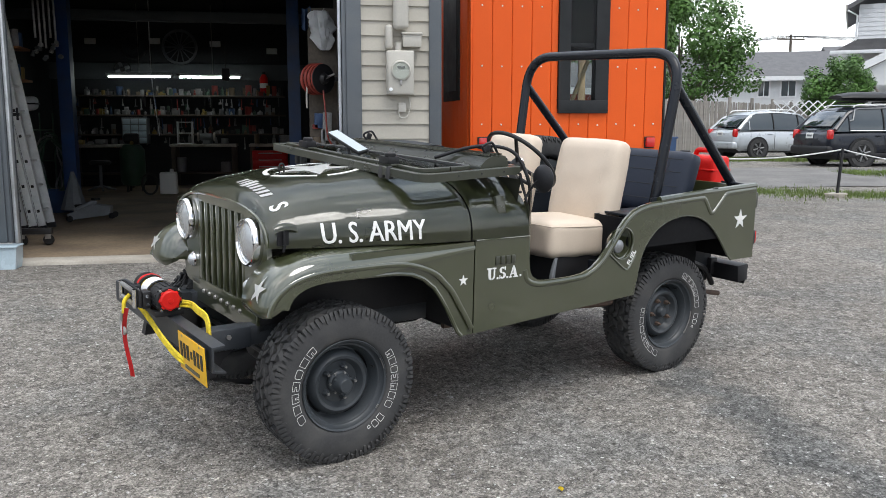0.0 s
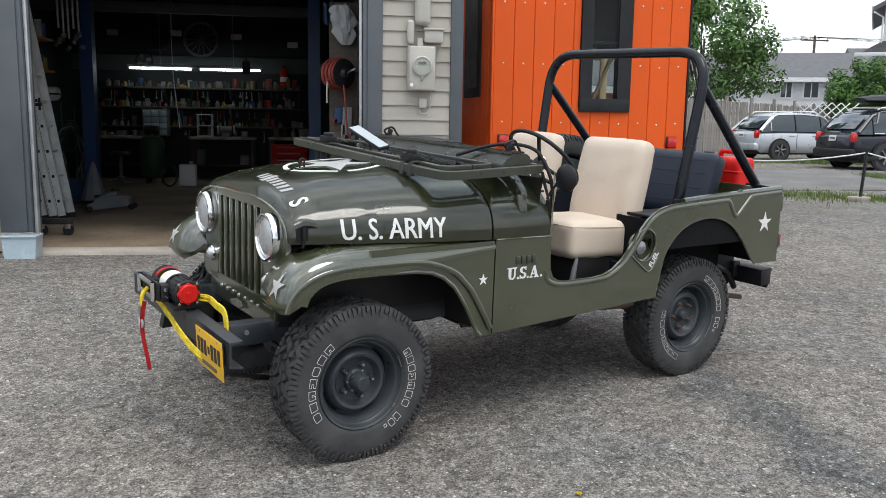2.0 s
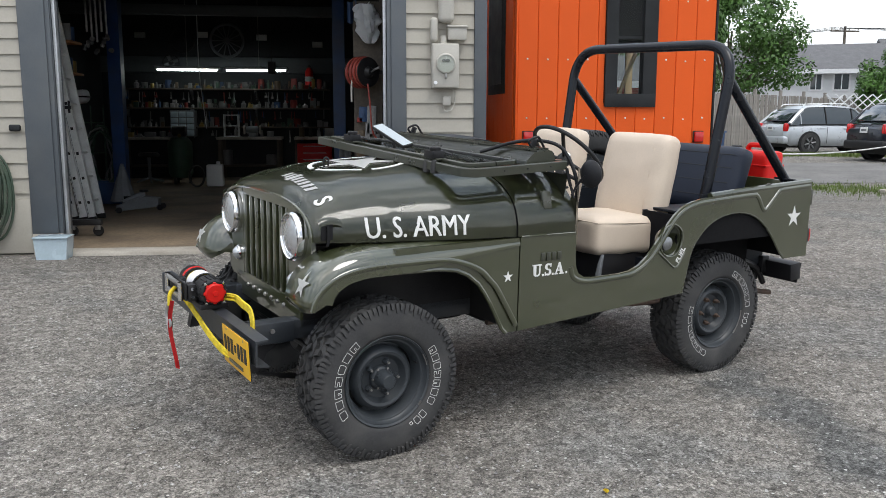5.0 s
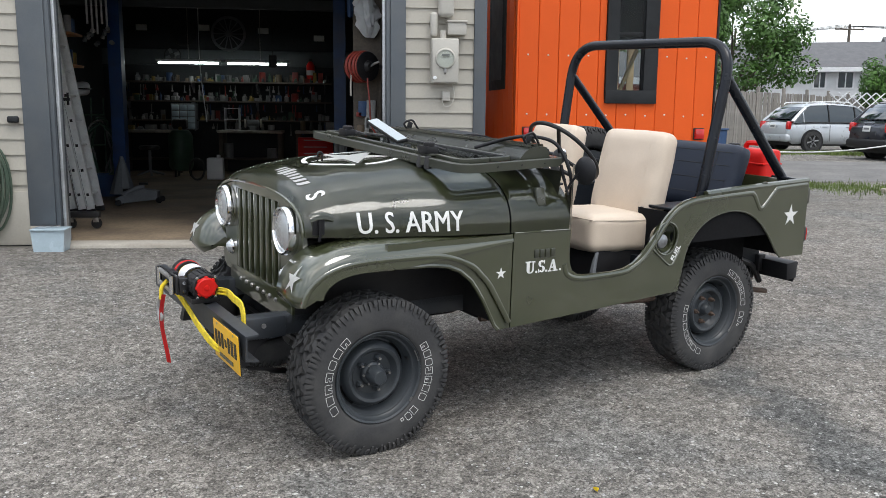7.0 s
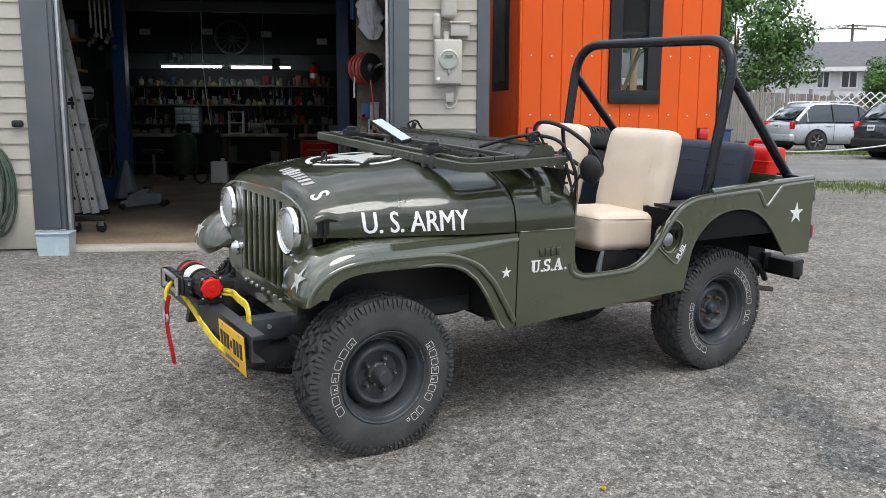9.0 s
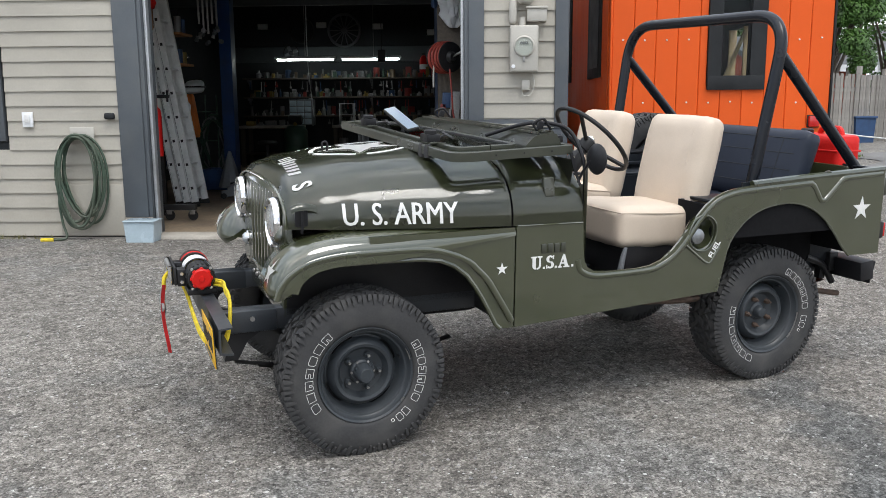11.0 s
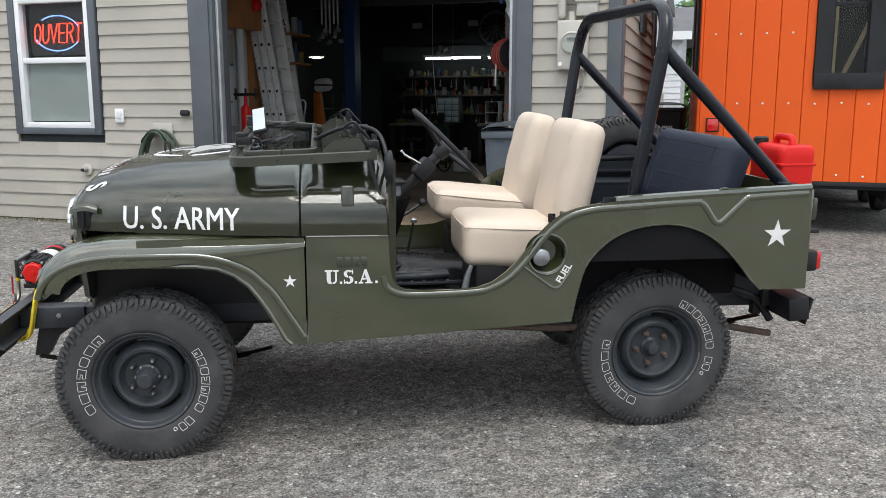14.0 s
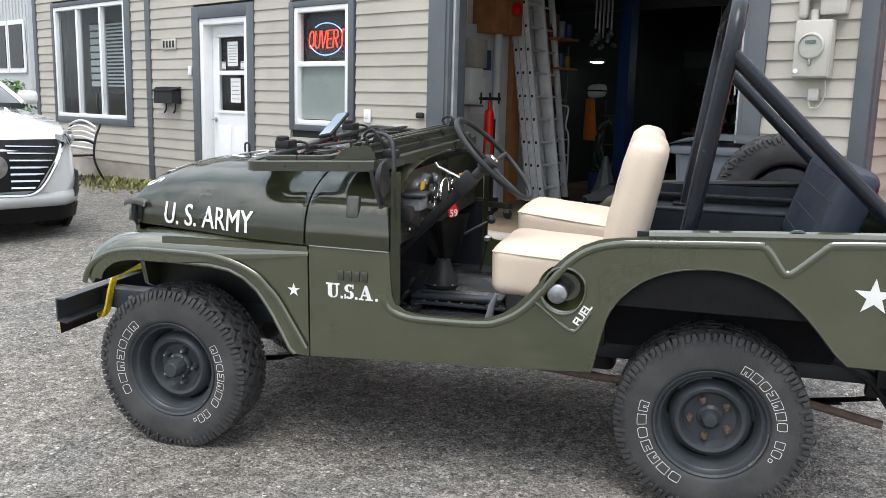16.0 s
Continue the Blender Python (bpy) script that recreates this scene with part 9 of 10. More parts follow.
CUP = Matrix.Translation((FILLER[0], -SIDE, FILLER[1])) @ Matrix.Rotation(radians(90), 4, "X")
cup = part("filler_cup", lathe([(0.090, -0.011), (0.076, -0.020), (0.066, -0.045), (0.05, -0.065), (0.0, -0.072)], CUP, 36), OLIVE, jeep)
part("cup_lip", tube([(a, -SIDE - 0.001, b) for a, b in filler_hole()], 0.005, 8, closed=True), OLIVE, cup)
part("filler_neck", cyl(0.034, 0.05, (1.568, -SIDE + 0.045, 0.768), (90, 0, 0), 20), BLACK_PAINT, cup)
part("fuel_cap", lathe([(0.033, -0.02), (0.036, -0.012), (0.034, 0.0), (0.026, 0.006), (0.0, 0.008)], Matrix.Translation((1.566, -SIDE + 0.004, 0.768)) @ Matrix.Rotation(radians(90), 4, "X"), 30), CAP_STEEL, cup, "dull steel fuel cap")
part("cup_bead", tube([(p.x, -SIDE - 0.002, p.z) for p in smooth_line([(1.495, 0, 0.735), (1.54, 0, 0.700), (1.60, 0, 0.655), (1.625, 0, 0.645), (1.645, 0, 0.655), (1.685, 0, 0.715)], 5)], 0.006, 8), OLIVE, cup)
fbm = letters("FUEL", 0.028, 0.002, bold=0.0010)
kf = 0.085 / width_of(fbm)
part("fuel_lettering", bent(fbm, lambda c: Vector((1.648 + c.x * kf * 0.50 - c.y * 0.85, -SIDE - 0.002 - c.z, 0.662 + c.x * kf * 0.86 + c.y * 0.5))), WHITE_PAINT, jeep, smooth=0)

# ---- windshield folded onto the hood ----
ws = part("windshield_frame", None or tube([(0.0, 0.0, 0.0), (0.001, 0, 0)], 0.001, 4), OLIVE_DULL, jeep, "olive folded-down windshield frame")


def ws_at(a, b, c=0.0):
    """a: 0 at the hinge to 1 at the top edge; b: -1..1 across; c: height."""
    return Vector((0.905 - 0.555 * a - 0.03 * a * b, 0.715 * b, 1.172 + 0.008 * a + 0.030 * a * b + c))


def rail(points, prof, closed=False):
    """A bar with a fixed section (out, up) swept along a nearly level line."""
    bm = bmesh.new()
    pts = [Vector(p) for p in points]
    n, rows = len(pts), []
    for i, p in enumerate(pts):
        d = pts[(i + 1) % n] - pts[i - 1] if closed else pts[min(i + 1, n - 1)] - pts[max(i - 1, 0)]
        out = d.cross(Vector((0, 0, 1))).normalized()
        rows.append([bm.verts.new(p + out * u + Vector((0, 0, v))) for u, v in prof])
    k = len(prof)
    for i in range(n if closed else n - 1):
        a, b = rows[i], rows[(i + 1) % n]
        for q in range(k):
            bm.faces.new((a[q], a[(q + 1) % k], b[(q + 1) % k], b[q]))
    if not closed:
        bm.faces.new(rows[0]), bm.faces.new(rows[-1])
    return bm


CHANNEL = [(-0.015, -0.014), (0.015, -0.014), (0.015, 0.021), (0.011, 0.024), (-0.011, 0.024), (-0.015, 0.021)]
STRIP_BAR = [(-0.010, -0.008), (0.010, -0.008), (0.010, 0.007), (0.006, 0.010), (-0.006, 0.010), (-0.010, 0.007)]
part("outer_frame", rail(rounded([ws_at(0.02, -1), ws_at(1, -1), ws_at(1, 1), ws_at(0.02, 1)], 0.075, 8), CHANNEL), OLIVE_DULL, ws)
part("outer_flange", rail(rounded([ws_at(0.30, -0.955, 0.012), ws_at(0.955, -0.955, 0.012), ws_at(0.955, 0.955, 0.012), ws_at(0.30, 0.955, 0.012)], 0.06, 8), [(-0.014, -0.003), (0.014, -0.003), (0.014, 0.003), (-0.014, 0.003)]), OLIVE_DULL, ws)
part("sash_frame", rail(rounded([ws_at(0.66, -0.90, 0.026), ws_at(0.92, -0.90, 0.026), ws_at(0.92, 0.90, 0.026), ws_at(0.42, 0.90, 0.026), ws_at(0.42, -0.90, 0.026), ws_at(0.65, -0.90, 0.026)], 0.05, 6), STRIP_BAR), OLIVE_DULL, ws)
part("sash_seal", rail(rounded([ws_at(0.66, -0.875, 0.030), ws_at(0.90, -0.875, 0.030), ws_at(0.90, 0.875, 0.030), ws_at(0.44, 0.875, 0.030), ws_at(0.44, -0.875, 0.030), ws_at(0.65, -0.875, 0.030)], 0.04, 6), [(-0.005, -0.004), (0.005, -0.004), (0.005, 0.004), (-0.005, 0.004)]), RUBBER, ws)
part("glass", sheet(lambda u, v: ws_at(0.44 + 0.46 * u, -0.875 + 1.75 * v, 0.027), 2, 2, 0.005), GLASS, ws)
# the raised lower panel near the hinges, with its lip, ribs and rivets
RIDGE = [(0.37, 0.012), (0.355, 0.030), (0.30, 0.056), (0.26, 0.066), (0.20, 0.070), (0.13, 0.072), (0.085, 0.066), (0.075, 0.050), (0.06, 0.046), (0.05, 0.018)]


def ridge(u, v):
    f = u * (len(RIDGE) - 1)
    i = min(int(f), len(RIDGE) - 2)
    (a0, c0), (a1, c1) = RIDGE[i], RIDGE[i + 1]
    return ws_at(a0 + (a1 - a0) * (f - i), -0.93 + 1.86 * v, c0 + (c1 - c0) * (f - i))


part("lower_panel", sheet(ridge, 27, 8, 0.004), OLIVE_DULL, ws, smooth=50)
for a, c in ((0.105, 0.074), (0.16, 0.077), (0.235, 0.073)):
    part("panel_rib", rail([ws_at(a, -0.90 + 1.8 * k / 6, c) for k in range(7)], [(-0.006, -0.004), (0.006, -0.004), (0.005, 0.005), (-0.005, 0.005)]), OLIVE_DULL, ws)
for k in range(12):
    part("rivet", lathe([(0.006, 0), (0.005, 0.003), (0, 0.004)], Matrix.Translation(ws_at(0.132, -0.84 + 0.152 * k, 0.073)), 10), BLACK_PAINT, ws)
part("hinge_rail", rail([ws_at(0.0, -0.97 + 1.94 * k / 6) for k in range(7)], CHANNEL), OLIVE_DULL, ws)
for b in (-0.93, 0.918):
    part("panel_end", prism(RIDGE, lambda a, c, d: ws_at(a, b + d, c), 0.012), OLIVE_DULL, ws)
for k in range(3):
    part("frame_bolt", cyl(0.0035, 0.004, ws_at(0.20 + 0.24 * k, -1.0) + Vector((0, -0.0155, 0.005)), (90, 0, 0), 8), BLACK_PAINT, ws)
for b in (-0.57, 0.50):
    m = ws_at(0.95, b, 0.050)
    motor = part("wiper_motor", box((0.060, 0.085, 0.036), m, bevel=0.006), BLACK_PAINT, ws)
    part("motor_cap", cyl(0.026, 0.022, m + Vector((-0.006, -0.018, 0.024)), (0, 0, 0), 16, 0.005), BLACK_PAINT, motor)
    part("motor_foot", box((0.040, 0.11, 0.010), m + Vector((0.0, 0.0, -0.020)), bevel=0.003), OLIVE_DULL, motor)
    part("motor_elbow", tube(rounded([m + Vector((0.02, 0.04, 0.004)), m + Vector((0.02, 0.085, 0.006)), m + Vector((0.055, 0.085, 0.0)), m + Vector((0.06, 0.085, -0.03))], 0.015, 4), 0.006, 8), BLACK_PAINT, motor)
    part("wiper_arm", tube([m + Vector((0.05, 0.085, -0.014)), ws_at(0.62, b + 0.30, 0.040)], 0.0045, 6), BLACK_PAINT, ws)
    part("wiper_blade", tube([ws_at(0.72, b + 0.06, 0.040), ws_at(0.60, b + 0.42, 0.040)], 0.006, 6), RUBBER, ws)
for b in (-0.80, 0.72):
    part("hinge", box((0.06, 0.045, 0.035), ws_at(0.0, b, 0.035), bevel=0.008), BLACK_PAINT, ws)
    part("hinge_hook", tube(smooth_line([ws_at(0.16, b, 0.072), ws_at(0.20, b, 0.105), ws_at(0.13, b - 0.02, 0.125), ws_at(0.08, b - 0.02, 0.095), ws_at(0.02, b, 0.06)], 5), 0.006, 8), BLACK_PAINT, ws)
    part("hook_ear", box((0.03, 0.012, 0.05), ws_at(0.12, b + 0.03, 0.09), (0, 20, 0), bevel=0.005), BLACK_PAINT, ws)
# rear-view mirror, standing up from the frame
mir_c = Vector((0.420, 0.028, 1.270))
MIRROR = material("mirror_glass", (0.50, 0.54, 0.55), 0.06, metal=1.0, vary=0.01)
long_way = Vector((0.026, -0.273, -0.084)).normalized()
short_way = Vector((0.06, 0.0, 0.012))
short_way = (short_way - long_way * short_way.dot(long_way)).normalized()
face_way = long_way.cross(short_way)
face_way = face_way if face_way.z > 0 else -face_way
turn = Matrix((long_way, short_way, face_way)).transposed().to_4x4()


def on_mirror(bm):
    bmesh.ops.transform(bm, matrix=Matrix.Translation(mir_c) @ turn, verts=bm.verts)
    return bm


mir = part("mirror", on_mirror(box((0.285, 0.062, 0.014), bevel=0.006)), BLACK_PLASTIC, ws)
part("mirror_glass", on_mirror(box((0.276, 0.054, 0.004), (0, 0, 0.0075))), MIRROR, mir, "bright rear-view mirror glass", smooth=0)
part("mirror_back", on_mirror(box((0.276, 0.054, 0.004), (0, 0, -0.0075))), BLACK_PLASTIC, mir, smooth=0)
part("mirror_stem", tube([ws_at(0.86, 0.02, 0.02), mir_c], 0.008, 8), BLACK_PAINT, ws)

# side arms at the cowl, mirror bracket with round black mirror seen from behind
for sign in (-1, 1):
    strap = [(0.880, 1.165), (0.894, 1.165), (0.905, 1.12), (0.932, 1.03), (0.924, 1.028), (0.893, 1.11)]
    part("hinge_strap", prism(strap, lambda a, b, d: Vector((a, sign * (0.734 + 0.012 * (1.165 - b) / 0.14 + d), b)), 0.006), BLACK_PAINT, jeep)
    yc = sign * (hood_side_y(0.805, 1.020) + 0.004)
    clip = part("cowl_clip", box((0.050, 0.026, 0.085), (0.805, yc, 1.020), (sign * 12, 0, 0), bevel=0.008, seg=3), OLIVE_DULL, jeep)
    part("clip_rim", box((0.056, 0.010, 0.020), (0.805, yc + sign * 0.010, 0.983), (sign * 12, 0, 0), bevel=0.004), OLIVE_DULL, clip)

SM = Matrix.Translation((0.961, -0.815, 1.142)) @ Vector((0.995, 0.06, 0.0)).to_track_quat("Z", "Y").to_matrix().to_4x4()
side_mir = part("side_mirror", lathe([(0, -0.022), (0.04, -0.018), (0.060, -0.006), (0.064, 0.0), (0.062, 0.006), (0.052, 0.008), (0.0, 0.008)], SM, 28), BLACK_PAINT, jeep, "round black side mirror")
part("mirror_arm", tube(smooth_line([(0.925, -0.735, 1.04), (0.935, -0.76, 1.09), (0.945, -0.80, 1.135)], 4), 0.006, 8), BLACK_PAINT, side_mir)
part("wiper_hose", tube(smooth_line([ws_at(0.42, -0.50, 0.045), ws_at(0.22, -0.66, 0.095), ws_at(0.06, -0.78, 0.105), ws_at(-0.06, -0.90, 0.070), (0.965, -0.712, 1.12), (0.972, -0.714, 1.00), (0.970, -0.705, 0.88), (0.955, -0.69, 0.80)], 7), 0.0085, 10), BLACK_PAINT, jeep)

# ---- cockpit ----
SW_M = Matrix.Translation((1.243, -0.325, 1.183)) @ Matrix.Rotation(radians(45), 4, "Y")
wheel_ring = [(0.205 * math.cos(2 * math.pi * k / 48), 0.205 * math.sin(2 * math.pi * k / 48), 0) for k in range(48)]
sw = part("steering_wheel", tube([SW_M @ Vector(p) for p in wheel_ring], 0.0105, 10, closed=True), BLACK_PLASTIC, jeep, "thin black steering wheel")
for a in (90, 210, 330):
    e = SW_M @ Vector((0.2 * math.cos(radians(a)), 0.2 * math.sin(radians(a)), 0))
    part("spoke", tube([SW_M @ Vector((0, 0, -0.03)), (SW_M @ Vector((0, 0, -0.03))).lerp(e, 0.5) + Vector((0, 0, -0.004)), e], 0.010, 8), BLACK_PLASTIC, sw)
part("wheel_hub", lathe([(0, -0.07), (0.03, -0.065), (0.038, -0.03), (0.034, -0.012), (0.022, -0.002), (0, 0)], SW_M, 20), BLACK_PLASTIC, sw)
col_end = SW_M @ Vector((0, 0, -0.55))
part("steering_column", tube([SW_M @ Vector((0, 0, -0.05)), col_end], 0.022, 12), BLACK_PAINT, jeep)
lever_base = SW_M @ Vector((0, 0, -0.14))
part("wheel_cap", lathe([(0.020, -0.004), (0.018, 0.006), (0.0, 0.010)], SW_M, 18), CHROME, sw)
part("turn_signal_switch", box((0.07, 0.06, 0.09), lever_base + Vector((-0.01, -0.03, 0)), (0, 45, 10), bevel=0.012), BLACK_PLASTIC, jeep)
part("turn_signal_lever", tube([lever_base + Vector((-0.02, -0.05, 0.02)), lever_base + Vector((-0.10, -0.10, 0.07)), lever_base + Vector((-0.11, -0.105, 0.085))], 0.006, 8), CHROME, jeep)
for y, z, r in ((-0.02, 1.00, 0.062), (-0.47, 1.00, 0.055), (-0.16, 1.02, 0.03), (-0.16, 0.95, 0.03), (0.12, 1.02, 0.03), (0.12, 0.95, 0.03)):
    g = part("gauge", lathe([(r, -0.01), (r * 1.05, 0.006), (r, 0.016), (r * 0.9, 0.014)], Matrix.Translation((0.945, y, z)) @ Matrix.Rotation(radians(90), 4, "Y"), 28), CHROME, jeep, "chrome-rimmed gauge")
    part("gauge_face", cyl(r * 0.95, 0.006, (0.955, y, z), (0, 90, 0), 24), INK, g)
part("radio_box", box((0.06, 0.10, 0.06), (0.965, -0.55, 0.985), bevel=0.008), BLACK_PLASTIC, jeep)
for y, z in ((0.30, 1.03), (-0.30, 1.06)):
    part("warning_sticker", box((0.003, 0.05, 0.035), (0.9435, y, z), (0, 4, 0)), PLATE_YELLOW, jeep, "yellow warning sticker", smooth=0)
boot = part("gearshift_boot", lathe([(0.075, 0), (0.07, 0.02), (0.045, 0.06), (0.03, 0.11), (0, 0.115)], pose(0.975, -0.08, 0.60), 20), BLACK_PLASTIC, jeep, "black rubber gearshift boot")
part("boot_flange", cyl(0.085, 0.012, (0.975, -0.08, 0.603), seg=24), BLACK_PAINT, boot)
part("gear_lever", tube(smooth_line([(0.975, -0.08, 0.70), (1.03, -0.05, 0.80), (1.16, 0.0, 0.88)], 4), 0.007, 8), BLACK_PAINT, jeep)
part("gear_knob", lathe([(0, -0.02), (0.018, -0.012), (0.02, 0.004), (0.012, 0.018), (0, 0.02)], pose(1.165, 0.0, 0.885), 16), BLACK_PLASTIC, jeep)
part("transfer_lever", tube([(1.10, 0.08, 0.62), (1.13, 0.08, 0.78)], 0.006, 8), BLACK_PAINT, jeep)
part("transfer_knob", lathe([(0, -0.016), (0.016, -0.008), (0.017, 0.006), (0, 0.017)], pose(1.132, 0.08, 0.785), 14), WORN_STEEL, jeep)
part("knee_apron", sheet(lambda u, v: Vector((0.985 + (v - 0.5) * (0.23 - 0.13 * u), -0.13 + 0.06 * u + 0.03 * math.sin(9 * v), 0.86 + 0.07 * v - u * (0.15 + 0.05 * v))), 8, 14, 0.008), INK, jeep, "black cloth apron round the gear levers")
part("side_cloth", sheet(lambda u, v: Vector((0.72 + 0.24 * v, -0.695 + 0.04 * math.sin(4 * u), 0.80 - 0.27 * u + 0.05 * v)), 6, 4, 0.006), MAT_BLACK, jeep)
part("dash_bracket", box((0.10, 0.13, 0.012), (0.985, -0.52, 1.055), (0, 0, 6), bevel=0.004), BLACK_PAINT, jeep)
part("dash_module", box((0.07, 0.09, 0.045), (0.985, -0.52, 1.02), bevel=0.006), STEEL_GREY, jeep, "small grey control box")
for k in range(4):
    part("dash_knob", lathe([(0.010, 0), (0.010, 0.016), (0.006, 0.020), (0, 0.020)], Matrix.Translation((0.944, -0.62 + 0.11 * k, 0.915)) @ Matrix.Rotation(radians(90), 4, "Y"), 12), CHROME if k % 2 else BLACK_PLASTIC, jeep)
for k in range(7):
    part("floor_screw", lathe([(0.007, 0), (0.006, 0.004), (0, 0.005)], pose(0.93 + 0.055 * k, -0.215, 0.556), 8), WORN_STEEL, jeep)
part("tunnel_edge", box((0.46, 0.030, 0.014), (1.10, -0.215, 0.548), bevel=0.004), BUMPER_PAINT, jeep)
part("tunnel_cover", box((0.40, 0.34, 0.02), (1.07, -0.05, 0.574), (0, -2, 0), bevel=0.008), BUMPER_PAINT, jeep)
for k in range(6):
    a = math.pi * k / 3 + 0.3
    part("boot_screw", lathe([(0.006, 0), (0.005, 0.004), (0, 0.005)], pose(0.975 + 0.076 * math.cos(a), -0.08 + 0.076 * math.sin(a), 0.609), 8), WORN_STEEL, boot)
part("floor_ridge", box((0.05, 0.62, 0.03), (0.90, -0.36, 0.535), bevel=0.010), MAT_BLACK, jeep)
part("floor_plate", box((0.24, 0.30, 0.008), (1.18, -0.50, 0.526), (0, 1, 4), bevel=0.003), INNER, jeep)
for dx, dy in ((-0.10, -0.13), (0.10, -0.13), (-0.10, 0.13), (0.10, 0.13)):
    part("floor_screw", lathe([(0.008, 0), (0.007, 0.004), (0, 0.005)], pose(1.18 + dx, -0.50 + dy, 0.531), 10), WORN_STEEL, jeep)
def on_tag(a, b, d):
    return Vector((1.005 + 0.62 * a - 0.0, -0.052 + 0.78 * a, 0.918 + b)) + Vector((0.78, -0.62, 0)) * d


tag = part("number_tag", prism([(0.027 * math.cos(2 * math.pi * k / 24), 0.030 * math.sin(2 * math.pi * k / 24) + (0.014 if 4 < k < 8 else 0)) for k in range(24)], on_tag, 0.005), RED_PLASTIC, jeep, "red round tag numbered 59")
tbm = letters("59", 0.030, 0.002, bold=0.0006)
part("tag_number", bent(tbm, lambda c: on_tag(c.x - 0.020, c.y - 0.019, 0.0068 + c.z)), WHITE_PAINT, tag, smooth=0)
for x, z in ((0.88, 0.60), (0.86, 0.62)):
    part("pedal", box((0.015, 0.06, 0.07), (x, -0.35 if x > 0.87 else -0.22, z), (0, 35, 0), bevel=0.006), BLACK_PAINT, jeep)
part("shift_plate", box((0.30, 0.26, 0.012), (1.05, -0.05, 0.585), bevel=0.005), MAT_BLACK, jeep)
for k in range(6):
    part("floor_rib", box((0.010, 0.34, 0.008), (1.05 + 0.05 * k, -0.48, 0.523), bevel=0.003), MAT_BLACK, jeep)
part("seat_lever", tube([(1.315, -0.545, 0.700), (1.298, -0.548, 0.655), (1.285, -0.550, 0.585)], 0.010, 8, radii=[0.008, 0.013, 0.016]), STEEL_GREY, jeep)
part("seat_frame", span(1.34, 1.72, -0.51, -0.12, 0.52, 0.70, 0.01), BLACK_PAINT, jeep)
part("seat_frame", span(1.34, 1.72, 0.14, 0.56, 0.52, 0.70, 0.01), BLACK_PAINT, jeep)


# ---- seats ----
def cushion(l, w, h, r, puff, seg=5):
    """A stuffed box: rounded, swollen at its middle."""
    bm = bmesh.new()
    bmesh.ops.create_cube(bm, size=1, matrix=Matrix.Diagonal((l, w, h, 1)))
    bmesh.ops.subdivide_edges(bm, edges=bm.edges[:], cuts=13, use_grid_fill=True)
    for v in bm.verts:
        p = v.co
        q = Vector((max(-l / 2 + r, min(l / 2 - r, p.x)), max(-w / 2 + r, min(w / 2 - r, p.y)), max(-h / 2 + r, min(h / 2 - r, p.z))))
        d = p - q
        if d.length > 1e-6:
            d = d.normalized() * r
        u, t = p.x / (l / 2), p.y / (w / 2)
        k = (1 - u * u) * (1 - t * t)
        v.co = q + d + Vector((0, 0, math.copysign(puff * k, p.z)))
        if puff > 0.009:
            v.co += d.normalized() * 0.005 * noise.noise((p.x * 11, p.y * 11, p.z * 6 + l))
    return bm


def seat(y, width, name, lift=0.0, ahead=0.0, deep=0.0, back_y=None, back_width=None, narrow=0.10):
    st = empty(name, None)
    st.parent = jeep
    c = part("seat_cushion", bent(cushion(0.46, width, 0.145 + deep, 0.045, 0.012), lambda p: Vector((1.512 + p.x - ahead * (0.5 - p.x), y + p.y, 0.800 - deep / 2 + p.z + 0.05 * (-p.x) + lift * (0.5 - p.x)))), CREAM, st)
    lean, by, bw = radians(14), back_y or y, back_width or width

    def back(p):
        # p.x: height, p.z: thickness
        hgt, th = (p.x + 0.27) * 0.955, p.z
        taper = 1 - narrow * max(0, hgt - 0.25) / 0.29
        return Vector((1.735 - ahead * 0.6 + math.sin(lean) * hgt + math.cos(lean) * th - 0.02 * math.sin(hgt * 3), by + p.y * taper, 0.785 + math.cos(lean) * hgt - math.sin(lean) * th))
    b = part("seat_back", bent(cushion(0.54, bw, 0.135, 0.055, 0.014), back), CREAM, st)
    for sgn in (-1, 1):
        yy = sgn * (bw / 2 - 0.085)
        part("seam", tube([back(Vector((-0.20 + 0.38 * k / 12, yy, -0.0655 - 0.014 * (1 - (yy / (bw / 2)) ** 2) * (1 - ((-0.20 + 0.38 * k / 12) / 0.27) ** 2)))) for k in range(13)], 0.0025, 6), CREAM, b)
    front = 1.512 - 0.23 - ahead * 0.73
    zz = lambda x: 0.858 + 0.05 * (1.512 - x) + lift * (2.012 - x) - 0.012
    part("piping", tube(smooth_line([(front + 0.008, y + width / 2 - 0.03, zz(front)), (front + 0.001, y, zz(front)), (front + 0.008, y - width / 2 + 0.03, zz(front)), (front + 0.03, y - width / 2 + 0.006, zz(front + 0.03)), (1.50, y - width / 2, zz(1.5)), (1.70, y - width / 2 + 0.004, zz(1.70))], 5), 0.003, 6), CREAM, c)
    return st


seat(-0.315, 0.43, "driver_seat", deep=0.05, back_y=-0.275, back_width=0.485, narrow=0.04)
seat(0.375, 0.44, "passenger_seat", 0.055, 0.05)

# rear bench
bench = empty("rear_bench", None)
bench.parent = jeep
part("bench_cushion", bent(cushion(0.36, 0.88, 0.12, 0.04, 0.01), lambda p: Vector((2.33 + p.x, 0.02 + p.y, 0.76 + p.z))), NAVY, bench)


def bench_back(p):
    hgt, th = p.x + 0.2, p.z
    return Vector((2.44 + 0.30 * hgt + th, 0.03 + p.y, 0.82 + 0.95 * hgt - 0.3 * th))


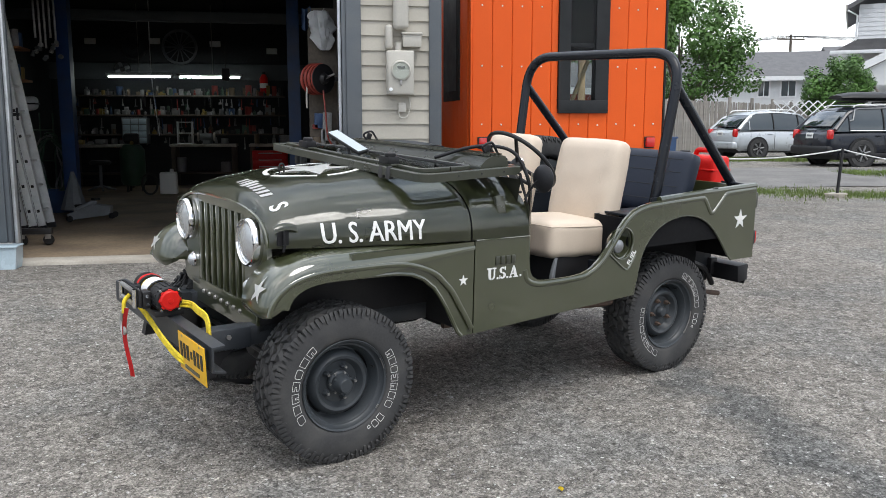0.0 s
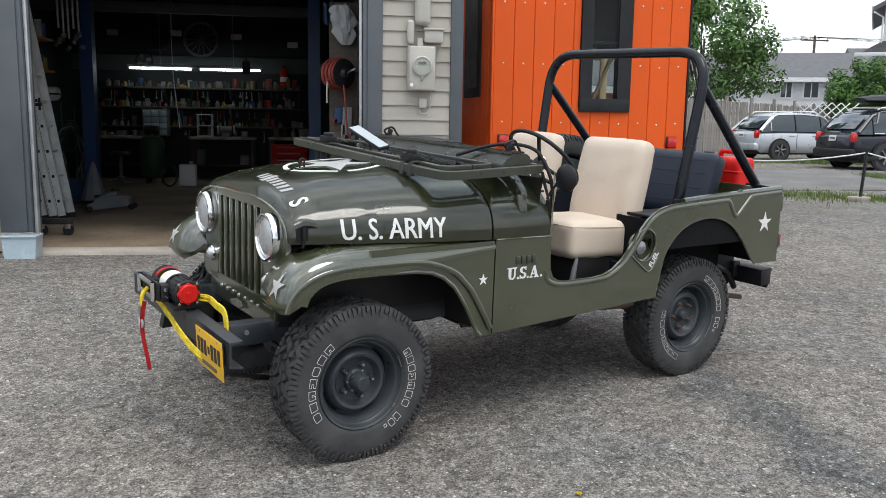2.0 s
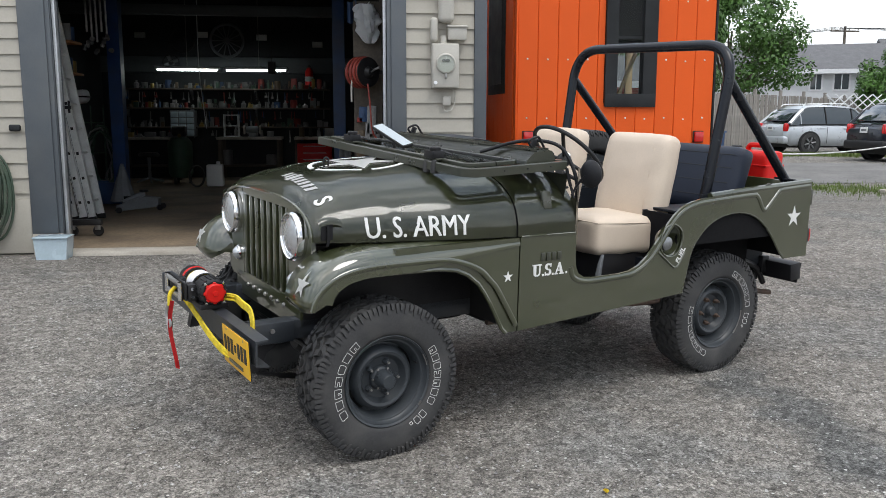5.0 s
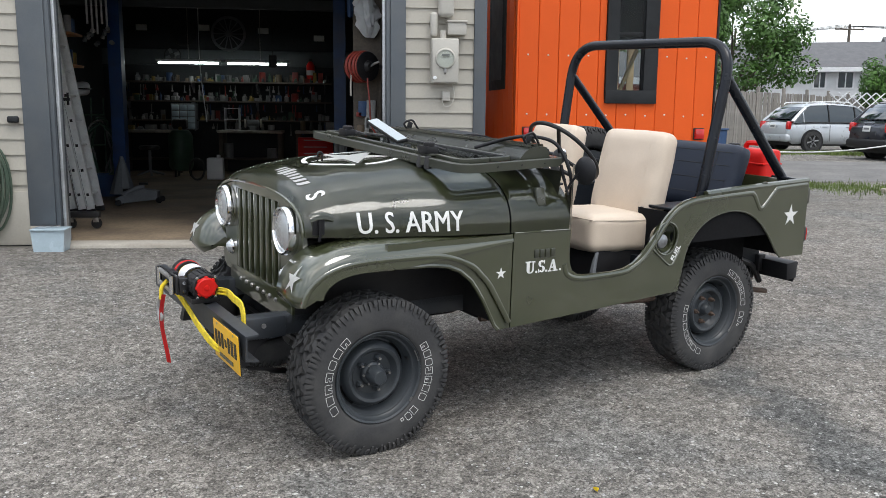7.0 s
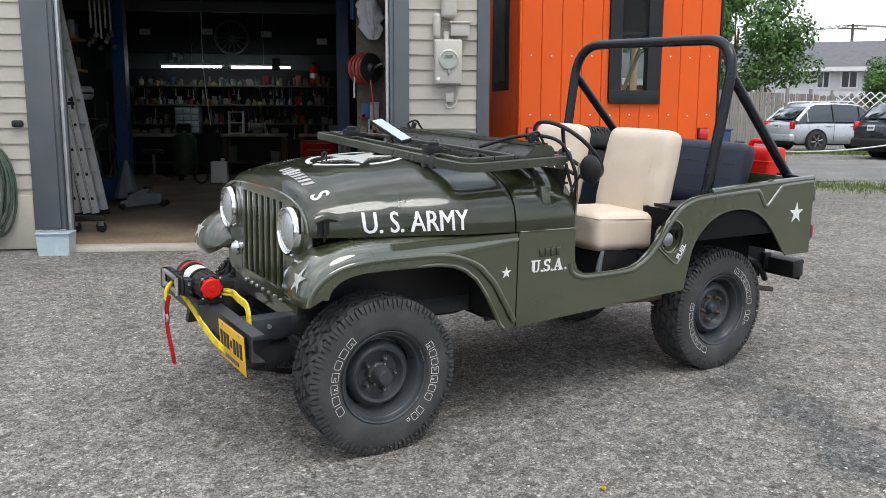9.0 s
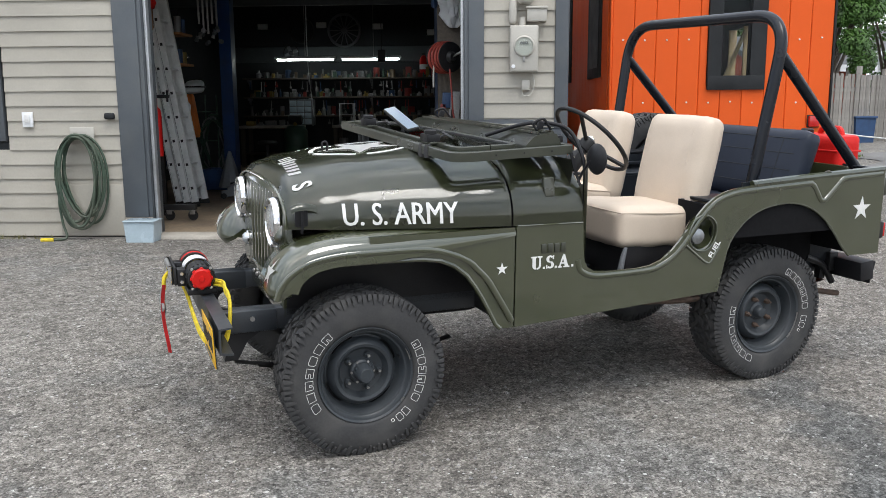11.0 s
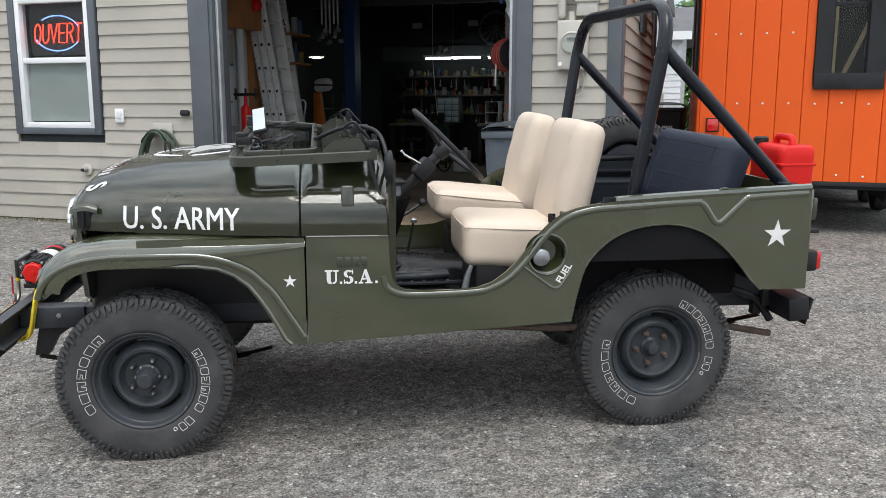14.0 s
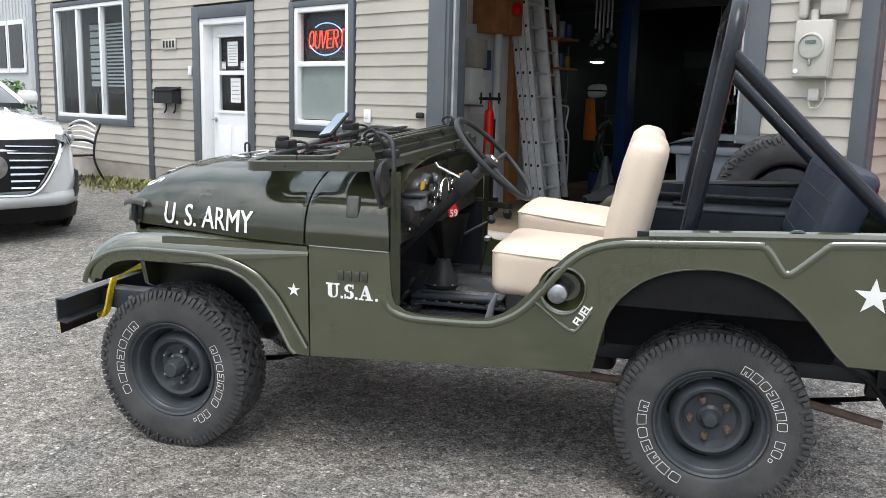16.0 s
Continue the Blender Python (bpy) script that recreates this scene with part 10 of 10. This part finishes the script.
bb = part("bench_back", bent(cushion(0.40, 0.90, 0.12, 0.05, 0.008), bench_back), NAVY, bench)
for hgt in (-0.12, -0.03, 0.06, 0.14):
    part("stitch_groove", tube([bench_back(Vector((hgt, -0.40 + 0.80 * k / 10, -0.060 - 0.008 * (1 - (hgt / 0.2) ** 2) * (1 - ((-0.40 + 0.80 * k / 10) / 0.45) ** 2)))) for k in range(11)], 0.0022, 6), INK, bb)
for yy in (-0.30, 0.30):
    part("stitch_groove", tube([bench_back(Vector((-0.14 + 0.28 * k / 6, yy, -0.060 - 0.008 * (1 - ((-0.14 + 0.28 * k / 6) / 0.2) ** 2) * (1 - (yy / 0.45) ** 2)))) for k in range(7)], 0.0022, 6), INK, bb)

# ---- roll bar ----
rb = part("roll_bar", tube(rounded([(1.974, -0.590, 0.915), (2.096, -0.622, 1.764), (2.096, 0.622, 1.768), (1.974, 0.595, 0.915)], 0.21, 12), 0.0285, 16), BLACK_TUBE, jeep, "black tubular roll bar")
for sign in (-1, 1):
    y0, y1 = sign * 0.612, sign * 0.605
    part("brace", tube([(2.068, y0, 1.590), (2.615, y1, 1.050), (2.645, y1, 1.02)], 0.026, 14), BLACK_TUBE, rb)
    part("foot_plate", box((0.12, 0.10, 0.012), (2.655, y1, 1.035), (0, 8, 0), bevel=0.004), BLACK_TUBE, rb)
    part("foot_plate", box((0.11, 0.10, 0.012), (1.974, sign * 0.59, 0.922), bevel=0.004), BLACK_TUBE, rb)
for x in (2.31, 2.60):
    part("tie_loop", tube(smooth_line([(x - 0.03, -0.735, 1.01), (x - 0.015, -0.735, 1.032), (x + 0.015, -0.735, 1.034), (x + 0.03, -0.735, 1.014)], 4), 0.005, 6), OLIVE_DULL, jeep)

# ---- rear: fuel can, lamps, bumperette ----
can = empty("fuel_can", None, "")
can.parent = jeep
part("can_body", bent(cushion(0.17, 0.29, 0.37, 0.026, 0.0), lambda p: Vector((2.815 + p.x, -0.25 + p.y, 0.99 + p.z))), RED_PLASTIC, can, "bright red plastic fuel can")
part("can_handle", tube(rounded([(2.815, -0.34, 1.16), (2.815, -0.33, 1.207), (2.815, -0.20, 1.207), (2.815, -0.19, 1.16)], 0.03, 4), 0.016, 10), RED_PLASTIC, can)
part("can_cap", cyl(0.034, 0.04, (2.76, -0.15, 1.18), bevel=0.006), BLACK_PLASTIC, can)
for z in (0.88, 1.09):
    part("can_band", bent(cushion(0.176, 0.296, 0.016, 0.007, 0.0), lambda p: Vector((2.815 + p.x, -0.25 + p.y, z + p.z))), RED_PLASTIC, can)
part("can_rack", span(2.70, 2.92, -0.44, -0.06, 0.785, 0.805, 0.004), BLACK_PAINT, can)
for sign in (-1, 1):
    tl = part("tail_lamp", box((0.06, 0.10, 0.09), (2.73, sign * 0.66, 0.72), bevel=0.012), BLACK_PAINT, jeep)
    part("lens", box((0.02, 0.085, 0.075), (2.768, sign * 0.66, 0.72), bevel=0.008), TAIL_RED, tl)
    bp = part("bumperette", box((0.09, 0.24, 0.10), (2.72, sign * 0.55, 0.50), (0, -6, 0), bevel=0.004), BLACK_PAINT, jeep)
rear_plate = part("rear_plate", box((0.012, 0.31, 0.12), (2.775, -0.50, 0.485), (0, 14, 0), bevel=0.004), BLACK_PAINT, jeep, "black embossed rear plate")
for k in range(6):
    part("plate_mark", box((0.005, 0.024, 0.07), (2.784, -0.62 + 0.047 * k, 0.485), (0, 14, 0)), BLACK_PLASTIC, rear_plate)
for sign in (-1, 1):
    part("rear_crossmember", span(2.64, 2.70, -0.5, 0.5, 0.47, 0.57, 0.006), BLACK_PAINT, jeep) if sign < 0 else None
    part("spring_hanger", tube(smooth_line([(2.50, sign * 0.47, 0.55), (2.62, sign * 0.47, 0.50), (2.70, sign * 0.47, 0.40)], 4), 0.018, 8), BLACK_PAINT, jeep)

# ---- front bumper, winch, rope, plate ----
bumper = part("front_bumper", prism([(-0.548, 0.453), (-0.548, 0.552), (-0.497, 0.556), (-0.497, 0.549), (-0.541, 0.545), (-0.541, 0.461), (-0.497, 0.452), (-0.497, 0.445)], lambda a, b, d: Vector((a, -0.69 + d, b)), 1.38), BUMPER_PAINT, jeep, "dark grey steel channel bumper")
for sign in (-1, 1):
    part("bumper_gusset", prism([(-0.540, 0.464), (-0.540, 0.544), (-0.460, 0.536), (-0.380, 0.530), (-0.460, 0.47)], lambda a, b, d: Vector((a, sign * 0.36 + d, b)), 0.01), BLACK_PAINT, bumper)
    part("bumper_arm", span(-0.538, -0.28, min(sign * 0.328, sign * 0.415), max(sign * 0.328, sign * 0.415), 0.445, 0.535, 0.006), BUMPER_PAINT, bumper)
    part("arm_bolt", cyl(0.010, 0.012, (-0.38, sign * 0.42, 0.502), (90, 0, 0), 8), WORN_STEEL, bumper)
    part("spring_eye_hanger", prism([(-0.470, 0.446), (-0.340, 0.446), (-0.400, 0.405), (-0.440, 0.330), (-0.495, 0.328), (-0.480, 0.40)], lambda a, b, d: Vector((a, sign * 0.40 + d, b)), 0.05), BLACK_PAINT, bumper)
winch = empty("winch", None)
winch.parent = jeep
WX, WY, WZ = -0.545, -0.035, 0.632


def along(profile, y, x=WX, z=WZ, seg=28):
    """A turned piece on the winch's axis; heights run towards the near side."""
    return lathe(profile, Matrix.Translation((x, y, z)) @ Matrix.Rotation(radians(90), 4, "X"), seg)


part("motor", along([(0, -0.06), (0.052, -0.06), (0.056, -0.05), (0.056, 0.05), (0.050, 0.062), (0, 0.062)], WY - 0.085), BLACK_PLASTIC, winch)
for k in range(18):
    a = 2 * math.pi * k / 18
    part("cooling_rib", box((0.008, 0.075, 0.006), (WX + 0.057 * math.cos(a), WY - 0.095, WZ + 0.057 * math.sin(a)), (0, 90 - math.degrees(a), 0)), BLACK_PLASTIC, winch)
part("motor_cap", along([(0.042, 0), (0.042, 0.014), (0.036, 0.020), (0.012, 0.020), (0.010, 0.024), (0, 0.024)], WY - 0.145), RED_PLASTIC, winch, "round red end cap")
for k in range(8):
    a = 2 * math.pi * k / 8
    part("cap_knurl", box((0.014, 0.014, 0.010), (WX + 0.042 * math.cos(a), WY - 0.153, WZ + 0.042 * math.sin(a)), (0, 90 - math.degrees(a), 0), bevel=0.003), RED_PLASTIC, winch)
for sx in (-1, 1):
    for sz in (-1, 1):
        part("end_bolt", along([(0.006, 0), (0.006, 0.008), (0, 0.009)], WY - 0.148, WX + sx * 0.038, WZ + sz * 0.042, 8), CHROME, winch)
part("motor_sleeve", along([(0.0565, -0.045), (0.059, -0.043), (0.059, 0.043), (0.0565, 0.045)], WY + 0.028), WHITE_VINYL, winch)
part("sleeve_band", along([(0.060, -0.008), (0.062, 0.0), (0.060, 0.008)], WY - 0.02), BLACK_PLASTIC, winch)
part("drum", along([(0, -0.07), (0.04, -0.07), (0.04, 0.07), (0, 0.07)], WY + 0.05), WORN_STEEL, winch)
part("gearbox", along([(0, -0.05), (0.055, -0.05), (0.060, -0.04), (0.060, 0.04), (0, 0.05)], WY + 0.145), BLACK_PLASTIC, winch)
part("gear_ring", along([(0.061, -0.012), (0.064, 0.0), (0.061, 0.012)], WY + 0.13), RED_PLASTIC, winch)
part("mount_plate", span(-0.60, -0.48, WY - 0.13, WY + 0.20, 0.557, 0.580, 0.003), BLACK_PAINT, winch)
for dy in (-0.045, 0.10):
    foot = part("mount_leg", span(-0.635, -0.60, WY + dy - 0.03, WY + dy + 0.03, 0.586, 0.660, 0.004), BLACK_PAINT, winch)
    for dz in (0.606, 0.642):
        part("leg_bolt", cyl(0.008, 0.010, (-0.618, WY + dy - 0.034, dz), (90, 0, 0), 8), CHROME, foot)
fl = part("fairlead", span(-0.648, -0.637, WY - 0.07, WY + 0.19, 0.590, 0.668, 0.004), BLACK_PAINT, winch)
for dy in (-0.045, 0.165):
    part("fairlead_roller", cyl(0.011, 0.080, (-0.660, WY + dy, 0.630), seg=14), CHROME, fl)
for dz in (0.602, 0.658):
    part("fairlead_roller", cyl(0.010, 0.18, (-0.660, WY + 0.06, dz), (90, 0, 0), 14), WORN_STEEL, fl)
part("rope_on_drum", along([(0.041, -0.05), (0.050, -0.045), (0.050, 0.045), (0.041, 0.05)], WY + 0.10), YELLOW_ROPE, winch)
part("rope_thimble", tube(smooth_line([(-0.655, WY + 0.05, 0.63), (-0.680, WY + 0.05, 0.60), (-0.685, WY + 0.045, 0.55)], 4), 0.009, 8), YELLOW_ROPE, winch)
hook = part("hook", tube(smooth_line([(-0.688, 0.02, 0.56), (-0.692, 0.03, 0.52), (-0.692, 0.02, 0.48), (-0.692, -0.01, 0.455), (-0.692, -0.03, 0.475), (-0.692, -0.025, 0.50)], 5), 0.009, 10), WORN_STEEL, winch)
part("strap", sheet(lambda u, v: Vector((-0.694 - 0.010 * math.sin(4 * u) + 0.014 * v, -0.040 - 0.016 * v + 0.018 * math.sin(5 * u), 0.585 - 0.30 * u)), 16, 2, 0.003), RED_STRAP, winch, "hanging red pull strap")
rope = empty("rope_sling", None)
rope.parent = jeep
for k, (oy, oz) in enumerate(((0.0, 0.0), (0.014, 0.009), (-0.013, 0.008), (0.008, -0.010), (-0.006, 0.015), (0.018, -0.003), (-0.016, -0.007))):
    pts3 = [(-0.50, -0.13 + oy, 0.60 + oz), (-0.46, -0.19 + oy, 0.600 + oz), (-0.465, -0.30 + oy, 0.598 + oz), (-0.465, -0.40 + oy, 0.588 + oz), (-0.470, -0.435 + oy, 0.53 + oz), (-0.490, -0.445 + oy, 0.44 + oz), (-0.535, -0.43 + oy, 0.415 + oz), (-0.572, -0.36 + oy, 0.432 + oz), (-0.585, -0.2, 0.470 + oz), (-0.590, -0.05, 0.515 + oz), (-0.605, 0.06 + oy, 0.56 + oz), (-0.65, 0.06, 0.60 + oz)]
    part("rope_strand", tube(smooth_line(pts3, 6), 0.0050, 8), YELLOW_ROPE, rope, "yellow synthetic rope")
plate = part("number_plate", box((0.004, 0.305, 0.155), (-0.5645, -0.508, 0.468), (0, -3, 0), bevel=0.0015), PLATE_YELLOW, jeep, "yellow number plate with dark characters")
for k in range(7):
    if k == 3:
        continue
    part("plate_character", box((0.003, 0.026, 0.062), (-0.5672, -0.508 + 0.118 - 0.039 * k, 0.478), (0, -3, 0)), INK, plate, smooth=0)
part("plate_character", box((0.003, 0.02, 0.03), (-0.5672, -0.508, 0.478), (0, -3, 0)), INK, plate, smooth=0)
part("plate_line", box((0.003, 0.16, 0.014), (-0.5655, -0.508, 0.415), (0, -3, 0)), OLIVE_DULL, plate, smooth=0)
part("plate_back", box((0.003, 0.307, 0.157), (-0.5605, -0.508, 0.468), (0, -3, 0)), BLACK_PAINT, plate, "dark back of the plate", smooth=0)
for dy in (-0.1, 0.1):
    part("plate_bolt", cyl(0.006, 0.006, (-0.568, -0.508 + dy, 0.535), (0, 90, 0), 8), WORN_STEEL, plate)

# ---- boards and panels ----
clad_front()
k = 0
x = CAB_X0 + 0.012
while x < CAB_X1 - 0.05:
    x2 = min(x + 0.2396, CAB_X1 - 0.012)
    for z0, z1 in ((CAB_Z0, CAB_Z1),) if x2 < CW[0] - 0.1 or x > CW[1] + 0.1 else ((CAB_Z0, CW[2] - 0.1),):
        new("panel", cabin_panel(x, x2, z0, z1)).parent = cabin
        if z1 < CAB_Z1 and x < 3.49:
            new("panel", cabin_panel(x, 3.513, z1, CAB_Z1)).parent = cabin
        if z1 < CAB_Z1 and x2 > 4.16:
            new("panel", cabin_panel(4.142, x2, z1, CAB_Z1)).parent = cabin
    x = x2
x = CAB_Y + 0.14
while x < CAB_Y + 4.9:
    me = bpy.data.meshes.new("panel")
    x0, y0, y1 = CAB_X0 - 0.012, x + 0.004, x + 0.236
    me.from_pydata([(x0, y0, CAB_Z0), (x0, y1, CAB_Z0), (x0 + 0.03, y1, CAB_Z0), (x0 + 0.03, y0, CAB_Z0), (x0, y0, CAB_Z1), (x0, y1, CAB_Z1), (x0 + 0.03, y1, CAB_Z1), (x0 + 0.03, y0, CAB_Z1)], [], [(0, 1, 2, 3), (7, 6, 5, 4), (0, 4, 5, 1), (1, 5, 6, 2), (2, 6, 7, 3), (3, 7, 4, 0)])
    me.materials.append(ORANGE)
    ob = new("panel", me)
    ob.parent, ob.matrix_basis = cabin, TURN
    x += 0.2396
# clapboards of the garage's side wall
wall_side = bpy.data.objects["wall_side"]
z = 0.115
while z < TOP - 0.1:
    me = bpy.data.meshes.new("clapboard")
    x0 = RIGHT - 0.03
    me.from_pydata([(x0 + 0.024, 8.56, z), (x0 + 0.024, 12.64, z), (x0 - 0.01, 12.64, z), (x0 - 0.01, 8.56, z), (x0 + 0.008, 8.56, z + COURSE), (x0 + 0.008, 12.64, z + COURSE), (x0 - 0.01, 12.64, z + COURSE), (x0 - 0.01, 8.56, z + COURSE)], [], [(0, 1, 2, 3), (7, 6, 5, 4), (0, 4, 5, 1), (1, 5, 6, 2), (2, 6, 7, 3), (3, 7, 4, 0)])
    me.materials.append(SIDING)
    new("clapboard", me).parent = wall_side
    z += COURSE
# Plain boards stand in for the two side windows; the wall has no shutters.
for y0, y1, z0 in ((10.20, 10.80, 2.12), (12.02, 12.45, 2.0)):
    part("shuttered_window", span(RIGHT - 0.004, RIGHT + 0.022, y0, y1, z0, TOP, 0.004), TRIM, wall_side, "plain slate grey board standing in for a side window")
